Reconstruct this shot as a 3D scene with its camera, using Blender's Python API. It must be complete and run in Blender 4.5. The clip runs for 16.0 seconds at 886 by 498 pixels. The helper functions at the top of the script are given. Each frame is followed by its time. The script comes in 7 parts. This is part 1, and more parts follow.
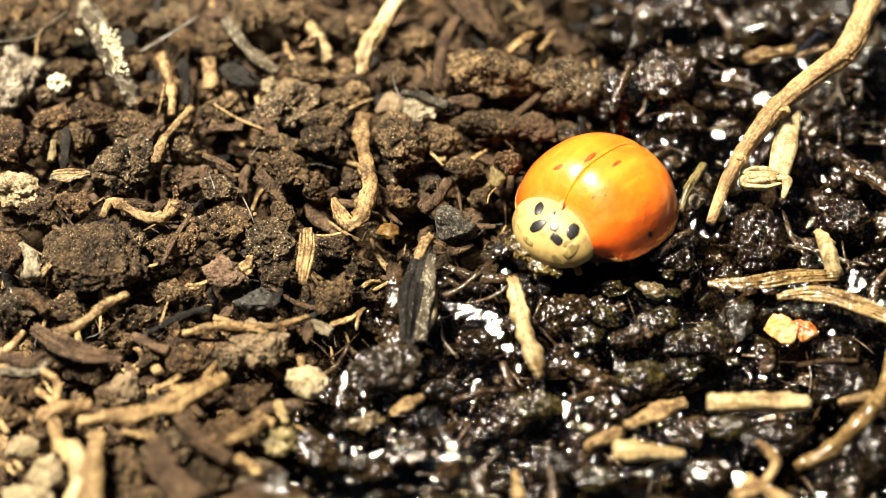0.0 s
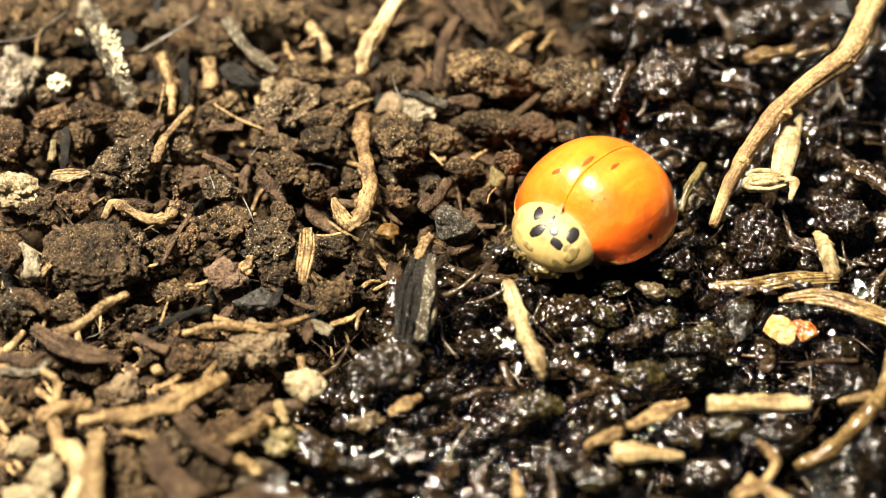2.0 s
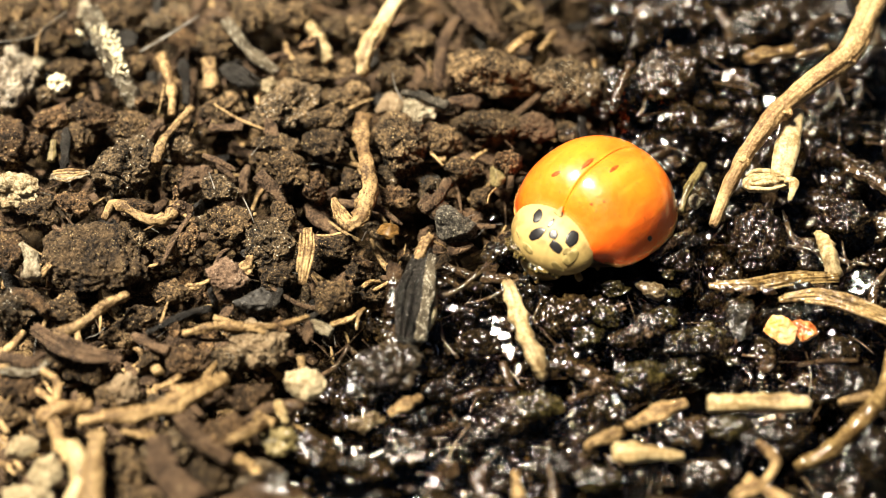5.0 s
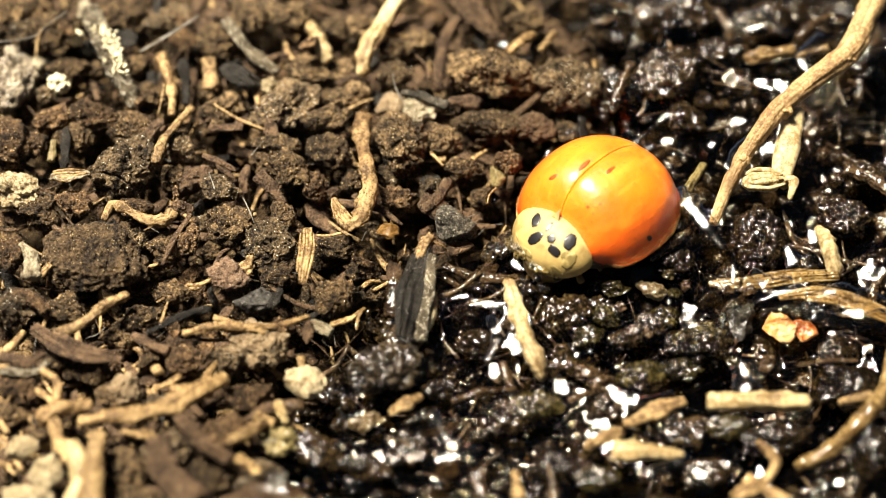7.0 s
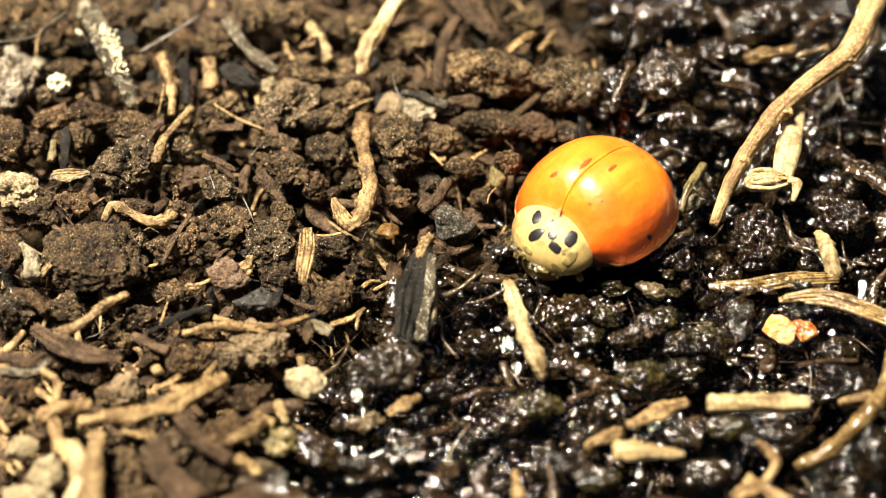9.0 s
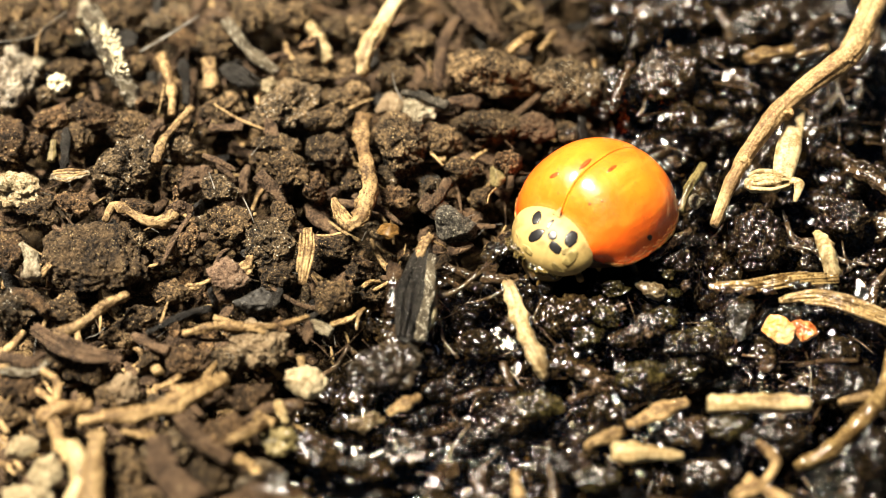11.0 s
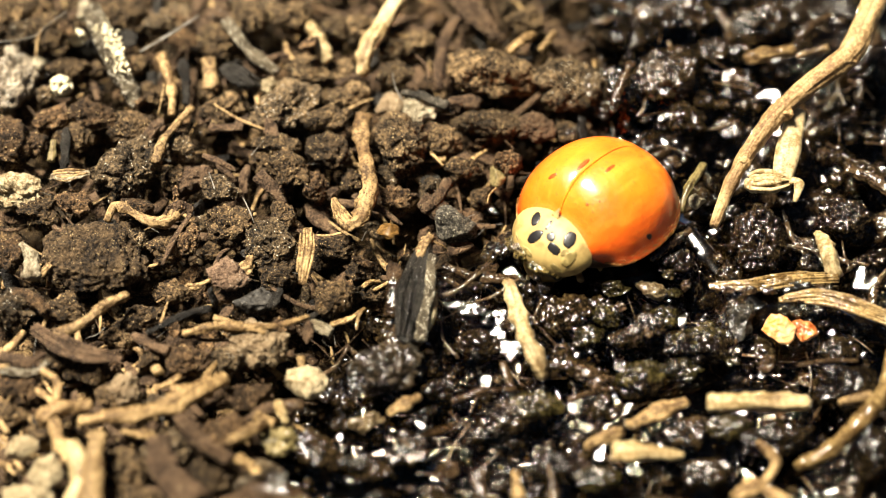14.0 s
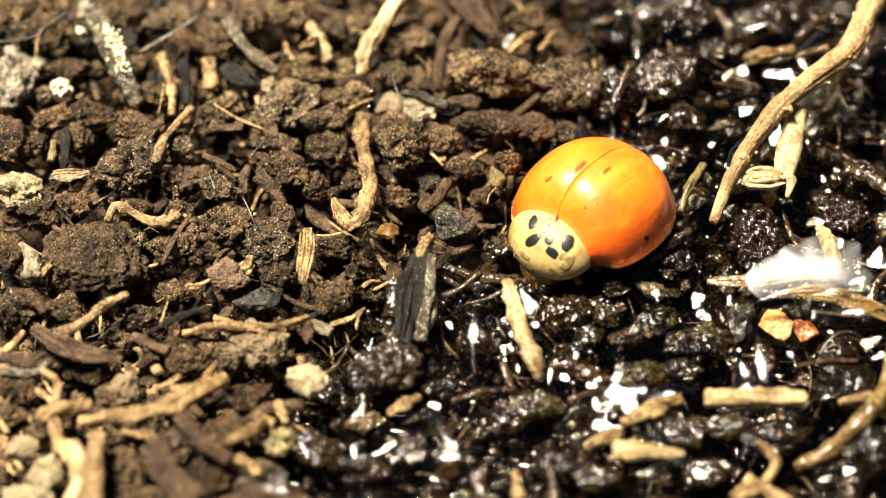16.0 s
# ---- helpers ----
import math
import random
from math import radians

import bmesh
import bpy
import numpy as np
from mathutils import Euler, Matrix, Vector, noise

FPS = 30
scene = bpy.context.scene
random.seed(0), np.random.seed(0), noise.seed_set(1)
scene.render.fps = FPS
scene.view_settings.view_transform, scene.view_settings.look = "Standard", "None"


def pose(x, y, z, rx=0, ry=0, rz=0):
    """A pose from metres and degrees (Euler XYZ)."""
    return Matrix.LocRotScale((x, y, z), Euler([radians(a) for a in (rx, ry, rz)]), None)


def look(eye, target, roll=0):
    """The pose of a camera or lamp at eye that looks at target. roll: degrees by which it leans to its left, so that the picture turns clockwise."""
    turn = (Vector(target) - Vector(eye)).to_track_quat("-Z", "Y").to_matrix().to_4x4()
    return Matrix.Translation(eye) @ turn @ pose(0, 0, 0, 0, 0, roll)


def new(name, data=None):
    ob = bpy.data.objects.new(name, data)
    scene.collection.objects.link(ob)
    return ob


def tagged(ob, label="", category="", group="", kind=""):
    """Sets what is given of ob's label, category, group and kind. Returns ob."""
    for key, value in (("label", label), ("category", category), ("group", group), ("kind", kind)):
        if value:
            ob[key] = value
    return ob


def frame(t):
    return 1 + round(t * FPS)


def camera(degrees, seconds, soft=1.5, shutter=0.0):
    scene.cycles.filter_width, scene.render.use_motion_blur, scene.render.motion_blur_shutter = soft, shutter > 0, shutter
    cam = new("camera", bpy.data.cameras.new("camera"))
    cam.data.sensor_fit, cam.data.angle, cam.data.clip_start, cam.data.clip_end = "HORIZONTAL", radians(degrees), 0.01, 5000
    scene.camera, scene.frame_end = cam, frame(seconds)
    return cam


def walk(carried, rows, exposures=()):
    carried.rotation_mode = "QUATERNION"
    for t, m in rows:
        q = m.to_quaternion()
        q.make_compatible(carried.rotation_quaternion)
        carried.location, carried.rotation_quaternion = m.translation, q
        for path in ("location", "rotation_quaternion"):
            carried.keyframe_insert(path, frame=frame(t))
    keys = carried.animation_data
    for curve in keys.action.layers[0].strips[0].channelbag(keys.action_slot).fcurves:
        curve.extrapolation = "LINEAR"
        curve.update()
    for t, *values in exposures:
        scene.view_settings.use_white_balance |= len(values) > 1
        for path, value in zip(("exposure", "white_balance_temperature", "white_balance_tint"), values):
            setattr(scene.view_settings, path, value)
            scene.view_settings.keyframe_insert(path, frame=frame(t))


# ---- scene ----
# Macro view of a lady beetle on potting soil. Builders work in millimetres; K turns them into metres.
K = 0.001
cam = camera(18.0, 16.0, soft=0.55)
EYE = (0.0, -0.06309, 0.09010)
walk(cam, [(0.0, look(EYE, (0, 0, 0))), (16.0, look(EYE, (0, 0, 0)))])
cam.data.dof.use_dof = True
cam.data.dof.focus_distance = 0.1102
cam.data.dof.aperture_fstop = 28.0

# ---- light: a high sun and a clear sky ----
SUN_TO = Vector((-0.35, 0.26, 0.90)).normalized()
world = bpy.data.worlds.new("sky")
scene.world = world
world.use_nodes = True
wn = world.node_tree
sky = wn.nodes.new("ShaderNodeTexSky")
sky.sky_type, sky.sun_disc = "NISHITA", False
sky.sun_elevation = math.asin(SUN_TO.z)
sky.sun_rotation = math.atan2(SUN_TO.x, SUN_TO.y)
wn.links.new(sky.outputs[0], wn.nodes["Background"].inputs[0])
wn.nodes["Background"].inputs[1].default_value = 0.004
sun_data = bpy.data.lights.new("sun", "SUN")
sun_data.energy, sun_data.angle, sun_data.color = 5.0, radians(21.0), (1.0, 0.895, 0.72)
sun = new("sun", sun_data)
sun.matrix_world = look(SUN_TO * 2.0, (0, 0, 0))
scene.view_settings.exposure = 1.97


# ---- noise and wetness ----
def lattice(i, j, k, seed):
    h = (i * 374761393 + j * 668265263 + k * 2147483647 + seed * 974711) & 0xFFFFFFFF
    h = ((h ^ (h >> 13)) * 1274126177) & 0xFFFFFFFF
    return ((h ^ (h >> 16)) & 0xFFFF) / 32767.5 - 1.0


def vnoise(p, seed=0):
    """Smooth value noise in -1..1 at the points p (n, 3)."""
    q = np.floor(p).astype(np.int64)
    f = p - q
    f = f * f * (3 - 2 * f)
    out = np.zeros(len(p))
    for a in (0, 1):
        for b in (0, 1):
            for c in (0, 1):
                w = (f[:, 0] if a else 1 - f[:, 0]) * (f[:, 1] if b else 1 - f[:, 1]) * (f[:, 2] if c else 1 - f[:, 2])
                out += w * lattice(q[:, 0] + a, q[:, 1] + b, q[:, 2] + c, seed)
    return out


def fbm(p, octaves=3, seed=0):
    out, amp = np.zeros(len(p)), 1.0
    for o in range(octaves):
        out += amp * vnoise(p * 2.03 ** o + 17.3 * o, seed + o)
        amp *= 0.5
    return out


WET_Y = (-12.84, -10.97, -7.98, -4.67, -2.45, -0.44, 1.48, 5.99, 9.22, 13.18, 15.06)
WET_X = (-5.91, -6.18, -6.07, -4.88, -2.95, 0.36, 2.61, 5.89, 6.22, 5.62, 6.16)


def wetness(x, y):
    """0 on the dry soil, 1 on the soaked soil."""
    p = np.stack([np.asarray(x, float), np.asarray(y, float), 0 * np.asarray(x, float)], -1).reshape(-1, 3)
    d = p[:, 0] - np.interp(p[:, 1], WET_Y, WET_X) + 1.0 * fbm(p * 0.45, 2, 91) + 0.4 * vnoise(p * 1.7, 92)
    # second term: damp margin; its darkening also stands in for shade between crumbs
    return np.maximum(np.clip(d / 1.2 + 0.5, 0, 1), 0.4 * np.clip(d / 6.5 + 1.25, 0, 1))


def ground_z(x, y):
    p = np.stack([np.asarray(x, float), np.asarray(y, float), 0 * np.asarray(x, float)], -1).reshape(-1, 3)
    near = np.exp(-(np.abs(p[:, 0]) / 40) ** 4 - (np.abs(p[:, 1]) / 40) ** 4)
    soaked = np.clip((wetness(p[:, 0], p[:, 1]) - 0.4) / 0.6, 0, 1)
    z = -3.9 + 1.85 * soaked + near * (0.35 * fbm(p * 0.35, 2, 5) + 0.26 * fbm(p * 1.1, 4, 6) + 0.75 * soaked * fbm(p * 0.62, 2, 7))
    hole = np.exp(-((p[:, 0] - 6.0) ** 2 + (p[:, 1] - 1.5) ** 2) / 5.0)
    return z - 0.5 * hole


# ---- materials ----
def nodes_of(name):
    m = bpy.data.materials.new(name)
    m.use_nodes = True
    nt = m.node_tree
    return m, nt, nt.nodes, nt.links, nt.nodes["Principled BSDF"]


def tex(nt, kind, scale, detail=3.0, coord="Object", stretch=None):
    c = nt.nodes.new("ShaderNodeTexCoord").outputs[coord]
    if stretch:
        mp = nt.nodes.new("ShaderNodeMapping")
        mp.inputs["Scale"].default_value = stretch
        nt.links.new(c, mp.inputs[0])
        c = mp.outputs[0]
    n = nt.nodes.new("ShaderNodeTexNoise" if kind == "noise" else "ShaderNodeTexVoronoi")
    n.inputs["Scale"].default_value = scale
    n.inputs["Detail"].default_value = detail
    nt.links.new(c, n.inputs["Vector"])
    return n.outputs["Fac"] if kind == "noise" else n.outputs["Distance"]


def ramp(nt, fac, *stops):
    r = nt.nodes.new("ShaderNodeValToRGB")
    while len(r.color_ramp.elements) < len(stops):
        r.color_ramp.elements.new(0.5)
    for e, (pos, col) in zip(r.color_ramp.elements, stops):
        e.position = pos
        e.color = (*col, 1) if len(col) == 3 else (col[0],) * 3 + (1,)
    nt.links.new(fac, r.inputs[0])
    return r.outputs[0]


def mix(nt, fac, a, b, mode="MIX"):
    n = nt.nodes.new("ShaderNodeMix")
    n.data_type, n.blend_type = "RGBA", mode
    for sock, val in ((n.inputs[0], fac), (n.inputs[6], a), (n.inputs[7], b)):
        if hasattr(val, "is_output"):
            nt.links.new(val, sock)
        elif isinstance(val, tuple):
            sock.default_value = (*val, 1)
        else:
            sock.default_value = val
    return n.outputs[2]


def value(nt, op, a, b=0.0, c=0.0):
    n = nt.nodes.new("ShaderNodeMath")
    n.operation = op
    for sock, val in zip(n.inputs, (a, b, c)):
        if hasattr(val, "is_output"):
            nt.links.new(val, sock)
        else:
            sock.default_value = val
    return n.outputs[0]


def bump(nt, height, distance, strength=1.0, normal=None):
    b = nt.nodes.new("ShaderNodeBump")
    b.inputs["Distance"].default_value, b.inputs["Strength"].default_value = distance, strength
    nt.links.new(height, b.inputs["Height"])
    if normal is not None:
        nt.links.new(normal, b.inputs["Normal"])
    return b.outputs[0]


def earthy(name, dark, light, speck=None, scale=1500.0, grain=9000.0, rough=0.9, relief=0.00040, speck_at=0.19, vary=0.45, stretch=None, grains=0.0, wet_dark=0.19, wet_relief=0.00012):
    """Soil, stone, bark and fibre: two tones, mineral specks, fine relief; the attribute 'wet' darkens it and lays a film of water on it."""
    m, nt, nd, ln, bs = nodes_of(name)
    big, fine = tex(nt, "noise", scale, 4.0, stretch=stretch), tex(nt, "noise", grain, 3.0, stretch=stretch)
    finest = tex(nt, "noise", grain * 2.4, 2.0)
    both = value(nt, "ADD", value(nt, "MULTIPLY", big, 0.34), value(nt, "ADD", value(nt, "MULTIPLY", fine, 0.38), value(nt, "MULTIPLY", finest, 0.28)))
    col = ramp(nt, both, (0.43, dark), (0.57, light))
    if grains:
        # sandy grains, each with a tone of its own
        cells = tex(nt, "voronoi", grain * 0.95, 0.0)
        tone = nd.new("ShaderNodeSeparateColor")
        ln.new(cells.node.outputs["Color"], tone.inputs[0])
        level = value(nt, "ADD", 1.0 - 0.75 * grains, value(nt, "MULTIPLY", value(nt, "POWER", tone.outputs[0], 2.2), 2.6 * grains))
        grey = nd.new("ShaderNodeCombineColor")
        for sock in grey.inputs:
            ln.new(level, sock)
        col = mix(nt, 1.0, col, grey.outputs[0], "MULTIPLY")
        both = value(nt, "SUBTRACT", both, value(nt, "MULTIPLY", cells, 0.35 * grains))
    info = nd.new("ShaderNodeObjectInfo").outputs["Random"]
    isl = nd.new("ShaderNodeNewGeometry").outputs["Random Per Island"]
    rnd = value(nt, "FRACT", value(nt, "ADD", info, isl))
    gain = value(nt, "ADD", 1.0 - vary, value(nt, "MULTIPLY", rnd, 2 * vary))
    comb = nd.new("ShaderNodeCombineColor")
    for s in comb.inputs:
        ln.new(gain, s)
    col = mix(nt, 1.0, col, comb.outputs[0], "MULTIPLY")
    if speck:
        vo = tex(nt, "voronoi", grain * 0.85, 0.0)
        pick = tex(nt, "noise", grain * 0.30, 1.0)
        on = value(nt, "MULTIPLY", value(nt, "LESS_THAN", vo, speck_at), value(nt, "GREATER_THAN", pick, 0.50))
        col = mix(nt, on, col, speck)
    st = nd.new("ShaderNodeAttribute")
    st.attribute_name = "streak"
    col = mix(nt, value(nt, "MULTIPLY", st.outputs["Fac"], 0.85), col, mix(nt, 1.0, col, (0.22, 0.16, 0.11), "MULTIPLY"))
    at = nd.new("ShaderNodeAttribute")
    at.attribute_name = "wet"
    wet = at.outputs["Fac"]
    dim = mix(nt, wet, (1.0, 1.0, 1.0), (wet_dark, wet_dark, wet_dark * 0.88))
    col = mix(nt, 1.0, col, dim, "MULTIPLY")
    ln.new(col, bs.inputs["Base Color"])
    ln.new(value(nt, "ADD", rough, value(nt, "MULTIPLY", wet, 0.42 - rough)), bs.inputs["Roughness"])
    soaked = nd.new("ShaderNodeMapRange")
    soaked.inputs["From Min"].default_value = 0.4
    ln.new(wet, soaked.inputs["Value"])
    ln.new(soaked.outputs[0], bs.inputs["Coat Weight"])
    bs.inputs["Coat Roughness"].default_value = 0.07
    bs.inputs["Coat IOR"].default_value = 1.55
    ln.new(value(nt, "MULTIPLY", value(nt, "SUBTRACT", 1.0, wet), 0.25), bs.inputs["Specular IOR Level"])
    ln.new(bump(nt, both, relief), bs.inputs["Normal"])
    film = tex(nt, "noise", grain * 0.46, 2.0)
    ln.new(bump(nt, film, wet_relief), bs.inputs["Coat Normal"])
    return m


# brown, light, reddish and grey soil: bright specks paint in glints of mineral grains
SOIL = earthy("potting_soil", (0.0062, 0.00372, 0.00186), (0.146, 0.0942, 0.0459), (0.48, 0.355, 0.174), grains=0.4)
SOIL_DARK = earthy("dark_brown_soil", (0.00434, 0.00248, 0.00124), (0.093, 0.0608, 0.031), (0.31, 0.236, 0.124), grains=0.25, speck_at=0.2, vary=0.1)
SOIL_LIGHT = earthy("light_brown_soil", (0.00992, 0.0062, 0.0031), (0.192, 0.127, 0.0632), (0.529, 0.403, 0.211), grains=0.4)
SOIL_RED = earthy("reddish_soil", (0.00868, 0.00434, 0.00186), (0.155, 0.093, 0.0446), (0.48, 0.346, 0.174), grains=0.4)
SOIL_GREY = earthy("ash_grey_soil", (0.0062, 0.00434, 0.00248), (0.158, 0.11, 0.0595), (0.721, 0.673, 0.577), speck_at=0.19, grains=0.4)
SOIL_CRUST = earthy("mineral_crusted_soil", (0.062, 0.0465, 0.031), (0.298, 0.248, 0.18), (0.527, 0.496, 0.434), speck_at=0.33, grains=0.4)
STONE = earthy("grey_stone", (0.0149, 0.013, 0.0105), (0.102, 0.0899, 0.0682), (0.31, 0.279, 0.211), speck_at=0.22, vary=0.12, grains=0.4)
DISC = earthy("reddish_tan_pebble", (0.0558, 0.0322, 0.0198), (0.223, 0.146, 0.093), (0.372, 0.31, 0.236), vary=0.1)
SLATE = earthy("dark_blue_grey_stone", (0.0136, 0.0124, 0.0112), (0.0651, 0.0595, 0.0527), (0.186, 0.174, 0.149), rough=0.6, relief=0.00008, vary=0.1)
TAN_STONE = earthy("tan_stone", (0.124, 0.0806, 0.0434), (0.322, 0.242, 0.149), (0.465, 0.409, 0.31), vary=0.15, wet_dark=0.6)
CREAM = earthy("cream_mineral", (0.186, 0.13, 0.062), (0.521, 0.434, 0.273), None, rough=0.75, vary=0.1, wet_dark=0.8)
PALE = earthy("pale_grey_grit", (0.161, 0.13, 0.0806), (0.459, 0.403, 0.285), (0.546, 0.508, 0.409), rough=0.8, vary=0.12, wet_dark=0.7)
STRAW = earthy("straw_fibre", (0.0806, 0.0446, 0.0161), (0.372, 0.254, 0.118), (0.0496, 0.0279, 0.0124), scale=900, grain=6000, rough=0.65, vary=0.22, relief=0.00014, wet_dark=0.62, speck_at=0.16)
ROOT = earthy("tan_root_bark", (0.185, 0.108, 0.043), (0.42, 0.288, 0.135), (0.09, 0.05, 0.02), scale=1100, grain=6500, rough=0.6, vary=0.05, wet_dark=0.62, relief=0.00014, speck_at=0.11)
STALK = earthy("pale_dry_stalk", (0.211, 0.143, 0.0589), (0.471, 0.372, 0.205), None, scale=700, grain=5000, rough=0.55, vary=0.08, wet_dark=0.9, relief=0.00003)
BARK = earthy("brown_bark", (0.0279, 0.0167, 0.00992), (0.149, 0.093, 0.0527), (0.26, 0.198, 0.124), rough=0.85, vary=0.2, wet_dark=0.5)
CHAR = earthy("charred_wood", (0.00434, 0.00372, 0.0031), (0.0384, 0.0335, 0.0273), (0.434, 0.409, 0.36), rough=0.55, vary=0.1, speck_at=0.13)
LICHEN = earthy("lichen_grey_twig", (0.0434, 0.0341, 0.0211), (0.211, 0.174, 0.115), (0.85, 0.79, 0.64), speck_at=0.36, vary=0.1, grain=17000.0)
RUST = earthy("orange_wood_chip", (0.459, 0.149, 0.0279), (0.57, 0.372, 0.192), None, scale=420, grain=2600, relief=0.00020, rough=0.5, vary=0.05, wet_dark=0.95)
AMBER = earthy("amber_flake", (0.062, 0.031, 0.00744), (0.186, 0.105, 0.031), None, rough=0.4, vary=0.05, relief=0.00002)
OLIVE = earthy("olive_grit", (0.0682, 0.0527, 0.0236), (0.223, 0.177, 0.0837), None, rough=0.5, vary=0.1, relief=0.00003, wet_dark=0.8)
MUD = earthy("clinging_mud", (0.0124, 0.00868, 0.0031), (0.211, 0.149, 0.0527), (0.31, 0.248, 0.124), rough=0.6, vary=0.3, wet_dark=0.8)
OLIVE_SOIL = earthy("olive_soil", (0.0062, 0.00496, 0.00124), (0.115, 0.0899, 0.0322), (0.248, 0.198, 0.0868), grains=0.4, wet_dark=0.36)
PERLITE = earthy("white_perlite", (0.50, 0.43, 0.26), (0.82, 0.76, 0.55), None, rough=0.8, vary=0.05, wet_dark=0.8, relief=0.00004)
RUST_DARK = earthy("rusty_red_wood", (0.174, 0.0372, 0.00744), (0.484, 0.186, 0.062), None, scale=700, grain=3000, relief=0.0002, rough=0.5, vary=0.05, wet_dark=0.9)
HAIR = earthy("pale_fibre_hair", (0.136, 0.124, 0.105), (0.31, 0.291, 0.26), None, rough=0.4, vary=0.2)


def water_material(name, scale, relief, ior, rough=0.03, tint=(0.90, 0.87, 0.80)):
    m, nt, nd, ln, bs = nodes_of(name)
    nd.remove(bs)
    tr, gl, fr, mx = (nd.new("ShaderNode" + k) for k in ("BsdfTransparent", "BsdfGlossy", "Fresnel", "MixShader"))
    tr.inputs[0].default_value = (*tint, 1)
    gl.inputs["Roughness"].default_value = rough
    fr.inputs["IOR"].default_value = ior
    nb = bump(nt, tex(nt, "noise", scale, 2.0), relief)
    ln.new(nb, gl.inputs["Normal"])
    ln.new(nb, fr.inputs["Normal"])
    ln.new(fr.outputs[0], mx.inputs[0])
    ln.new(tr.outputs[0], mx.inputs[1])
    ln.new(gl.outputs[0], mx.inputs[2])
    ln.new(mx.outputs[0], nd["Material Output"].inputs[0])
    return m


FILM = water_material("water_film", 1500.0, 0.00006, 1.5, 0.035, (0.80, 0.78, 0.72))
TRICKLE = water_material("trickling_water", 1800.0, 0.00002, 1.6, 0.05)
WATER = water_material("clear_water", 700.0, 0.00007, 1.4)
SWELL = water_material("smooth_water", 400.0, 0.00001, 1.40, 0.11)
RIPPLED = water_material("rippled_water", 500.0, 0.00002, 1.38, 0.30)


# ---- mesh helpers ----
def mesh_of(name, verts, faces, mat, origin=(0, 0, 0), wet=None, smooth=True, streak=None):
    """A mesh from millimetre points relative to origin, with the wetness of the place where they lie."""
    me = bpy.data.meshes.new(name)
    me.from_pydata((verts * K).tolist(), [], faces if isinstance(faces, list) else faces.tolist())
    if smooth:
        me.polygons.foreach_set("use_smooth", [True] * len(me.polygons))
    at = me.attributes.new("wet", "FLOAT", "POINT")
    if wet is None:
        wet = wetness(verts[:, 0] + origin[0], verts[:, 1] + origin[1])
    at.data.foreach_set("value", np.broadcast_to(np.asarray(wet, float), (len(verts),)).astype(np.float32))
    if streak is not None:
        me.attributes.new("streak", "FLOAT", "POINT").data.foreach_set("value", np.asarray(streak, np.float32))
    me.materials.append(mat)
    me.update()
    return me


def thing(name, verts, faces, mat, at, label, category, group="", wet=None, kind="", smooth=True, streak=None):
    ob = new(name, mesh_of(name, verts, faces, mat, at, wet, smooth, streak))
    ob.location = Vector(at) * K
    return tagged(ob, label, category, group, kind)


def child(name, verts, faces, mat, parent, label="", wet=0.0, smooth=True, at=(0, 0, 0)):
    ob = new(name, mesh_of(name, verts, faces, mat, (0, 0, 0), wet, smooth))
    ob.parent = parent
    ob.location = Vector(at) * K
    return tagged(ob, label)


ICO, BODIES = {}, []  # unit balls; places and radii of what lies in the soil


def ico(level):
    if level not in ICO:
        bm = bmesh.new()
        bmesh.ops.create_icosphere(bm, subdivisions=level, radius=1.0)
        ICO[level] = (np.array([v.co[:] for v in bm.verts]), np.array([[v.index for v in f.verts] for f in bm.faces]))
        bm.free()
    return ICO[level]


def turned(v, rx=0.0, ry=0.0, rz=0.0):
    return v @ np.array(Euler([radians(a) for a in (rx, ry, rz)]).to_matrix()).T


def lump(rx, ry, rz, seed, level=5, facets=0, craggy=0.30, grit=0.09):
    """An uneven body: a ball pushed about by noise, cut by a few planes, with grit on it. Radii in mm."""
    v, f = ico(level)
    rng = np.random.RandomState(seed)
    off = rng.uniform(-50, 50, 3)
    v = v * (1 + craggy * fbm(v * 1.25 + off, 3, seed))[:, None]
    for _ in range(facets):
        n = rng.normal(size=3)
        n /= np.linalg.norm(n)
        d = rng.uniform(0.50, 0.82)
        v = v - np.maximum(0, v @ n - d)[:, None] * n * 0.92
    unit = v / np.linalg.norm(v, axis=1)[:, None]
    v = v * np.array([rx, ry, rz])
    size = (rx * ry * rz) ** (1 / 3)
    bite = np.minimum(0, vnoise(v / size * 2.3 + off, seed + 5) + 0.35)
    v = v + unit * (bite * 0.35 * size * craggy / 0.3)[:, None]
    v = v + unit * (grit * (fbm(v * 2.6 + off, 3, seed + 9) + 0.6 * np.abs(vnoise(v * 5.5 - off, seed + 12)) + 0.45 * vnoise(v * 10.0 + off, seed + 13)))[:, None]
    if grit > 0.05:
        crack = np.clip(1 - np.abs(vnoise(v / size * 1.5 - off, seed + 15)) * 7, 0, 1) + 0.6 * np.clip(1 - np.abs(vnoise(v / size * 3.1 + off, seed + 16)) * 6, 0, 1)
        v = v - unit * (crack * min(0.16, 0.13 * size))[:, None]
    return v, f


def clod(x, y, z, rx, ry, rz, turn=0, seed=1, mat=None, facets=0, craggy=0.30, grit=0.12, level=5, tilt=0, wet=None, name="soil_clod", label="crumbly dark brown clod of potting soil", category="soil clod", group="soil clods"):
    v, f = lump(rx, ry, rz, seed, level, facets, craggy, grit)
    if wet is None:
        BODIES.append((x, y, z, (rx + ry) / 2, rz))
    return thing(name, turned(v, 0, tilt, turn), f, mat or SOIL, (x, y, z), label, category, group, wet)


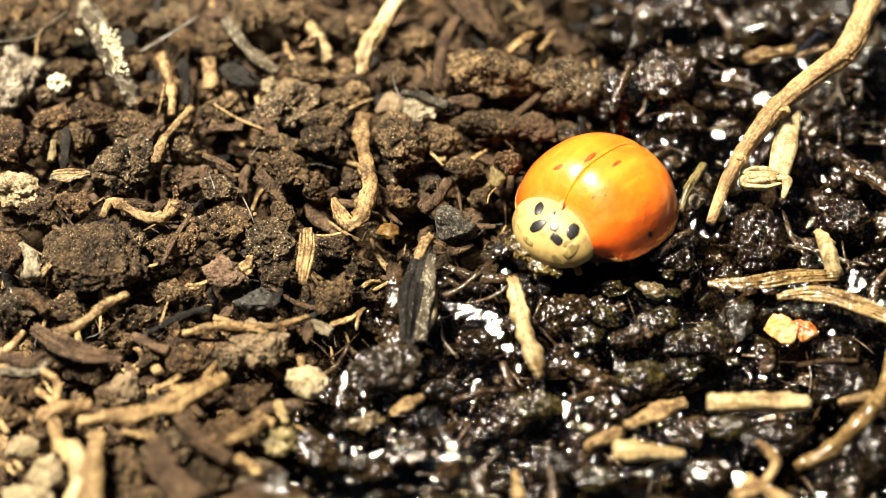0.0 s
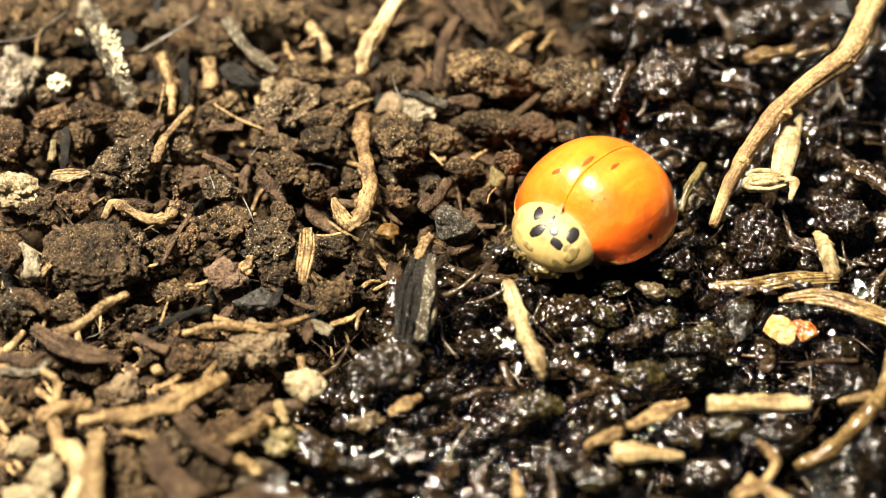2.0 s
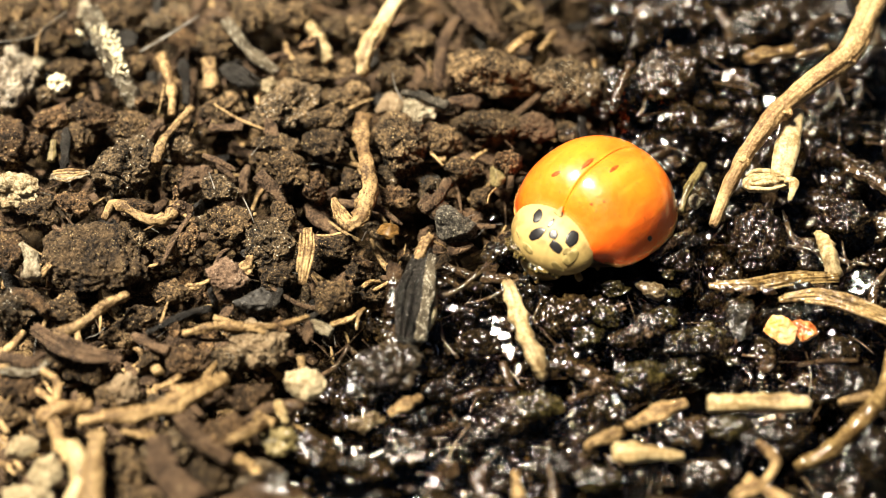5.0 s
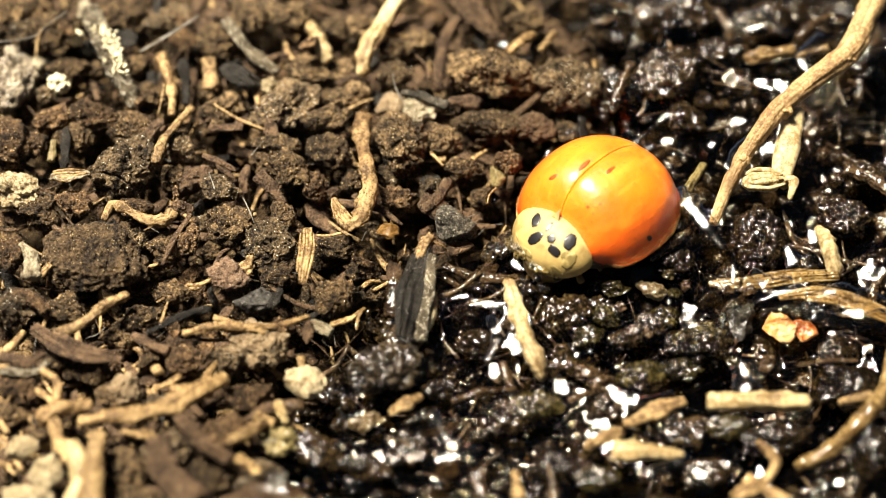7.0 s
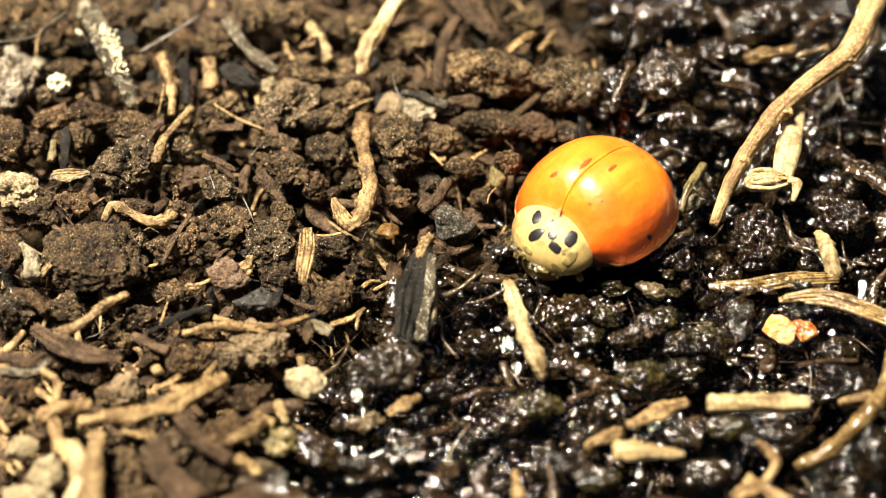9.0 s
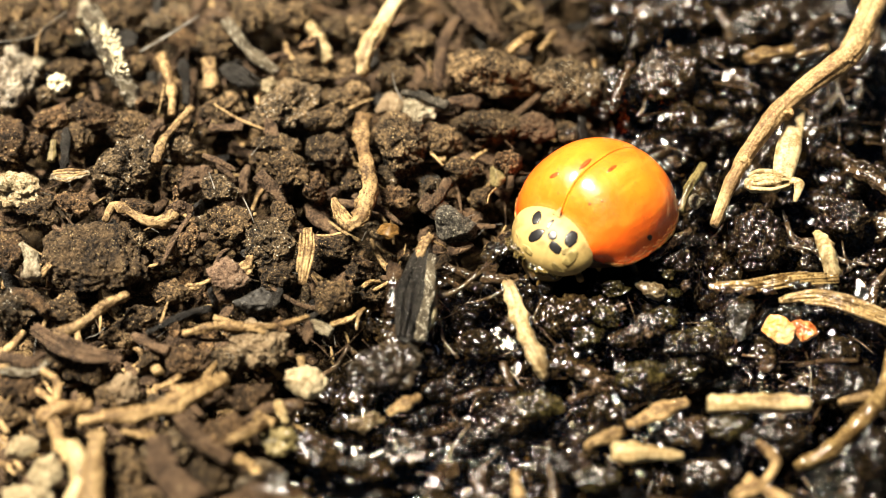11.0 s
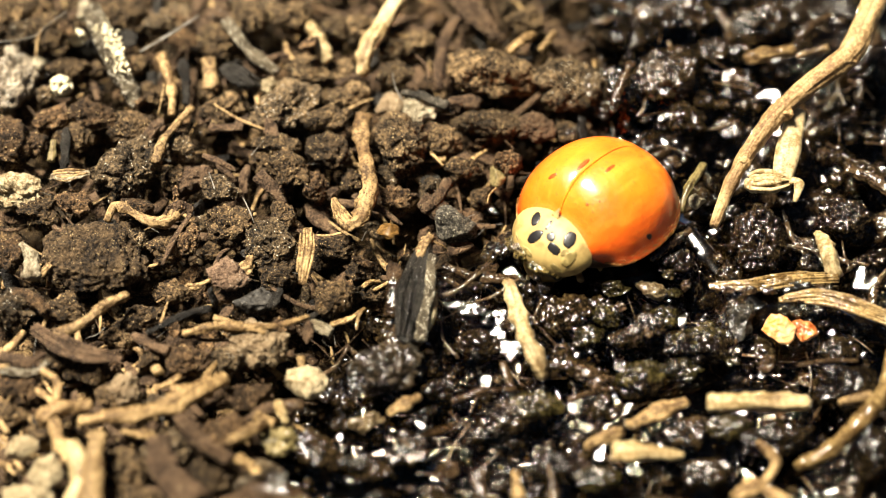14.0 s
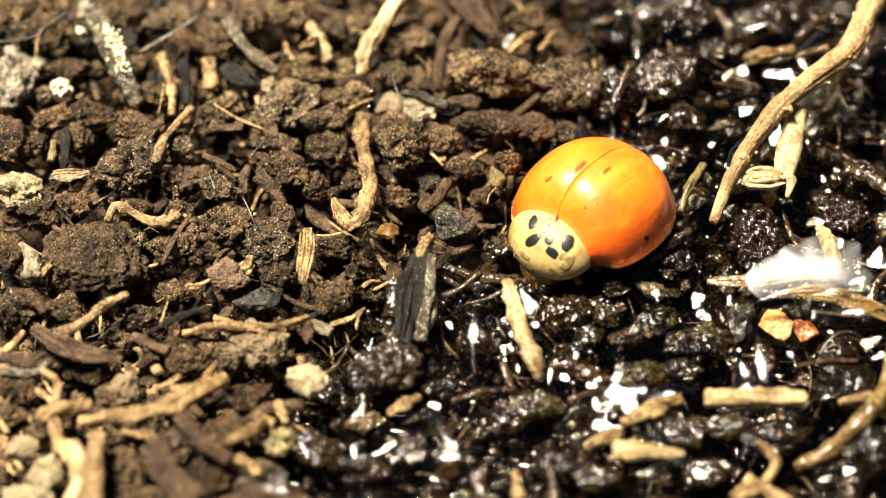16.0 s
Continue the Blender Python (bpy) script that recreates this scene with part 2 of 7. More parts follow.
def tube(points, radii, seed, sides=14, flat=1.0, ribs=0.14, steps=9, closed_wobble=0.22):
    """A tapering, ribbed stem along a smooth curve through the points (mm), flattened by flat."""
    pts, rng = np.array(points, float), np.random.RandomState(seed)
    n = len(pts)
    ext = np.vstack([2 * pts[0] - pts[1], pts, 2 * pts[-1] - pts[-2]])
    path, rad = [], []
    rr = np.interp(np.linspace(0, 1, n), np.linspace(0, 1, len(radii)), radii)
    for i in range(n - 1):
        for s in np.linspace(0, 1, steps, endpoint=False):
            a, b, c, d = ext[i:i + 4]
            path.append(0.5 * (2 * b + (c - a) * s + (2 * a - 5 * b + 4 * c - d) * s * s + (3 * b - a - 3 * c + d) * s ** 3))
            rad.append(rr[i] * (1 - s) + rr[i + 1] * s)
    path, rad = np.array(path + [pts[-1]]), np.array(rad + [rr[-1]])
    m = len(path)
    rad = rad * (1 + closed_wobble * fbm(np.stack([np.arange(m) * 0.35, 0 * rad + seed, 0 * rad], -1), 2, seed))
    tan = np.gradient(path, axis=0)
    tan /= np.linalg.norm(tan, axis=1)[:, None] + 1e-9
    side = np.cross(tan, (0, 0, 1.0))
    side /= np.linalg.norm(side, axis=1)[:, None] + 1e-9
    up = np.cross(side, tan)
    ang = np.linspace(0, 2 * np.pi, sides, endpoint=False)
    rings = []
    order = [0, 0] + list(range(m)) + [m - 1, m - 1]
    shrink = [0.05, 0.72] + [1.0] * m + [0.72, 0.05]
    push = [-0.30, -0.18] + [0.0] * m + [0.18, 0.30]
    for k, (i, s, q) in enumerate(zip(order, shrink, push)):
        rib = ribs * vnoise(np.stack([np.cos(ang) * 2.6 + seed, np.sin(ang) * 2.6, 0 * ang + i * 0.22 / max(1, steps / 9)], -1), seed)
        rib = rib + 0.5 * ribs * vnoise(np.stack([np.cos(ang) * 5 + seed, np.sin(ang) * 5, 0 * ang + i * 0.9], -1), seed + 3)
        r = rad[i] * s * (1 + rib)
        jag = q * rad[i] * (1 + 1.2 * rng.uniform(-1, 1, sides) * (0.05 < s < 1))
        rings.append(path[i] + side[i] * (r * np.cos(ang))[:, None] + up[i] * (flat * r * np.sin(ang))[:, None] + tan[i] * jag[:, None])
    v = np.vstack(rings)
    faces = []
    for k in range(len(rings) - 1):
        for j in range(sides):
            a, b = k * sides + j, k * sides + (j + 1) % sides
            faces.append((a, b, b + sides, a + sides))
    faces += [tuple(range(sides - 1, -1, -1)), tuple(range((len(rings) - 1) * sides, len(rings) * sides))]
    return v, faces


def stem(points, radii, mat=None, seed=1, flat=0.8, ribs=0.26, sides=24, furrow=1.25, wobble=0.22, pits=0.12, grooves=0.3, stain=0.0, name="straw_fibre", label="dry tan plant fibre lying on the soil", category="plant fibre", group="plant fibres", wet=None):
    """A stem, root or fibre; its origin lies at its middle."""
    o = np.mean(np.array(points, float), axis=0)
    v, f = tube(np.array(points) - o, radii, seed, sides, flat, ribs, closed_wobble=wobble)
    # torn skin: fine lengthwise roughness, darker in the furrows
    ring = np.arange(len(v)) // sides
    ang = (np.arange(len(v)) % sides) / sides * 2 * np.pi
    q = np.stack([np.cos(ang) * 3.3 + seed, np.sin(ang) * 3.3, ring * 0.16], -1)
    fur = np.clip(0.5 * fbm(q, 3, seed + 2) + 0.9 * np.clip(fbm(v * 1.4 + seed, 3, seed + 4) - 0.15, 0, 1), 0, 1)
    fur = fur * furrow
    if grooves:
        q = np.stack([np.cos(ang) * 6 + seed, np.sin(ang) * 6, ring * 0.09], -1)
        fur = np.clip(fur + grooves * np.clip(fbm(q, 2, seed + 8) - 0.05, 0, 1), 0, 1)
    if stain:
        # the old end is browner
        old = ring / ring.max() if stain > 0 else 1 - ring / ring.max()
        fur = np.clip(fur + abs(stain) * np.clip(old * 1.7 - 0.7, 0, 1) * (0.6 + 0.7 * fbm(v * 1.1 + seed, 2, seed + 10)), 0, 1)
    mid = v.reshape(-1, sides, 3).mean(1)[ring]
    v = mid + (v - mid) * (1 - 0.16 * fur + pits * fbm(v * 4.5 + seed, 2, seed + 6))[:, None]
    return thing(name, v, f, mat or STRAW, tuple(o), label, category, group, wet, streak=fur)



def bundle(points, radii, mat, seed, strands=5, flat=0.4, name="straw_strip", label="", category="straw", group="straw pieces", wet=None, strand_mat=None):
    """A fibrous strip: a flat core with split strands lying along it."""
    core = stem(points, [r * 0.8 for r in radii], mat, seed, flat, 0.25, name=name, label=label, category=category, group=group, wet=wet)
    pts, rng = np.array(points, float), np.random.RandomState(seed)
    pts = pts - pts.mean(0)
    way = pts[-1] - pts[0]
    side = np.cross(way / np.linalg.norm(way), (0, 0, 1.0))
    big = max(radii)
    w = float(np.mean(wetness(*np.array(points).mean(0)[:2]))) if wet is None else wet
    for i in range(strands):
        k = (i / (strands - 1) - 0.5) * 1.7
        lo, hi = rng.uniform(0, 0.22), rng.uniform(0.78, 1.04)
        line = []
        for s in np.linspace(lo, hi, 4):
            c = np.array([np.interp(s * (len(pts) - 1), range(len(pts)), pts[:, a]) for a in range(3)])
            r = np.interp(s, np.linspace(0, 1, len(radii)), radii)
            line.append(c + side * (k * r + rng.uniform(-0.08, 0.08) * big) + np.array([0, 0, flat * r * (0.85 - 0.5 * k * k) + rng.uniform(-0.05, 0.08) * big]))
        r = big * rng.uniform(0.13, 0.26)
        v, f = tube(line, (r * 0.6, r, r, r * 0.4), seed * 7 + i, 10, 0.8, 0.3, 6)
        child("strand", v, f, strand_mat or mat, core, wet=w)
    return core


# ---- ground: one sheet, fine where the beetle sits ----
def build_ground():
    def axis(n, inner):
        t = np.linspace(-1, 1, n)
        return inner * t * (1 + (np.abs(t) ** 14) * 11)
    xs, ys = axis(520, 26.0), axis(420, 21.0)
    gx, gy = np.meshgrid(xs, ys)
    x, y = gx.ravel(), gy.ravel()
    v = np.stack([x, y, ground_z(x, y)], -1)
    w, h = len(xs), len(ys)
    i = (np.arange(h - 1)[:, None] * w + np.arange(w - 1)[None]).ravel()
    f = np.stack([i, i + 1, i + w + 1, i + w], -1)
    return thing("ground", v, f, SOIL, (0, 0, 0), "dark potting soil, dry and partly soaked", "soil", kind="structure")


build_ground()


# ---- lady beetle ----
BEETLE_FRONT = 0.79
FRONT_DIP = 0.25  # how far the wing cases stoop to the neck
EA, EB, EH = 2.98, 3.30, 2.88  # half width, half length and height of the wing cases


def shoulder(s, a):
    """How far a point on a wing case belongs to the rounded outer corner at the front."""
    return np.clip((s - 0.33) / 0.40, 0, 1) ** 2 * np.clip((a - 0.85) / 0.72, 0, 1) ** 2


def wing_surface(side, lift=0.0):
    """One wing case: side +1 is the beetle's right one. y runs forward."""
    n, m = 56, 40
    s = -1 + (1 + BEETLE_FRONT) * np.linspace(0.0, 1, n) ** 1.0
    s[0] = -0.9995
    ph = np.linspace(0.003, 1.0, m) * np.pi / 2
    S, F = np.meshgrid(s, ph, indexing="ij")
    w, h = EA * (1 - np.abs(S) ** 2.3) ** 0.5, EH * (1 - np.abs(S) ** 2.3) ** 0.55
    x, z = w * np.sin(F), h * np.cos(F) ** 0.9
    # a narrow turned-out rim and a slight groove at the seam
    rim = np.clip((F - 1.40) / 0.17, 0, 1)
    x = x + 0.10 * rim ** 2 * w / EA
    z = z - 0.03 * np.exp(-(F / 0.02) ** 2)
    # rounded front shoulder and a dip beside the little shield
    z = z * (1 - FRONT_DIP * np.clip((S - 0.30) / 0.40, 0, 1) ** 2)
    y = EB * S
    y = y - 0.20 * np.clip((S - 0.45) / 0.25, 0, 1) ** 2 * np.cos(F) ** 3
    fold = np.clip((S - 0.69) / 0.08, 0, 1)
    z = z - 0.06 * fold ** 2
    # rounded outer corner at the front, and a shallow valley along the seam
    y = y - (0.15 if side > 0 else 0.60) * shoulder(S, F)
    z = z - 0.055 * np.exp(-(F / 0.075) ** 2) * np.clip((0.62 - S) / 0.1, 0, 1)
    v = np.stack([side * x, y, z], -1).reshape(-1, 3) * (1 + lift / EA)
    i = (np.arange(n - 1)[:, None] * m + np.arange(m - 1)[None]).ravel()
    f = np.stack([i, i + 1, i + m + 1, i + m], -1)
    if side > 0:
        f = f[:, ::-1]
    inner = v * 0.965
    k = len(v)
    edge = [(a * m + m - 1, (a + 1) * m + m - 1) for a in range(n - 1)] + [(a * m, (a + 1) * m) for a in range(n - 1)] + [((n - 1) * m + b, (n - 1) * m + b + 1) for b in range(m - 1)]
    rims = [(a, b, b + k, a + k) for a, b in edge]
    return np.vstack([v, inner]), f.tolist() + (f[:, ::-1] + k).tolist() + rims


def on_wing(side, s, a):
    """A point and the normal on a wing case; s along the body, a degrees from the seam."""
    def p(s, a):
        w, h = EA * (1 - abs(s) ** 2.3) ** 0.5, EH * (1 - abs(s) ** 2.3) ** 0.55
        h *= 1 - FRONT_DIP * min(1, max(0, (s - 0.30) / 0.40)) ** 2
        return np.array([side * w * math.sin(a), EB * s - (0.15 if side > 0 else 0.60) * shoulder(s, a), h * math.cos(a) ** 0.9])
    a = radians(a)
    c = p(s, a)
    n = np.cross(p(s + 0.01, a) - c, p(s, a + 0.01) - c)
    n /= np.linalg.norm(n)
    return c, (n if n[2] > 0 else -n)


def wing_material():
    m, nt, nd, ln, bs = nodes_of("orange_wing_case")
    big, fine = tex(nt, "noise", 420.0, 3.0), tex(nt, "noise", 5200.0, 3.0)
    col = ramp(nt, big, (0.30, (0.70, 0.118, 0.004)), (0.50, (0.76, 0.168, 0.006)), (0.72, (0.78, 0.208, 0.009)))
    veins = tex(nt, "noise", 1500.0, 2.0, stretch=(1.0, 0.16, 1.0))
    col = mix(nt, ramp(nt, veins, (0.50, (0.0,)), (0.72, (0.45,))), col, (0.82, 0.31, 0.03))
    # lower sides redder and darker: shade on the flanks painted into the colour
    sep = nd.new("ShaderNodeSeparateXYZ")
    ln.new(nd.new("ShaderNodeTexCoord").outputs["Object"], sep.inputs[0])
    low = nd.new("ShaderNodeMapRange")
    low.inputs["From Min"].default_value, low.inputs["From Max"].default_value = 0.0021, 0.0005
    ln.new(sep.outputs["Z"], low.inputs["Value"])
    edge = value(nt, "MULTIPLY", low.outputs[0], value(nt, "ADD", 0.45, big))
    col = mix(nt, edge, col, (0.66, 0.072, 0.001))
    col = mix(nt, value(nt, "MULTIPLY", value(nt, "GREATER_THAN", fine, 0.66), 0.35), col, (0.391, 0.0655, 0.00682))
    ln.new(col, bs.inputs["Base Color"])
    ln.new(value(nt, "ADD", 0.34, value(nt, "MULTIPLY", fine, 0.16)), bs.inputs["Roughness"])
    bs.inputs["Coat Weight"].default_value, bs.inputs["Coat Roughness"].default_value = 0.95, 0.20
    bs.inputs["Specular IOR Level"].default_value = 0.5
    bs.inputs["Subsurface Weight"].default_value = 0.15
    bs.inputs["Subsurface Radius"].default_value = (0.5, 0.2, 0.05)
    bs.inputs["Subsurface Scale"].default_value = 0.0005
    ln.new(bump(nt, fine, 0.000012, 1.0, bump(nt, big, 0.0002)), bs.inputs["Normal"])
    return m


def plain(name, color, rough, dirt=None, scale=2500.0, coat=0.0, relief=0.00002, cover=(0.52, 0.64)):
    m, nt, nd, ln, bs = nodes_of(name)
    n, g = tex(nt, "noise", scale, 4.0), tex(nt, "noise", scale * 4, 2.0)
    col = mix(nt, ramp(nt, g, (0.3, (0.0,)), (0.7, (0.3,))), color, tuple(c * 0.72 for c in color))
    if dirt:
        col = mix(nt, ramp(nt, n, (cover[0], (0.0,)), (cover[1], (0.8,))), col, dirt)
    ln.new(col, bs.inputs["Base Color"])
    bs.inputs["Roughness"].default_value = rough
    bs.inputs["Coat Weight"].default_value, bs.inputs["Coat Roughness"].default_value = coat, 0.08
    ln.new(bump(nt, n, relief), bs.inputs["Normal"])
    return m


WING = wing_material()
SHIELD = plain("cream_neck_shield", (0.391, 0.282, 0.0961), 0.56, (0.161, 0.102, 0.0279), 1000.0, 0.0, cover=(0.50, 0.66))
RIM = plain("rough_orange_rim", (0.384, 0.167, 0.031), 0.5, (0.155, 0.0558, 0.0124), 6000.0, 0.0, 0.00008)
BLACK = plain("glossy_black_spot", (0.00744, 0.00682, 0.00744), 0.34, None, 3000.0, 0.12)
RUSTY = plain("rust_brown_smudge", (0.26, 0.062, 0.0062), 0.35, (0.149, 0.031, 0.00372), 3500.0, 0.3)
HORN = plain("honey_brown_horn", (0.211, 0.124, 0.031), 0.3, (0.0744, 0.0372, 0.0124), 2500.0, 0.5)
SMEAR = plain("dried_soil_smear", (0.161, 0.118, 0.0341), 0.6, (0.372, 0.285, 0.0992), 2400.0, 0.0, cover=(0.46, 0.56))
UNDER = plain("dark_underside", (0.031, 0.0155, 0.00744), 0.4)


def patch(c, n, along, length, width, mat, parent, seed, name="spot", label="", bend=0.0, proud=0.022):
    """A small raised disc with a wavering outline that follows a curved surface of radius bend."""
    n = np.array(n) / np.linalg.norm(n)
    u = np.array(along) - np.dot(along, n) * n
    u /= np.linalg.norm(u)
    w = np.cross(n, u)
    rng, verts, faces = np.random.RandomState(seed), [np.array(c) + n * proud], []
    k = 22
    ang = np.linspace(0, 2 * np.pi, k, endpoint=False)
    wob = 1 + 0.16 * vnoise(np.stack([np.cos(ang) * 1.6 + seed, np.sin(ang) * 1.6, 0 * ang], -1), seed)
    for ring in (0.4, 0.75, 0.95, 1.02):
        for a, b in zip(ang, wob):
            p, q = length * ring * b * math.cos(a), width * ring * b * math.sin(a)
            drop = (p * p + q * q) / (2 * bend) if bend else 0
            verts.append(np.array(c) + u * p + w * q + n * (proud * (1.0 if ring < 1 else -1.5) - drop))
    faces += [(0, 1 + j, 1 + (j + 1) % k) for j in range(k)]
    for r in range(3):
        faces += [(1 + r * k + j, 1 + (r + 1) * k + j, 1 + (r + 1) * k + (j + 1) % k, 1 + r * k + (j + 1) % k) for j in range(k)]
    return child(name, np.array(verts), faces, mat, parent, label)


NC, NR, NPITCH = np.array([-0.02, 2.5, 0.27]), np.array([1.93, 1.38, 1.15]), -29.0  # neck shield: centre, radii, pitch


def on_shield(u, v, lift=0.0):
    """u across in -1..1 (right positive), v along in -1..1 (front positive): place and normal on the neck shield."""
    rr = max(0.0, 1 - u * u - v * v)
    q = np.array([u, v, rr ** 0.5])
    n = q / NR
    n /= np.linalg.norm(n)
    m = np.array(Euler((radians(NPITCH), 0, 0)).to_matrix())
    return NC + m @ (q * NR + n * lift), m @ n


def build_beetle():
    beetle = new("lady_beetle")
    tagged(beetle, "glossy orange lady beetle with black-spotted cream neck, in wet soil", "beetle")
    for side, name in ((1, "right_wing_case"), (-1, "left_wing_case")):
        v, f = wing_surface(side)
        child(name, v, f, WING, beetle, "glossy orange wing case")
    # body under the wing cases
    v, f = lump(2.75, 3.05, 1.5, 7, 5, 0, 0.03, 0.01)
    child("abdomen", v + np.array([0, -0.1, 0.05]), f, UNDER, beetle, "dark underside of the body")
    # neck shield
    n, m = 40, 48
    rows = []
    for i in range(n):
        for j in range(m):
            a, r = 2 * np.pi * j / m, (i + 0.001) / (n - 1)
            rows.append(on_shield(r * math.cos(a), r * math.sin(a) * (0.60 if math.sin(a) < 0 else 1.0))[0])
    faces = [(i * m + j, i * m + (j + 1) % m, (i + 1) * m + (j + 1) % m, (i + 1) * m + j) for i in range(n - 1) for j in range(m)]
    shield = child("neck_shield", np.array(rows), faces, SHIELD, beetle, "cream neck shield with soil smears")
    patch(*on_shield(0.34, -0.13), (-0.51, 0.81, -0.29), 0.36, 0.2, BLACK, shield, 1, label="glossy black spot", bend=1.6)
    patch(*on_shield(0.11, 0.32), (0.61, 0.47, -0.64), 0.4, 0.24, BLACK, shield, 2, label="glossy black spot", bend=1.6)
    patch(*on_shield(-0.22, 0.1), (-0.81, 0.38, -0.44), 0.2, 0.18, BLACK, shield, 3, label="glossy black spot", bend=1.6)
    patch(*on_shield(-0.39, 0.34), (-0.94, -0.09, -0.33), 0.31, 0.2, BLACK, shield, 4, label="glossy black spot", bend=1.6)
    patch(*on_shield(-0.55, -0.14), (-0.35, 0.77, -0.53), 0.36, 0.26, BLACK, shield, 5, label="glossy black spot", bend=1.6)
    patch(*on_shield(-0.02, -0.15), (-0.16, 0.88, -0.44), 0.24, 0.07, BLACK, shield, 6, label="glossy black spot", bend=1.6)
    patch(*on_shield(-0.73, 0.32), (-0.16, -0.76, 0.63), 0.4, 0.22, SMEAR, shield, 51, "smear", "olive-brown soil smear", 1.6, 0.012)
    patch(*on_shield(0.16, 0.77), (-0.99, 0.09, -0.13), 0.38, 0.16, SMEAR, shield, 52, "smear", "olive-brown soil smear", 1.6, 0.012)
    patch(*on_shield(-0.57, 0.72), (-0.73, -0.43, -0.53), 0.33, 0.13, SMEAR, shield, 53, "smear", "olive-brown soil smear", 1.6, 0.012)
    patch(*on_shield(-0.6, 0.26), (-0.31, -0.81, 0.5), 0.2, 0.11, SMEAR, shield, 54, "smear", "olive-brown soil smear", 1.6, 0.012)
    patch(*on_shield(0.57, 0.54), (-0.82, 0.48, -0.31), 0.24, 0.04, SMEAR, shield, 55, "smear", "olive-brown soil smear", 1.6, 0.012)
    patch(*on_wing(-1, 0.01, 13.39), (0.07, -0.99, -0.1), 0.29, 0.08, RUSTY, beetle, 30, "smudge", "rust-brown smudge", bend=2.9, proud=0.008)
    patch(*on_wing(-1, 0.07, 77.99), (-0.11, -0.54, -0.84), 0.17, 0.11, BLACK, beetle, 31, "spot", "small black spot", bend=2.9, proud=0.008)
    patch(*on_wing(1, 0.16, 4.46), (0, -1, 0), 0.38, 0.09, RUSTY, beetle, 32, "smudge", "rust-brown smudge", bend=2.9, proud=0.008)
    patch(*on_wing(1, 0.45, 21.43), (-0.63, -0.59, 0.5), 0.22, 0.1, RUSTY, beetle, 33, "smudge", "rust-brown smudge", bend=2.9, proud=0.008)
    patch(*on_wing(-1, 0.51, 22.03), (-0.95, 0, -0.32), 0.06, 0.06, RUSTY, beetle, 34, "smudge", "rust-brown speck", bend=2.9, proud=0.008)
    patch(*on_wing(-1, 0.41, 28.58), (-0.9, -0, -0.44), 0.04, 0.04, RUSTY, beetle, 35, "smudge", "rust-brown speck", bend=2.9, proud=0.008)
    # little triangular shield between the wing cases
    top = [on_wing(1, 0.66, 0.0)[0] + np.array([0, 0, 0.02]), on_wing(1, 0.74, 5.0)[0] + np.array([0, 0.02, 0.03]), on_wing(-1, 0.74, 5.0)[0] + np.array([0, 0.02, 0.03])]
    tri = np.array(top + [q - np.array([0, 0, 0.25]) for q in top])
    child("scutellum", tri, [(0, 1, 2), (3, 5, 4), (0, 3, 4, 1), (1, 4, 5, 2), (2, 5, 3, 0)], SHIELD, beetle, "tiny cream triangular shield", smooth=False)
    # uneven pale rim round each wing case
    for side in (1, -1):
        line = [on_wing(side, q, 89.5)[0] + np.array([side * 0.06, 0, -0.02]) for q in np.linspace(-0.985, 0.76, 26)]
        v, f = tube(line, (0.03, 0.05, 0.055, 0.05, 0.04), 40 + side, 8, 1.0, 0.5, 3, 0.5)
        child("rim", v, f, RIM, beetle, "rough orange-brown edge of a wing case")
        # dust caught on the rim
        rng, (bv, bf) = np.random.RandomState(70 + side), ico(1)
        n = 800
        dust = []
        for q in rng.uniform(-0.985, 0.66, n):
            a = on_wing(side, q, 89.5 - abs(rng.normal()) * 3.5)[0] + np.array([side * 0.09, 0, rng.uniform(-0.05, 0.03)])
            dust.append(bv * rng.uniform(0.006, 0.022) * rng.uniform(0.6, 1.3, 3) + a)
        tagged(child("rim_dust", np.vstack(dust), (bf[None] + (np.arange(n) * len(bv))[:, None, None]).reshape(-1, 3), RIM, beetle), "fine pale dust on a wing case's edge", kind="stuff")
    # head under the shield, with eyes, palps and the front legs
    v, f = lump(0.95, 0.7, 0.55, 11, 5, 0, 0.05, 0.01)
    head = child("head", turned(v, -25), f, HORN, beetle, "honey-brown head pushed into the soil", at=(0.1, 3.0, -0.75))
    for sx in (-1, 1):
        v, f = lump(0.20, 0.26, 0.24, 13, 3, 0, 0.02, 0.0)
        child("eye", v, f, BLACK, head, at=(sx * 0.85, 0.15, 0.12))
        v, f = tube([(sx * 0.2, 0.45, -0.2), (sx * 0.28, 0.6, -0.3), (sx * 0.3, 0.62, -0.45)], (0.07, 0.08, 0.09), 5, 10)
        child("palp", v, f, HORN, head)
        for k, (ly, fy) in enumerate(((1.6, 2.0), (0.5, 0.4), (-0.9, -1.3))):
            v, f = tube([(sx * 1.2, ly, -0.05), (sx * 1.6, (ly + fy) / 2, -0.35), (sx * 1.6, fy - 0.4, -0.9)], (0.20, 0.17, 0.08), 20 + k, 10)
            child("leg", v, f, HORN, beetle, "short honey-brown leg tucked underneath")
    v, f = tube([(-1.05, 2.45, -0.35), (-1.35, 2.62, -0.58), (-1.62, 2.74, -0.72)], (0.15, 0.17, 0.12), 31, 12)
    child("front_foot", v, f, HORN, beetle, "honey-brown front foot below the neck shield")
    beetle.matrix_basis = BEETLE_POSE
    return beetle


BEETLE_POSE = pose(6.019 * K, 1.515 * K, 0.304 * K, 12.36, 6.89, 137.97)
beetle = build_beetle()

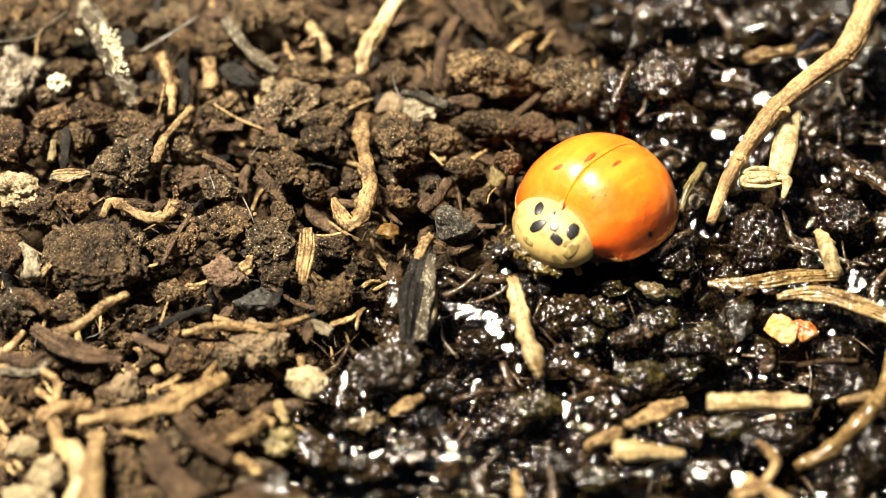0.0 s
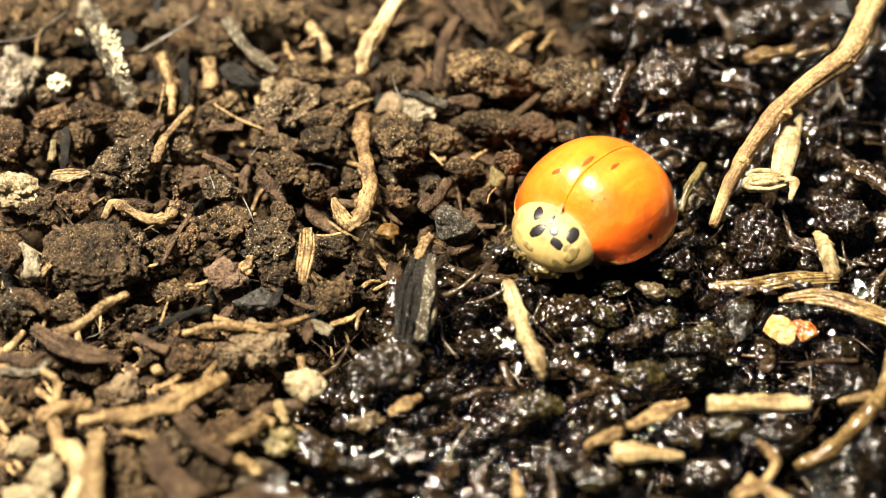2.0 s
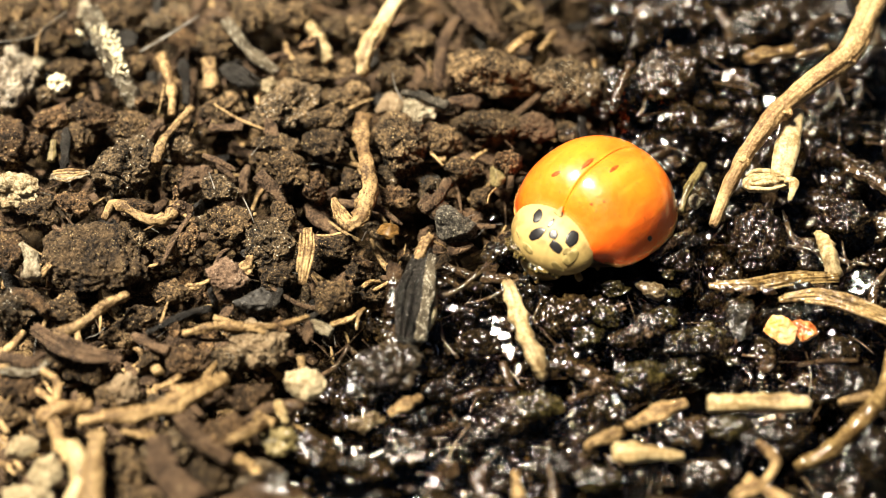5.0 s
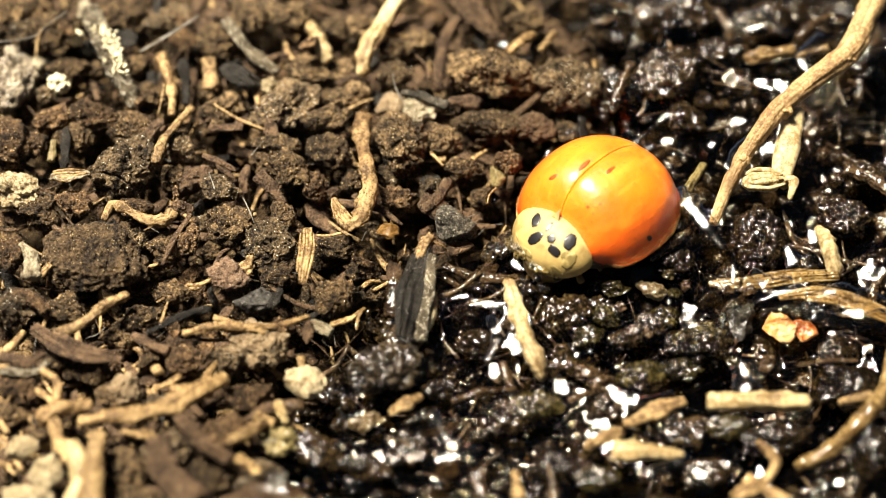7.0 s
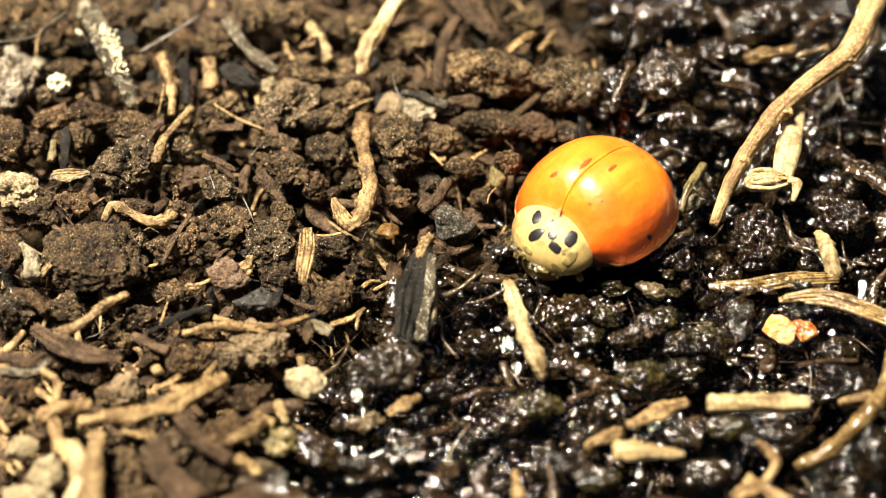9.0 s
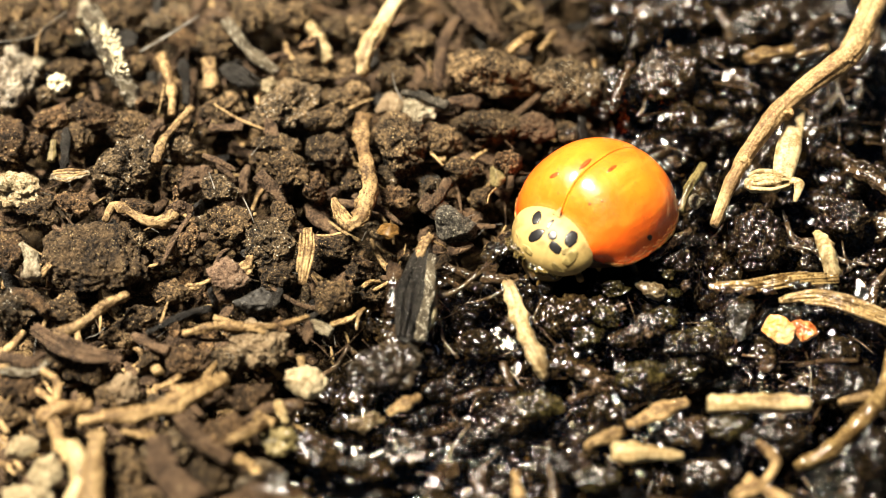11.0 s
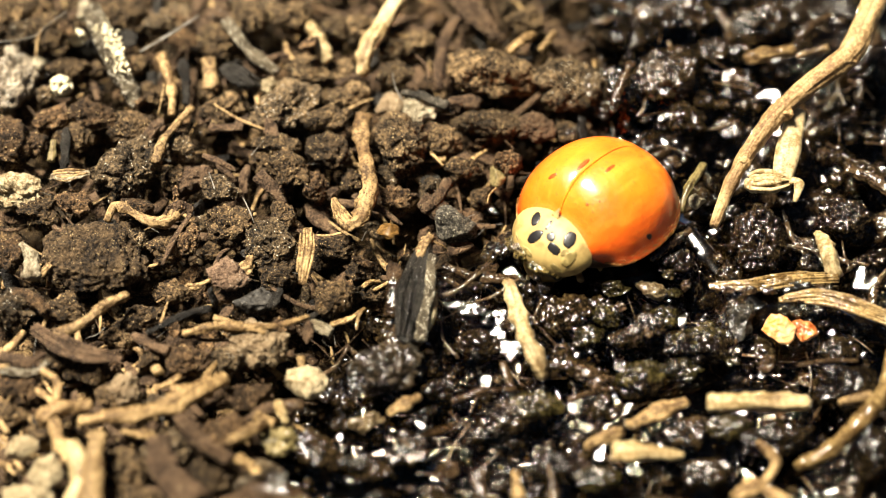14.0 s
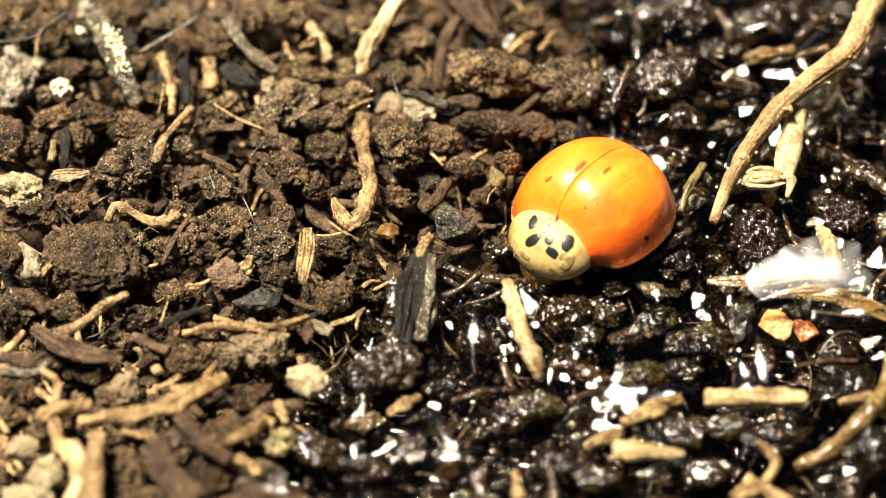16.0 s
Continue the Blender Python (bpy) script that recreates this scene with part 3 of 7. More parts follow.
# ---- dry clods ----
clod(-17.97, 12.27, -0.15, 1.31, 1.18, 0.91, 0, 101, SOIL, facets=0, craggy=0.25, level=6)
clod(-16.3, 10.93, -0, 1.3, 0.88, 0.68, -20, 102, SOIL, facets=1, craggy=0.30, level=6)
clod(-17.5, 5.07, 0.34, 0.84, 1.24, 0.78, 6, 103, SOIL_RED, facets=2, craggy=0.20)
clod(-13.45, 11.96, -0.14, 1.03, 0.88, 0.68, 9, 104, SOIL, facets=3, craggy=0.25)
clod(-11.74, 11.33, 0.06, 0.76, 0.7, 0.54, 12, 105, SOIL_GREY, facets=4, craggy=0.30)
clod(-12.73, 9.54, -0.45, 0.48, 0.47, 0.36, 15, 106, SOIL, facets=0, craggy=0.20)
clod(-11.94, 7.68, -0.12, 0.8, 0.6, 0.46, 18, 107, SOIL, facets=1, craggy=0.25)
clod(-14.2, 6.4, 0.17, 1.11, 0.63, 0.49, -19, 108, SOIL_RED, facets=2, craggy=0.30, level=6)
clod(-12.6, 6.08, -0.16, 1.27, 0.82, 0.64, -15, 109, SOIL, facets=3, craggy=0.20, level=6)
clod(-10.57, 4.84, 0.07, 0.65, 0.7, 0.54, -13, 110, SOIL_GREY, facets=4, craggy=0.25)
clod(-9.36, 6.74, -0.34, 0.68, 0.71, 0.55, -10, 111, SOIL, facets=0, craggy=0.30)
clod(-14.96, 5.54, -0.1, 0.69, 0.64, 0.49, -7, 112, SOIL, facets=1, craggy=0.20)
clod(-16.49, 4.98, 0.16, 0.59, 0.59, 0.46, -4, 113, SOIL_RED, facets=2, craggy=0.25)
clod(-17.36, 4.4, -0.28, 0.67, 0.52, 0.4, -1, 114, SOIL, facets=3, craggy=0.30)
clod(-16.29, 7.81, -0.03, 0.53, 0.48, 0.37, 2, 115, SOIL_GREY, facets=4, craggy=0.20)
clod(-9.57, 8.14, -0.44, 0.77, 0.49, 0.38, 5, 116, SOIL, facets=0, craggy=0.25)
clod(-8.75, 7.28, -0.13, 0.7, 0.57, 0.44, 8, 117, SOIL_LIGHT, facets=1, craggy=0.30)
clod(-15.91, 6.31, 0.14, 0.8, 0.55, 0.42, 11, 118, SOIL_RED, facets=2, craggy=0.20)
clod(-15.49, 9.17, -0.25, 0.92, 0.63, 0.48, 14, 119, SOIL, facets=3, craggy=0.25)
clod(-17.47, 10.92, 0.01, 0.76, 0.58, 0.45, 17, 120, SOIL_GREY, facets=4, craggy=0.30)
clod(-9.26, 10.69, -0.27, 0.93, 0.89, 0.69, 20, 121, SOIL, facets=0, craggy=0.20)
clod(-8.11, 11.78, 0, 0.93, 0.89, 0.69, -17, 122, SOIL_LIGHT, facets=1, craggy=0.25)
clod(-6.21, 11.5, 0.23, 1.03, 0.77, 0.6, -14, 123, SOIL_LIGHT, facets=2, craggy=0.30)
clod(-4.57, 11.27, -0.24, 0.69, 0.66, 0.51, -11, 124, SOIL_LIGHT, facets=3, craggy=0.20)
clod(-5.56, 9.03, 0.04, 1.03, 0.65, 0.5, -8, 125, SOIL_LIGHT, facets=4, craggy=0.25)
clod(-4.48, 9.1, -0.42, 0.82, 0.53, 0.41, -5, 126, SOIL_LIGHT, facets=0, craggy=0.30)
clod(-3.8, 7.77, -0.16, 0.81, 0.51, 0.39, 15, 127, SOIL_LIGHT, facets=1, craggy=0.20)
clod(-4.63, 6.33, 0.12, 0.99, 0.5, 0.39, 5, 128, SOIL_LIGHT, facets=2, craggy=0.25)
clod(-1.85, 5.25, 0.02, 1.18, 1.23, 0.95, 4, 129, SOIL_LIGHT, facets=3, craggy=0.30, level=6)
clod(-6.65, 4.95, 0.04, 0.8, 0.63, 0.49, -20, 130, SOIL_LIGHT, facets=4, craggy=0.20)
clod(-7.17, 4.71, -0.39, 0.65, 0.59, 0.46, 10, 131, SOIL, facets=0, craggy=0.25)
clod(-6.17, 4.04, 0, 0.79, 0.86, 0.66, 13, 132, SOIL, facets=1, craggy=0.30)
clod(-1.95, 8.62, 0.18, 0.7, 0.65, 0.5, 16, 133, SOIL_LIGHT, facets=2, craggy=0.20)
clod(-1.15, 10.66, -0.24, 0.71, 0.65, 0.51, 19, 134, SOIL_LIGHT, facets=3, craggy=0.25)
clod(-2.2, 10.15, 0.03, 0.6, 0.63, 0.49, -18, 135, SOIL_LIGHT, facets=4, craggy=0.30)
clod(-0.05, 5.63, -0.32, 0.76, 0.75, 0.58, -15, 136, SOIL_LIGHT, facets=0, craggy=0.20)
clod(-3.39, 11.49, -0.13, 0.65, 0.59, 0.45, -12, 137, SOIL_LIGHT, facets=1, craggy=0.25)
clod(1.94, 8.48, 0.36, 1.76, 1.06, 0.82, -22, 138, SOIL_LIGHT, facets=2, craggy=0.30, level=6)
clod(1.89, 6.35, -0.21, 1.5, 0.71, 0.55, 3, 139, SOIL_LIGHT, facets=3, craggy=0.20, level=6)
clod(5.11, 8.01, 0.28, 1.22, 1.21, 0.93, -3, 140, SOIL_GREY, facets=4, craggy=0.25, level=6)
clod(5.2, 6.06, -0.44, 0.78, 0.48, 0.37, 0, 141, SOIL, facets=0, craggy=0.30)
clod(3.45, 11.75, -0.08, 0.87, 0.7, 0.55, 3, 142, SOIL_LIGHT, facets=1, craggy=0.20)
clod(2.63, 4.11, 0.11, 0.54, 0.47, 0.37, 6, 143, SOIL_RED, facets=2, craggy=0.25)
clod(0.86, 4.13, -0.3, 0.67, 0.48, 0.37, 9, 144, SOIL, facets=3, craggy=0.30)
clod(-0.43, 3.38, -0.63, 0.65, 0.47, 0.37, 12, 145, SOIL_GREY, facets=4, craggy=0.20)
clod(6.51, 7.68, -0.42, 0.45, 0.71, 0.42, 15, 146, SOIL, facets=0, craggy=0.25)
clod(-15.99, 1.93, -0.06, 0.79, 0.71, 0.55, 18, 147, SOIL, facets=1, craggy=0.30)
clod(-14.63, 2.08, 0.12, 0.68, 0.49, 0.38, -19, 148, SOIL_RED, facets=2, craggy=0.20)
clod(-8.56, 1.52, -0.1, 1.01, 0.94, 0.72, -16, 149, SOIL, facets=3, craggy=0.25)
clod(-8.84, 2.92, 0, 0.68, 0.54, 0.42, -13, 150, SOIL_GREY, facets=4, craggy=0.30)
clod(-10.89, 3.77, -0.4, 0.48, 0.61, 0.45, -10, 151, SOIL, facets=0, craggy=0.20)
clod(-10.99, 0.07, -0.06, 0.68, 0.71, 0.55, -7, 152, SOIL, facets=1, craggy=0.25)
clod(-10.04, 0.19, 0.15, 0.47, 0.71, 0.44, -4, 153, SOIL_RED, facets=2, craggy=0.30)
clod(-6.27, 1.79, -0.25, 0.58, 0.6, 0.47, -1, 154, SOIL, facets=3, craggy=0.20)
clod(-6.75, 0.17, 0.19, 1.14, 0.95, 0.74, -20, 155, SOIL_GREY, facets=4, craggy=0.25, level=6)
clod(-6.29, -0.99, -0.32, 0.92, 0.73, 0.56, 5, 156, SOIL, facets=0, craggy=0.30)
clod(-4.21, -2.38, -0.01, 0.83, 0.81, 0.63, 8, 157, SOIL, facets=1, craggy=0.20)
clod(-5.08, 3.33, -0.44, 0.58, 0.59, 0.45, 11, 158, SOIL_RED, facets=2, craggy=0.25)
clod(-3.74, 3.92, -0.87, 0.46, 0.61, 0.43, 14, 159, SOIL, facets=3, craggy=0.30)
clod(-16.48, -2.9, 0.18, 1.11, 0.91, 0.71, 17, 160, SOIL_GREY, facets=4, craggy=0.20, level=6)
clod(-11.71, -3.04, -0.4, 0.91, 0.55, 0.42, 20, 161, SOIL, facets=0, craggy=0.25)
clod(-14.55, -2.73, -0.08, 0.81, 0.65, 0.51, -17, 162, SOIL, facets=1, craggy=0.30)
clod(-16.91, -0.4, 0.23, 0.67, 0.73, 0.56, -14, 163, SOIL_RED, facets=2, craggy=0.20)
clod(-10.67, -1.92, -0.29, 0.71, 0.48, 0.37, -11, 164, SOIL, facets=3, craggy=0.25)
clod(-12.35, 0.6, -0.04, 0.62, 0.44, 0.34, -8, 165, SOIL_GREY, facets=4, craggy=0.30)
clod(-4.11, 0.33, -0.43, 0.82, 0.49, 0.38, -5, 166, SOIL, facets=0, craggy=0.20)
clod(-3.21, -0.53, -0.76, 0.57, 0.49, 0.38, -2, 167, SOIL, facets=1, craggy=0.25)
clod(-1.9, 2.87, -0.5, 0.52, 0.45, 0.35, 1, 168, SOIL_RED, facets=2, craggy=0.30)
clod(-1.01, 4.28, -0.89, 0.59, 0.5, 0.39, 4, 169, SOIL, facets=3, craggy=0.20)
clod(-2.14, 4.09, -0.64, 0.59, 0.45, 0.35, 7, 170, SOIL_GREY, facets=4, craggy=0.25)
clod(-2.76, -1.39, -1.08, 0.51, 0.38, 0.29, 10, 171, SOIL, facets=0, craggy=0.30)
clod(-5.25, 0.59, -0.8, 0.45, 0.4, 0.31, 13, 172, SOIL, facets=1, craggy=0.20)
clod(-9.8, -5.35, 0.15, 0.79, 0.54, 0.42, 16, 173, SOIL_RED, facets=2, craggy=0.25)
clod(-11.15, -5.06, -0.29, 0.64, 0.47, 0.37, 19, 174, SOIL, facets=3, craggy=0.30)
clod(-8.3, -5.26, 0.01, 0.7, 0.54, 0.42, -18, 175, SOIL_GREY, facets=4, craggy=0.20)
clod(-12.54, -3.92, -0.45, 0.6, 0.43, 0.34, -15, 176, SOIL, facets=0, craggy=0.25)
clod(-13.46, -5.7, -0.1, 0.89, 0.6, 0.47, -12, 177, SOIL, facets=1, craggy=0.30)
clod(-15.94, -6.65, 0.2, 0.89, 0.64, 0.49, -9, 178, SOIL_RED, facets=2, craggy=0.20)
clod(-14.83, -5.08, -0.26, 0.7, 0.54, 0.42, -6, 179, SOIL, facets=3, craggy=0.25)
clod(-10.22, -9.36, 0.16, 0.97, 0.84, 0.65, -3, 180, SOIL_GREY, facets=4, craggy=0.30)
clod(-11.92, -9.82, -0.3, 0.87, 0.74, 0.57, 0, 181, SOIL, facets=0, craggy=0.20)
clod(-14.78, -8.2, -0.13, 0.78, 0.53, 0.41, 3, 182, SOIL, facets=1, craggy=0.25)
clod(-8.15, -8.4, 0.2, 0.88, 0.63, 0.49, 6, 183, SOIL_RED, facets=2, craggy=0.30)
clod(-8.71, -10.42, -0.12, 1.06, 0.84, 0.65, 9, 184, SOIL, facets=3, craggy=0.20, level=6)
clod(-6.8, -10.55, 0.11, 1.06, 0.73, 0.57, 12, 185, SOIL_GREY, facets=4, craggy=0.25, level=6)
clod(-16.17, -7.28, -0.4, 0.69, 0.53, 0.41, 15, 186, SOIL, facets=0, craggy=0.30)
clod(-12.54, -6.7, -0.13, 0.69, 0.53, 0.41, 18, 187, SOIL, facets=1, craggy=0.20)
clod(-7.36, -6.88, 0.17, 0.79, 0.57, 0.44, -19, 188, SOIL_RED, facets=2, craggy=0.25)
clod(-11.18, -11.33, -0.22, 1.16, 0.62, 0.48, -16, 189, SOIL, facets=3, craggy=0.30, level=6)
rolling_clod = clod(-4.78, 5.33, -0.19, 0.9, 0.82, 0.63, 0, 190, SOIL, facets=1, craggy=0.22)

# ---- lighter and crusted clods ----
clod(-13.66, -0.89, 0.34, 1.99, 1.65, 1.27, -8, 191, SOIL_DARK, facets=7, craggy=0.2, label="large flat-sided brown soil clod", level=6)
clod(-17.75, 8.6, -0.09, 0.9, 1.44, 0.83, 0, 192, SOIL_CRUST, label="mineral-crusted grey-brown soil clod", facets=2)
grey_clod = clod(-12.73, 3.84, 0.08, 1.3, 1.44, 1.12, -15, 193, SOIL_GREY, label="ash-grey soil clod with glints", facets=2, level=6)
crust_clod = clod(-17.01, 2.68, 0.22, 0.95, 0.83, 0.64, 0, 194, CREAM, label="pale mineral-crusted soil clod", facets=1)
clod(-6.49, 7.07, 0.07, 1.59, 0.96, 0.74, 27, 195, SOIL_GREY, facets=4, craggy=0.18, label="slab-like brown soil clod full of glints", level=6)
clod(3.7, 6.11, -0.27, 0.89, 0.64, 0.5, 5, 196, BARK, facets=5, craggy=0.15, name="pebble", label="dull tan-brown flat pebble", category="pebble", group="pebbles")
clod(-10.01, 3.68, -0.3, 0.75, 0.56, 0.44, 35, 197, BARK, facets=4, craggy=0.15, name="bark_chip", label="fibrous brown bark chip", category="bark chip", group="bark chips")

# ---- stones and pebbles ----
clod(0.36, 1.17, 0.01, 1.05, 1.02, 0.79, 0, 198, STONE, name="pebble", category="pebble", group="pebbles", facets=12, craggy=0.16, grit=0.06, label="flat-faced dark grey pebble", wet=0.0)
clod(-2.14, -5.55, 0.07, 1.49, 1.12, 0.86, 0, 199, SOIL_GREY, name="pebble", category="pebble", group="pebbles", facets=8, craggy=0.28, grit=0.14, label="block-shaped dark grey pebble, damp and muddy", wet=0.8, level=6)
clod(-7.02, -4.62, 0.07, 1.18, 0.91, 0.7, -15, 200, TAN_STONE, name="pebble", category="pebble", group="pebbles", facets=4, craggy=0.2, label="rounded tan pebble on the soil", level=6)
cream_pebble = clod(-5.24, -6.3, 0.05, 0.89, 0.85, 0.66, 0, 201, CREAM, name="pebble", category="pebble", group="pebbles", facets=11, craggy=0.2, grit=0.04, wet=0.0, label="cream-coloured angular pebble on the soil")
disc_pebble = clod(-8.33, -1.46, 0.37, 0.85, 0.69, 0.28, 0, 202, DISC, name="pebble", category="pebble", group="pebbles", facets=1, craggy=0.08, label="flat reddish-tan disc-shaped pebble")
clod(-7.33, -2.38, -0.08, 0.81, 0.59, 0.46, -10, 203, SLATE, name="pebble", category="pebble", group="pebbles", facets=4, craggy=0.25, grit=0.04, label="smooth dark blue-grey pebble")
clod(-2.17, 7.43, -0.32, 0.7, 0.53, 0.41, 10, 204, TAN_STONE, name="pebble", category="pebble", group="pebbles", facets=4, craggy=0.1, grit=0.02, label="smooth olive-cream pebble on the soil")
clod(2.18, 3.82, -0.35, 0.38, 0.52, 0.35, 0, 205, OLIVE, name="pebble", category="pebble", group="pebbles", facets=4, craggy=0.12, grit=0.02, level=4, label="small olive grit grain")
clod(0.79, 7.44, -0.41, 0.28, 0.37, 0.26, 0, 206, SOIL_RED, name="pebble", category="pebble", group="pebbles", facets=3, craggy=0.1, grit=0.02, level=4, label="small reddish pebble on the soil")
clod(10.21, 2.62, -0.39, 0.39, 0.36, 0.28, 0, 207, PALE, name="pebble", category="pebble", group="pebbles", facets=3, craggy=0.15, grit=0.03, level=4, wet=0.1, label="small pale pebble on the soil")
clod(-6.23, -8.79, 0.02, 0.74, 0.57, 0.44, 0, 208, OLIVE, name="pebble", category="pebble", group="pebbles", facets=4, craggy=0.15, label="olive-tan pebble on the soil")
clod(-12.07, -6.69, 0.26, 0.55, 0.66, 0.51, 0, 209, TAN_STONE, name="pebble", category="pebble", group="pebbles", facets=4, craggy=0.15, label="pale tan pebble on the soil")
clod(-14.72, -10.27, 0.38, 0.73, 0.69, 0.53, -20, 210, CREAM, name="pebble", category="pebble", group="pebbles", facets=4, craggy=0.15, label="cream-coloured pebble on the soil")
clod(-15.71, -9.18, 0.27, 0.64, 0.46, 0.36, 10, 211, CREAM, name="pebble", category="pebble", group="pebbles", facets=4, craggy=0.15, label="cream-coloured pebble on the soil")
clod(-15.42, -11.34, 0.3, 0.96, 0.52, 0.4, 0, 212, CREAM, name="pebble", category="pebble", group="pebbles", facets=4, craggy=0.15, label="cream-coloured pebble on the soil")
clod(11.6, -3.21, -0.19, 0.66, 0.91, 0.62, -10, 213, STONE, name="pebble", category="pebble", group="pebbles", facets=11, craggy=0.30, grit=0.12, label="dark wet craggy stone", wet=0.75)

# ---- perlite crumbs ----
def grains_on(centre, spread_by, count, lo, hi, seed):
    """Small balls crowded round the points given."""
    rng, (bv, bf) = np.random.RandomState(seed), ico(2)
    c = np.asarray(centre, float)[rng.randint(len(centre), size=count)] + rng.normal(size=(count, 3)) * spread_by
    v = bv[None] * rng.uniform(lo, hi, (count, 1, 1)) * rng.uniform(0.75, 1.2, (count, 1, 3)) + c[:, None]
    return v.reshape(-1, 3), (bf[None] + (np.arange(count) * len(bv))[:, None, None]).reshape(-1, 3)


def cluster(x, y, z, size, seed, name, label, category, group):
    """A knobbly crumb with many round bumps."""
    v, f = ico(5)
    knob = np.random.RandomState(seed).normal(size=(44, 3))
    knob /= np.linalg.norm(knob, axis=1)[:, None]
    near = np.arccos(np.clip((v @ knob.T).max(1), -1, 1))
    v = v * size * (0.72 + 0.34 * np.sqrt(np.maximum(0, 1 - (near / 0.36) ** 2)) + 0.12 * fbm(v * 1.4 + seed, 2, seed))[:, None]
    return thing(name, v, f, PERLITE, (x, y, z), label, category, group, wet=0.0)


perlite_two = cluster(-15.73, 8.06, 0.25, 0.46, 214, "perlite_crumb", "knobbly cream perlite crumb on the soil", "perlite", "perlite crumbs")
perlite = cluster(-15.2, 10.53, 0.2, 0.36, 215, "perlite_crumb", "small knobbly cream perlite crumb", "perlite", "perlite crumbs")
clod(-0.92, 6.89, -0, 0.68, 0.57, 0.44, 0, 216, PALE, name="perlite_crumb", category="perlite", group="perlite crumbs", craggy=0.55, grit=0.1, label="crumbling whitish grit cluster")
clod(-16.74, 9.39, -0.03, 0.3, 0.28, 0.22, 0, 217, PALE, name="perlite_crumb", category="perlite", group="perlite crumbs", craggy=0.4, grit=0.06, level=4, label="whitish perlite crumb on the soil")
clod(-14.96, 12.05, 0.11, 0.33, 0.4, 0.3, 0, 218, PALE, name="perlite_crumb", category="perlite", group="perlite crumbs", craggy=0.4, grit=0.06, level=4, label="whitish perlite crumb on the soil")
clod(-7.15, 7.98, 0.1, 0.36, 0.34, 0.27, 0, 219, CREAM, name="wood_crumb", category="wood crumb", group="wood crumbs", craggy=0.3, level=4, label="pale peach wood crumb")
clod(8.18, -1.88, -0.19, 0.61, 0.35, 0.27, -10, 220, TAN_STONE, name="wood_crumb", category="wood crumb", group="wood crumbs", craggy=0.35, grit=0.08, level=4, label="tan gritty wood crumb on wet soil")
clod(-2.87, -7.79, -0.4, 0.71, 0.32, 0.25, 5, 221, TAN_STONE, name="wood_crumb", category="wood crumb", group="wood crumbs", craggy=0.3, facets=3, label="wet tan wood crumb")
orange_chip = clod(12.97, -3.55, -0.14, 0.8, 0.69, 0.36, -12, 222, RUST, name="wood_chip", category="wood chip", group="wood chips", craggy=0.18, grit=0.04, facets=14, label="pale wood chip with rusty orange edges, wet", wet=0.5)
clod(-7.6, -0.92, 0.19, 0.26, 0.51, 0.25, -10, 223, STRAW, name="wood_crumb", category="wood crumb", group="wood crumbs", craggy=0.3, level=4, facets=3, label="small straw-coloured crumb on the soil")
clod(5.29, -2.91, -0.4, 0.4, 0.33, 0.25, 0, 224, OLIVE, name="pebble", category="pebble", group="pebbles", facets=2, craggy=0.2, level=4, label="wet olive-brown grain on the soil")
clod(2.65, -3.25, -0.48, 0.4, 0.37, 0.29, 0, 225, DISC, name="wood_crumb", category="wood crumb", group="wood crumbs", craggy=0.3, level=4, label="reddish wood crumb under a twig")
clod(5.21, -9.63, -0.42, 0.43, 0.27, 0.21, 15, 226, DISC, name="wood_crumb", category="wood crumb", group="wood crumbs", craggy=0.3, level=4, label="reddish wood crumb on the soil")
clod(5.75, -5.76, -0.4, 0.84, 0.32, 0.25, -15, 227, BARK, name="bark_chip", category="bark chip", group="bark chips", craggy=0.3, level=4, label="wet reddish bark chip")
clod(13.95, -3.75, -0.2, 0.58, 0.44, 0.26, -25, 228, RUST_DARK, name="wood_crumb", category="wood crumb", group="wood crumbs", craggy=0.2, grit=0.04, facets=6, label="rusty orange wood crumb beside a chip", wet=0.7)

# ---- wet lumps ----
clod(9.84, 12.1, -0.13, 1.47, 0.99, 0.76, 6, 229, SOIL, facets=0, craggy=0.30, grit=0.075, name="wet_soil_lump", label="glossy black lump of soaked soil", category="soil clod", group="wet soil lumps", level=6)
clod(9.45, 8.9, -0.09, 1.39, 1.06, 0.82, 13, 230, SOIL, facets=1, craggy=0.36, grit=0.075, name="wet_soil_lump", label="glossy black lump of soaked soil", category="soil clod", group="wet soil lumps", level=6)
clod(9.92, 6.54, -0.27, 0.7, 0.64, 0.5, 20, 231, SOIL, facets=2, craggy=0.42, grit=0.075, name="wet_soil_lump", label="glossy black lump of soaked soil", category="soil clod", group="wet soil lumps")
clod(13.37, 11.83, -0.17, 1.26, 0.89, 0.69, 27, 232, SOIL, facets=0, craggy=0.30, grit=0.075, name="wet_soil_lump", label="glossy black lump of soaked soil", category="soil clod", group="wet soil lumps", level=6)
clod(17.65, 9.41, -0.17, 0.75, 0.88, 0.68, -26, 233, SOIL, facets=1, craggy=0.36, grit=0.075, name="wet_soil_lump", label="glossy black lump of soaked soil", category="soil clod", group="wet soil lumps")
clod(16.07, 1.68, -0.2, 1.14, 0.78, 0.61, -19, 234, SOIL, facets=2, craggy=0.42, grit=0.075, name="wet_soil_lump", label="glossy black lump of soaked soil", category="soil clod", group="wet soil lumps", level=6)
clod(12.49, 0.43, 0, 1.18, 1.24, 0.96, -12, 235, SOIL, facets=0, craggy=0.30, grit=0.075, name="wet_soil_lump", label="glossy black lump of soaked soil", category="soil clod", group="wet soil lumps", level=6)
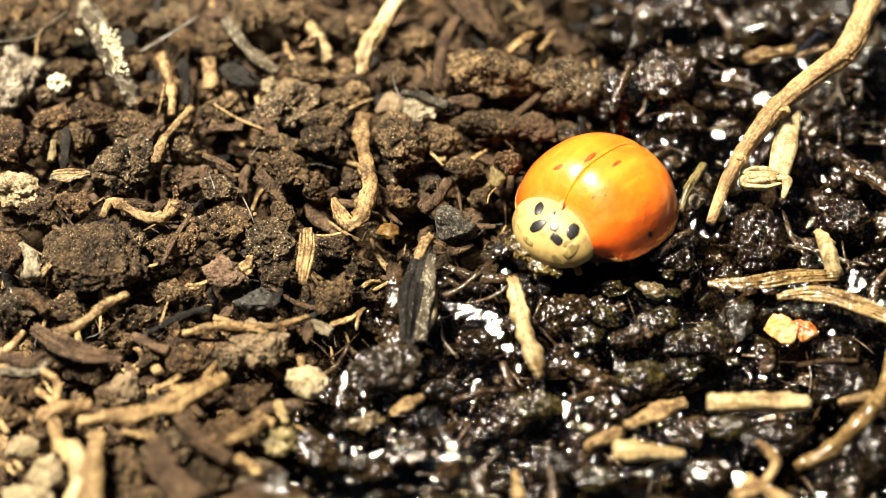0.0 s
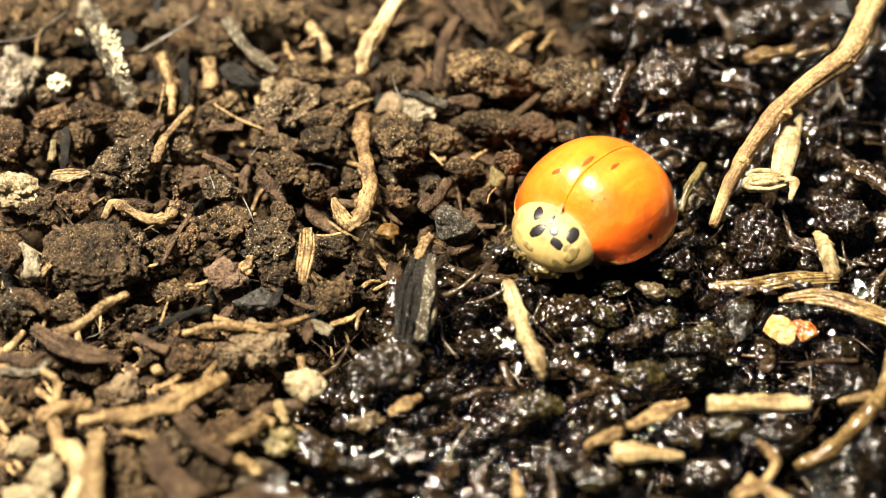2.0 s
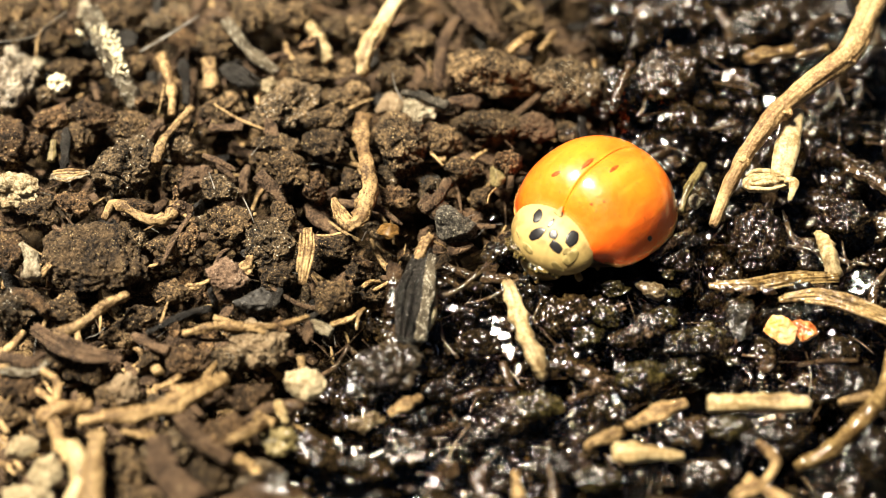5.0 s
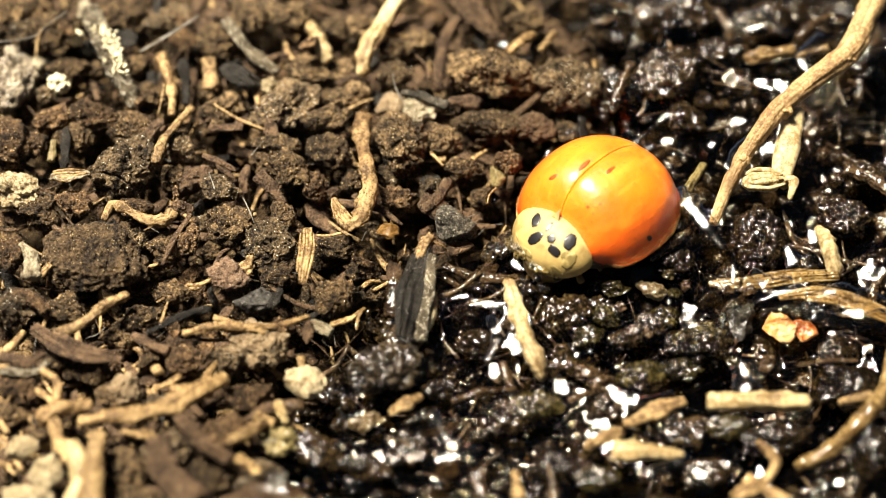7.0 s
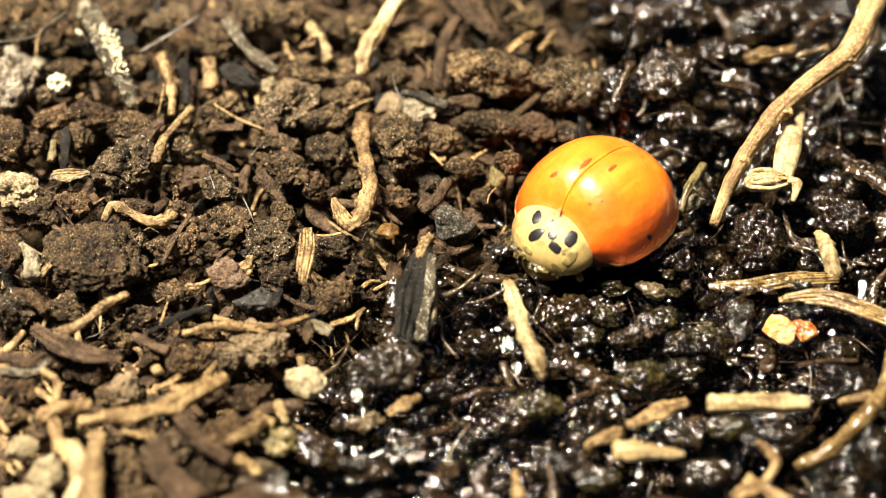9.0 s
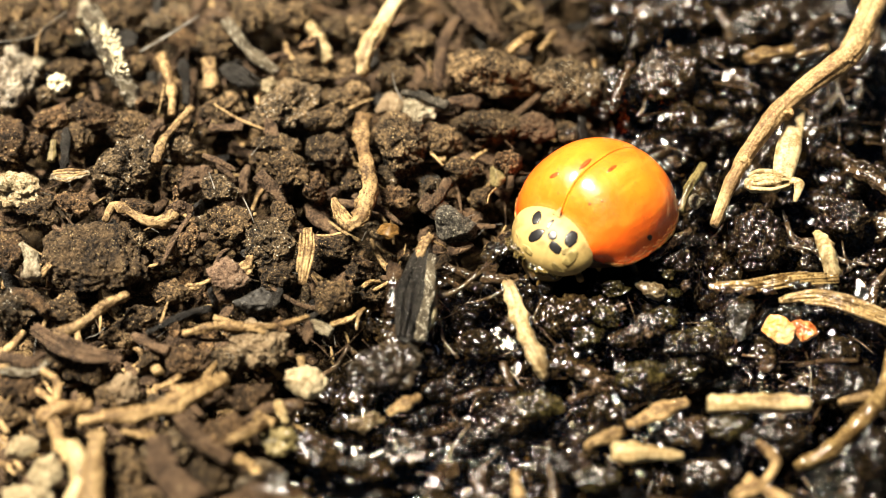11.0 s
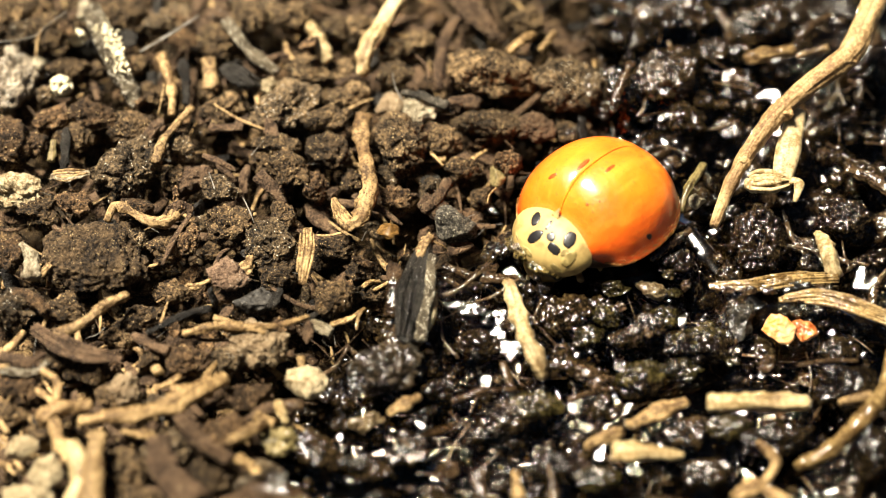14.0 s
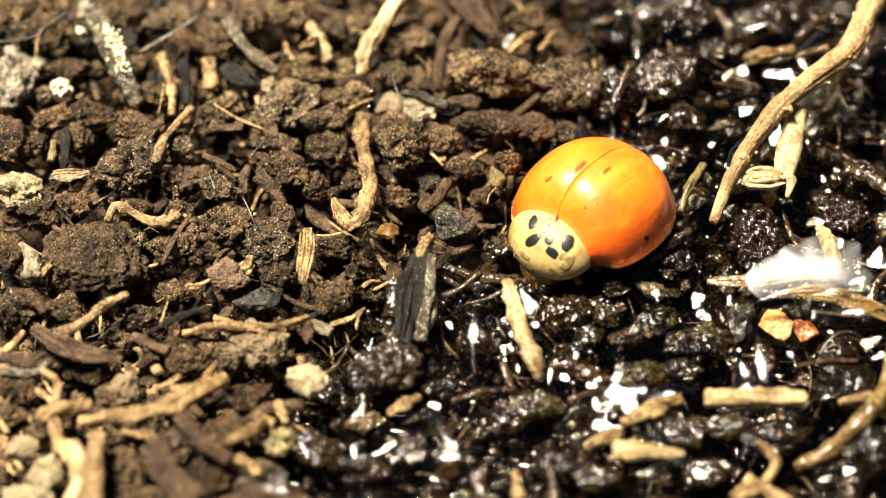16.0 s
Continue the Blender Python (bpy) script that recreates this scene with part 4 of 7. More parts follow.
clod(9.59, -4.4, -0.19, 1.15, 0.78, 0.6, -5, 236, SOIL, facets=1, craggy=0.36, grit=0.075, name="wet_soil_lump", label="glossy black lump of soaked soil", category="soil clod", group="wet soil lumps", level=6)
clod(7.46, -5.92, -0.23, 0.85, 0.69, 0.53, 2, 237, SOIL, facets=2, craggy=0.42, grit=0.075, name="wet_soil_lump", label="glossy black lump of soaked soil", category="soil clod", group="wet soil lumps")
clod(12.45, -8.67, -0.18, 1.09, 0.78, 0.61, 9, 238, SOIL, facets=0, craggy=0.30, grit=0.075, name="wet_soil_lump", label="glossy black lump of soaked soil", category="soil clod", group="wet soil lumps", level=6)
clod(9.29, -8.27, -0.22, 1.02, 0.7, 0.54, 16, 239, SOIL, facets=1, craggy=0.36, grit=0.075, name="wet_soil_lump", label="glossy black lump of soaked soil", category="soil clod", group="wet soil lumps")
clod(15.41, -6.19, -0.13, 1.03, 0.9, 0.7, 23, 240, SOIL, facets=2, craggy=0.42, grit=0.075, name="wet_soil_lump", label="glossy black lump of soaked soil", category="soil clod", group="wet soil lumps")
clod(4.73, -3.03, -0.22, 0.91, 0.72, 0.56, 30, 241, SOIL, facets=0, craggy=0.30, grit=0.075, name="wet_soil_lump", label="glossy black lump of soaked soil", category="soil clod", group="wet soil lumps")
clod(6.06, -2.58, -0.3, 0.67, 0.55, 0.42, -23, 242, SOIL, facets=1, craggy=0.36, grit=0.075, name="wet_soil_lump", label="glossy black lump of soaked soil", category="soil clod", group="wet soil lumps")
clod(2.14, 0.24, -0.3, 0.57, 0.55, 0.43, -16, 243, SOIL, facets=2, craggy=0.42, grit=0.075, name="wet_soil_lump", label="glossy black lump of soaked soil", category="soil clod", group="wet soil lumps")
clod(1.44, -4.28, -0.3, 0.8, 0.54, 0.42, -9, 244, SOIL, facets=0, craggy=0.30, grit=0.075, name="wet_soil_lump", label="glossy black lump of soaked soil", category="soil clod", group="wet soil lumps")
clod(8.22, -3.49, -0.32, 0.7, 0.5, 0.39, -2, 245, SOIL, facets=1, craggy=0.36, grit=0.075, name="wet_soil_lump", label="glossy black lump of soaked soil", category="soil clod", group="wet soil lumps")
clod(9.24, -0.57, -0.3, 0.82, 0.55, 0.43, 5, 246, SOIL, facets=2, craggy=0.42, grit=0.075, name="wet_soil_lump", label="glossy black lump of soaked soil", category="soil clod", group="wet soil lumps")
clod(15.14, -4.54, -0.3, 0.8, 0.54, 0.42, 12, 247, SOIL, facets=0, craggy=0.30, grit=0.075, name="wet_soil_lump", label="glossy black lump of soaked soil", category="soil clod", group="wet soil lumps")
clod(2.48, -7.61, -0.28, 0.89, 0.57, 0.44, 19, 248, SOIL, facets=1, craggy=0.36, grit=0.075, name="wet_soil_lump", label="glossy black lump of soaked soil", category="soil clod", group="wet soil lumps")
clod(-1.36, -9.09, -0.3, 0.78, 0.53, 0.41, 26, 249, SOIL, facets=2, craggy=0.42, grit=0.075, name="wet_soil_lump", label="glossy black lump of soaked soil", category="soil clod", group="wet soil lumps")
clod(-4.75, -9.12, -0.25, 0.98, 0.63, 0.49, -27, 250, SOIL, facets=0, craggy=0.30, grit=0.075, name="wet_soil_lump", label="glossy black lump of soaked soil", category="soil clod", group="wet soil lumps")
clod(-3.04, -9.82, -0.3, 0.78, 0.53, 0.41, -20, 251, SOIL, facets=1, craggy=0.36, grit=0.075, name="wet_soil_lump", label="glossy black lump of soaked soil", category="soil clod", group="wet soil lumps")
clod(4.35, -9.84, -0.27, 0.87, 0.59, 0.46, -13, 252, SOIL, facets=2, craggy=0.42, grit=0.075, name="wet_soil_lump", label="glossy black lump of soaked soil", category="soil clod", group="wet soil lumps")
clod(9.83, -10.09, -0.27, 0.87, 0.59, 0.45, -6, 253, SOIL, facets=0, craggy=0.30, grit=0.075, name="wet_soil_lump", label="glossy black lump of soaked soil", category="soil clod", group="wet soil lumps")
clod(16.01, -9.21, -0.1, 0.88, 0.95, 0.73, 1, 254, SOIL, facets=1, craggy=0.36, grit=0.075, name="wet_soil_lump", label="glossy black lump of soaked soil", category="soil clod", group="wet soil lumps")
clod(7.32, 7.77, -0.17, 0.75, 1.04, 0.69, 8, 255, SOIL, facets=2, craggy=0.42, grit=0.075, name="wet_soil_lump", label="glossy black lump of soaked soil", category="soil clod", group="wet soil lumps")
clod(6.97, 11.09, -0.2, 0.76, 0.82, 0.63, 15, 256, SOIL, facets=0, craggy=0.30, grit=0.075, name="wet_soil_lump", label="glossy black lump of soaked soil", category="soil clod", group="wet soil lumps")
clod(11.17, 10.26, -0.3, 0.65, 0.58, 0.45, 22, 257, SOIL, facets=1, craggy=0.36, grit=0.075, name="wet_soil_lump", label="glossy black lump of soaked soil", category="soil clod", group="wet soil lumps")
clod(-0.09, -6.32, -0.33, 0.69, 0.47, 0.37, 29, 258, SOIL, facets=2, craggy=0.42, grit=0.075, name="wet_soil_lump", label="glossy black lump of soaked soil", category="soil clod", group="wet soil lumps")
clod(17.17, 3.84, -0.3, 0.84, 0.56, 0.44, -24, 259, SOIL, facets=0, craggy=0.30, grit=0.075, name="wet_soil_lump", label="glossy black lump of soaked soil", category="soil clod", group="wet soil lumps")
clod(9.91, -4.24, 0.04, 1.1, 0.63, 0.49, 5, 260, OLIVE_SOIL, name="wet_soil_lump", label="soaked olive-brown lump of soil", category="soil clod", group="wet soil lumps", grit=0.075, craggy=0.30, facets=2, level=6)
clod(7.41, -5.81, -0.01, 0.99, 0.51, 0.4, 0, 261, OLIVE_SOIL, name="wet_soil_lump", label="soaked olive-brown lump of soil", category="soil clod", group="wet soil lumps", grit=0.075, craggy=0.30, facets=2)
clod(6.74, -1.9, -0.12, 0.57, 0.39, 0.31, 0, 262, OLIVE_SOIL, name="wet_soil_lump", label="soaked olive-brown lump of soil", category="soil clod", group="wet soil lumps", grit=0.075, craggy=0.30, facets=2)
clod(6.36, -3.13, -0.07, 0.7, 0.5, 0.39, -10, 263, OLIVE_SOIL, name="wet_soil_lump", label="soaked olive-brown lump of soil", category="soil clod", group="wet soil lumps", grit=0.075, craggy=0.30, facets=2)
clod(7.09, -4.15, -0.03, 0.76, 0.48, 0.37, 10, 264, SOIL, name="wet_soil_lump", label="soaked olive-brown lump of soil", category="soil clod", group="wet soil lumps", grit=0.075, craggy=0.30, facets=2)
clod(5.46, -4.15, -0.1, 0.7, 0.54, 0.42, 0, 265, OLIVE_SOIL, name="wet_soil_lump", label="soaked olive-brown lump of soil", category="soil clod", group="wet soil lumps", grit=0.075, craggy=0.30, facets=2)
clod(8.66, -3.14, -0.05, 0.6, 0.43, 0.34, 0, 266, OLIVE_SOIL, name="wet_soil_lump", label="soaked olive-brown lump of soil", category="soil clod", group="wet soil lumps", grit=0.075, craggy=0.30, facets=2)
clod(9.08, -5.61, -0.03, 0.69, 0.47, 0.37, 0, 267, OLIVE_SOIL, name="wet_soil_lump", label="soaked olive-brown lump of soil", category="soil clod", group="wet soil lumps", grit=0.075, craggy=0.30, facets=2)
clod(3.66, -7.22, -0.1, 0.79, 0.53, 0.41, 0, 268, OLIVE_SOIL, name="wet_soil_lump", label="soaked olive-brown lump of soil", category="soil clod", group="wet soil lumps", grit=0.075, craggy=0.30, facets=2)
clod(10.76, -8.28, -0, 0.78, 0.53, 0.41, 0, 269, OLIVE_SOIL, name="wet_soil_lump", label="soaked olive-brown lump of soil", category="soil clod", group="wet soil lumps", grit=0.075, craggy=0.30, facets=2)
clod(5.8, -10.49, -0, 0.87, 0.52, 0.4, 0, 270, OLIVE_SOIL, name="wet_soil_lump", label="soaked olive-brown lump of soil", category="soil clod", group="wet soil lumps", grit=0.075, craggy=0.30, facets=2)
clod(8.88, -1.2, -0.1, 0.24, 0.22, 0.17, 0, 271, OLIVE_SOIL, name="wet_crumb", label="small glossy crumb on wet soil", category="crumb", group="wet crumbs", craggy=0.35, grit=0.06, level=4)
clod(9.44, -1.66, -0.09, 0.2, 0.24, 0.19, 0, 272, BARK, name="wet_crumb", label="small glossy crumb on wet soil", category="crumb", group="wet crumbs", craggy=0.35, grit=0.06, level=4)
clod(7.86, -3.9, -0.09, 0.2, 0.28, 0.19, 0, 273, BARK, name="wet_crumb", label="small glossy crumb on wet soil", category="crumb", group="wet crumbs", craggy=0.35, grit=0.06, level=4)
clod(9.04, -2.04, -0.11, 0.26, 0.2, 0.15, 0, 274, OLIVE_SOIL, name="wet_crumb", label="small glossy crumb on wet soil", category="crumb", group="wet crumbs", craggy=0.35, grit=0.06, level=4)
clod(11.16, -5.19, -0.09, 0.26, 0.24, 0.18, 0, 275, OLIVE_SOIL, name="wet_crumb", label="small glossy crumb on wet soil", category="crumb", group="wet crumbs", craggy=0.35, grit=0.06, level=4)
clod(12.36, -5.35, -0.05, 0.3, 0.32, 0.25, 0, 276, BARK, name="wet_crumb", label="small glossy crumb on wet soil", category="crumb", group="wet crumbs", craggy=0.35, grit=0.06, level=4)
clod(13.66, -2.94, -0.07, 0.24, 0.28, 0.22, 0, 277, SOIL, name="wet_crumb", label="small glossy crumb on wet soil", category="crumb", group="wet crumbs", craggy=0.35, grit=0.06, level=4)
clod(6.93, -2.71, -0.11, 0.22, 0.2, 0.15, 0, 278, BARK, name="wet_crumb", label="small glossy crumb on wet soil", category="crumb", group="wet crumbs", craggy=0.35, grit=0.06, level=4)
clod(5.02, -2.59, -0.09, 0.26, 0.24, 0.19, 0, 279, BARK, name="wet_crumb", label="small glossy crumb on wet soil", category="crumb", group="wet crumbs", craggy=0.35, grit=0.06, level=4)

# ---- roots, stalks and seeds ----
root = stem([(17.99, 11.47, 2.6), (17.11, 9.54, 2.4), (16.31, 8, 2.2), (14.55, 6.66, 1.8), (13.25, 5.46, 1.5), (12.3, 4.21, 1.1), (11.45, 2.75, 0.8), (10.66, 0.98, 0.2)], (0.51, 0.5, 0.48, 0.42, 0.4, 0.35, 0.31, 0.22,), ROOT, 280, flat=0.95, ribs=0.10, furrow=0.50, wobble=0.07, pits=0.09, grooves=0.6, stain=1.1, sides=56, name="root", label="long tan root reaching over wet soil", category="root", group="roots", wet=0.0)
stalk = stem([(14.19, 6.03, 1.1), (13.81, 4.5, 0.9), (13.34, 2.69, 0.5)], (0.34, 0.5, 0.38,), STALK, 281, flat=0.5, ribs=0.06, furrow=0.25, wobble=0.08, pits=0.04, grooves=0.25, sides=36, name="dry_stalk", label="pale flat dry stalk beside a root", category="stalk", group="stalks", wet=0.0)
husk = bundle([(11.98, 2.73, 0.6), (12.35, 2.68, 0.7), (13.03, 2.71, 0.7), (13.77, 2.77, 0.7)], (0.27, 0.52, 0.49, 0.16,), STALK, 282, 5, flat=0.7, name="seed_husk", label="cream ribbed seed husk", category="seed", group="seeds", wet=0.0)
husk_tail = stem([(13.61, 2.73, 0.9), (13.87, 2.54, 0.9), (13.74, 1.9, 0.6)], (0.18, 0.22, 0.11,), STALK, 283, flat=0.6, name="husk_tail", label="frayed cream husk scrap", category="seed", group="seeds", wet=0.0)
stalk_two = stem([(14.68, 0.51, 0.4), (14.88, -0.19, 0.7), (15.05, -0.87, 0.7), (15.23, -1.51, 0.2)], (0.13, 0.29, 0.35, 0.29,), STALK, 284, flat=0.7, name="dry_stalk", label="curved tan stalk end in wet soil", category="stalk", group="stalks", wet=0.2)
strip = bundle([(10.37, -1.94, 0.2), (11.98, -2, 0.3), (13.52, -1.73, 0.4), (15.33, -1.65, 0.4)], (0.2, 0.31, 0.37, 0.29,), STRAW, 285, 6, flat=0.4, label="soaked fibrous straw strip", wet=1.0)
strip_two = bundle([(13.03, -2.64, 0.3), (14.55, -2.59, 0.5), (16.01, -3.18, 0.6), (17.47, -3.89, 0.6)], (0.2, 0.33, 0.41, 0.37,), STRAW, 286, 6, flat=0.4, label="soaked fibrous straw strip", wet=0.7)
twig = stem([(2.49, -2.07, 0.7), (2.78, -3.32, 0.8), (3.19, -4.68, 0.7), (3.68, -5.64, 0.4), (3.87, -6.07, 0)], (0.26, 0.34, 0.36, 0.29, 0.15,), STALK, 287, flat=0.8, stain=1.1, name="twig", label="short tan twig lying across wet soil", category="twig", group="twigs", wet=0.15)
stem([(0.02, -0.85, 0.1), (1.01, -1.47, 0.3), (2.11, -1.73, 0.4), (2.88, -1.46, 0.2)], (0.18, 0.24, 0.22, 0.13,), BARK, 288, name="twig", label="dark brown twig on the soil", category="twig", group="twigs")
stem([(-3.26, 6.47, 0.2), (-3.28, 5.23, 0.5), (-3.06, 3.51, 0.9), (-2.88, 2.33, 1), (-3.2, 1.02, 0.9), (-3.63, 0.6, 0.8), (-4.04, 0.96, 0.8), (-4.32, 1.79, 0.9)], (0.34, 0.34, 0.31, 0.31, 0.31, 0.29, 0.24, 0.11,), STRAW, 289, flat=0.6, ribs=0.25, stain=-1.2, name="curled_stem", label="curled tan dry stem on the soil", category="stem", group="stems")
rootlet = stem([(-13.34, 1.02, 0.6), (-13, 1.57, 0.9), (-12.34, 1.17, 1), (-11.62, 0.83, 0.9), (-10.85, 0.93, 0.8), (-10.56, 1.59, 0.8)], (0.11, 0.2, 0.2, 0.22, 0.27, 0.25,), STRAW, 290, name="curled_stem", label="curved tan rootlet on the soil", category="stem", group="stems")
stem([(-11.62, 9.29, 0.6), (-11.24, 8.19, 0.8), (-10.97, 7.02, 0.8), (-10.98, 6.16, 0.6)], (0.23, 0.23, 0.21, 0.16,), STRAW, 291, ribs=0.2)
stem([(-10.13, 6.36, 0.9), (-10.85, 5.19, 1), (-11.26, 4.34, 1), (-11.42, 3.57, 0.9)], (0.16, 0.18, 0.2, 0.22,), STRAW, 292, ribs=0.2)
lichen_twig = stem([(-14.55, 11.2, 1.2), (-14.06, 9.96, 1.1), (-13.35, 8.55, 0.9), (-12.78, 7.47, 0.6), (-12.54, 6.83, 0.3)], (0.35, 0.42, 0.44, 0.39, 0.28,), LICHEN, 293, name="twig", label="grey lichen-crusted twig on the soil", category="twig", group="twigs", ribs=0.25, sides=24)
crust_at = [(-0.75, 1.65, 0.5), (-0.6, 1.3, 0.55), (-0.4, 1.0, 0.55), (-0.3, 0.75, 0.55), (0.0, 0.4, 0.5), (0.15, -0.1, 0.5), (0.35, -0.6, 0.4)]
crust_v, crust_f = grains_on(crust_at, np.array([0.17, 0.22, 0.05]), 300, 0.018, 0.075, 394)
tagged(child("lichen_crust", crust_v, crust_f, PERLITE, lichen_twig), "white crystalline crust", kind="stuff")
stem([(-9.65, 9.17, 0.5), (-9.43, 7.61, 0.6)], (0.28, 0.3,), STRAW, 294, flat=0.5, name="wood_chip", label="small straw-coloured wood chip", category="wood chip", group="wood chips")
stem([(-5.51, 10.89, 0.7), (-5.16, 9.91, 0.8), (-4.69, 9.16, 0.4)], (0.28, 0.35, 0.3,), STALK, 295, label="pale cream stem piece")
stem([(-1.69, 12.37, 0.9), (-2.61, 10.49, 0.9), (-3.22, 9.22, 0.8), (-3.28, 8.37, 0.5)], (0.4, 0.37, 0.35, 0.25,), STALK, 296, label="pale cream curved stem")
stem([(-9, 11.18, 0.5), (-7.99, 9.53, 0.6), (-6.8, 8.43, 0.5)], (0.23, 0.26, 0.23,), LICHEN, 297, name="twig", label="olive-brown twig on the soil", category="twig", group="twigs")
stem([(0.99, 11.89, 0.3), (0.19, 10.54, 0.4), (-0.28, 7.78, 0.2)], (0.24, 0.26, 0.21,), BARK, 298, name="twig", label="brown twig on the soil", category="twig", group="twigs")
stem([(2.7, 9.55, 0.5), (3.28, 10.07, 0.6), (3.76, 10.54, 0.4)], (0.19, 0.23, 0.16,), STRAW, 299)
stem([(3.99, 9.78, 0.3), (4.63, 10.57, 0.5)], (0.12, 0.14,), STRAW, 300)
bundle([(0.73, 12.65, 0.5), (1.31, 11.49, 0.6), (2.2, 10.36, 0.4)], (0.47, 0.54, 0.26,), BARK, 301, 5, name="bark_chip", label="splintered brown bark chip", category="bark chip", group="bark chips")
stem([(-12.4, 9.23, 0.9), (-11.21, 9.88, 1.2), (-10.06, 10.9, 1.2)], (0.046, 0.081, 0.047,), HAIR, 302, sides=8, name="hair_fibre", label="thin grey fibre on the soil", category="fibre", group="hair fibres")
stem([(-18.3, 9.22, 1.5), (-16.8, 9.43, 1.6), (-16.27, 9.97, 1.6), (-15.49, 10.98, 1.4)], (0.025, 0.030, 0.025, 0.019,), HAIR, 303, sides=6, name="hair_fibre", label="thin grey fibre on the soil", category="fibre", group="hair fibres")
bundle([(-5.3, 0.48, 0.7), (-5.32, -0.8, 0.8), (-5.5, -1.98, 0.5)], (0.29, 0.33, 0.24,), STRAW, 304, 5, flat=0.3, label="flat ribbed straw strip on soil")
stem([(-16.49, -0.18, 0.6), (-16.04, -0.87, 0.7), (-15.92, -1.73, 0.6)], (0.18, 0.29, 0.31,), PALE, 305, label="whitish stem piece on the soil")
stem([(-15.64, -1.53, 0.5), (-14.89, -0.73, 0.7)], (0.18, 0.2,), STRAW, 306)
stem([(-14.78, -4.48, 0.6), (-13.7, -4.03, 0.9), (-12.93, -3.25, 0.9), (-12.19, -2.65, 0.7)], (0.22, 0.22, 0.2, 0.17,), STRAW, 307)
bundle([(-15.67, -4.09, 0.6), (-14.49, -5.05, 0.8), (-13.39, -5.51, 0.8), (-12.22, -5.53, 0.6)], (0.32, 0.41, 0.36, 0.21,), BARK, 308, 5, name="bark_strip", label="grey-brown fibrous bark strip", category="bark", group="bark chips")
stem([(-11.35, -4.22, 0.4), (-10.07, -3.57, 0.6), (-8.97, -3.14, 0.5)], (0.13, 0.17, 0.13,), CHAR, 309, name="twig", label="dark thin twig on the soil", category="twig", group="twigs")
stem([(-9.92, -4.4, 0.6), (-8.73, -4.17, 0.8), (-7.44, -4.16, 0.7), (-6.15, -4, 0.7), (-5.19, -3.51, 0.5)], (0.15, 0.19, 0.17, 0.15, 0.11,), STRAW, 310)
stem([(-8.78, -3.56, 0.5), (-7.88, -4.03, 0.7), (-6.79, -4.3, 0.6)], (0.13, 0.15, 0.13,), STRAW, 311)
char_piece = bundle([(-0.57, -0.4, 1.3), (-0.85, -1.48, 1), (-1.17, -2.92, 0.8), (-1.47, -4.57, 0.3)], (0.18, 0.44, 0.61, 0.45,), CHAR, 312, 8, flat=0.45, name="charred_wood", label="charred grey splintered wood piece", category="charred wood", group="wood chips", wet=0.42)
stem([(-0.31, -2.46, 0.5), (-0.41, -3.57, 0.6), (-0.84, -4.41, 0.3)], (0.13, 0.15, 0.11,), PALE, 313, name="wood_crumb", label="pale splinter on charred wood", category="wood crumb", group="wood crumbs")
stem([(-1.94, -1.06, 0.4), (-1.84, -2.46, 0.5), (-2.01, -3.31, 0.2)], (0.29, 0.37, 0.26,), BARK, 314, flat=0.5, name="bark_chip", label="reddish brown bark chip", category="bark chip", group="bark chips")
stem([(-5.04, -3.7, 0.4), (-4.32, -4.16, 0.3)], (0.15, 0.28,), PALE, 315, label="pale fibrous scrap on the soil")
seed = stem([(-2, -7.64, 0.1), (-1.53, -7.42, 0.3), (-0.86, -6.95, 0.2)], (0.11, 0.3, 0.15,), STRAW, 316, flat=0.6, name="seed", label="tan spindle-shaped seed on wet soil", category="seed", group="seeds", wet=0.3, sides=18)
stem([(0.34, -7.14, 0.1), (1.41, -6.78, 0.2), (2.75, -6.54, 0.1)], (0.13, 0.17, 0.15,), BARK, 317, name="twig", label="thin reddish-brown twig on the soil", category="twig", group="twigs")
stem([(9.41, 1.59, 0.3), (9.74, 2.55, 0.5), (10.41, 3.76, 0.5)], (0.13, 0.16, 0.16,), OLIVE, 318, name="twig", label="thin olive twig beside the beetle", category="twig", group="twigs")
stem([(8.1, -0.53, 0.1), (9.01, 0.09, 0.3), (9.75, 0.69, 0.3)], (0.2, 0.2, 0.16,), BARK, 319, name="twig", label="brown wet twig on the soil", category="twig", group="twigs")
stem([(7.66, 8.64, 0.9), (7.25, 7.52, 0.9), (6.8, 6.28, 0.7)], (0.18, 0.25, 0.16,), BARK, 320, name="twig", label="rusty brown wet twig", category="twig", group="twigs", wet=1.0)
stem([(12.41, 9.28, 0.4), (13.15, 9.38, 0.5), (14.44, 9.67, 0.5)], (0.23, 0.28, 0.21,), STRAW, 321, label="soaked tan fibre on the soil", wet=0.6)
stem([(14.54, 9.32, 0.5), (15.81, 9.63, 0.7)], (0.12, 0.16,), STRAW, 322, label="soaked tan fibre on the soil", wet=0.6)
stem([(16.16, 3.61, 0.4), (17.01, 3.11, 0.5), (17.83, 2.28, 0.5)], (0.29, 0.29, 0.25,), BARK, 323, name="twig", label="brown wet twig on the soil", category="twig", group="twigs")
straw_three = stem([(6.96, -8.3, 0.2), (7.99, -7.9, 0.4), (9.2, -7.38, 0.4)], (0.21, 0.34, 0.23,), STRAW, 324, flat=0.6, label="wet pale straw piece", wet=0.3)
stalk_three = stem([(10.08, -7.49, 0.5), (11.6, -7.55, 0.6), (13.74, -7.49, 0.5)], (0.32, 0.36, 0.38,), STALK, 325, name="dry_stalk", label="straight cream stalk on wet soil", category="stalk", group="stalks", wet=0.2)
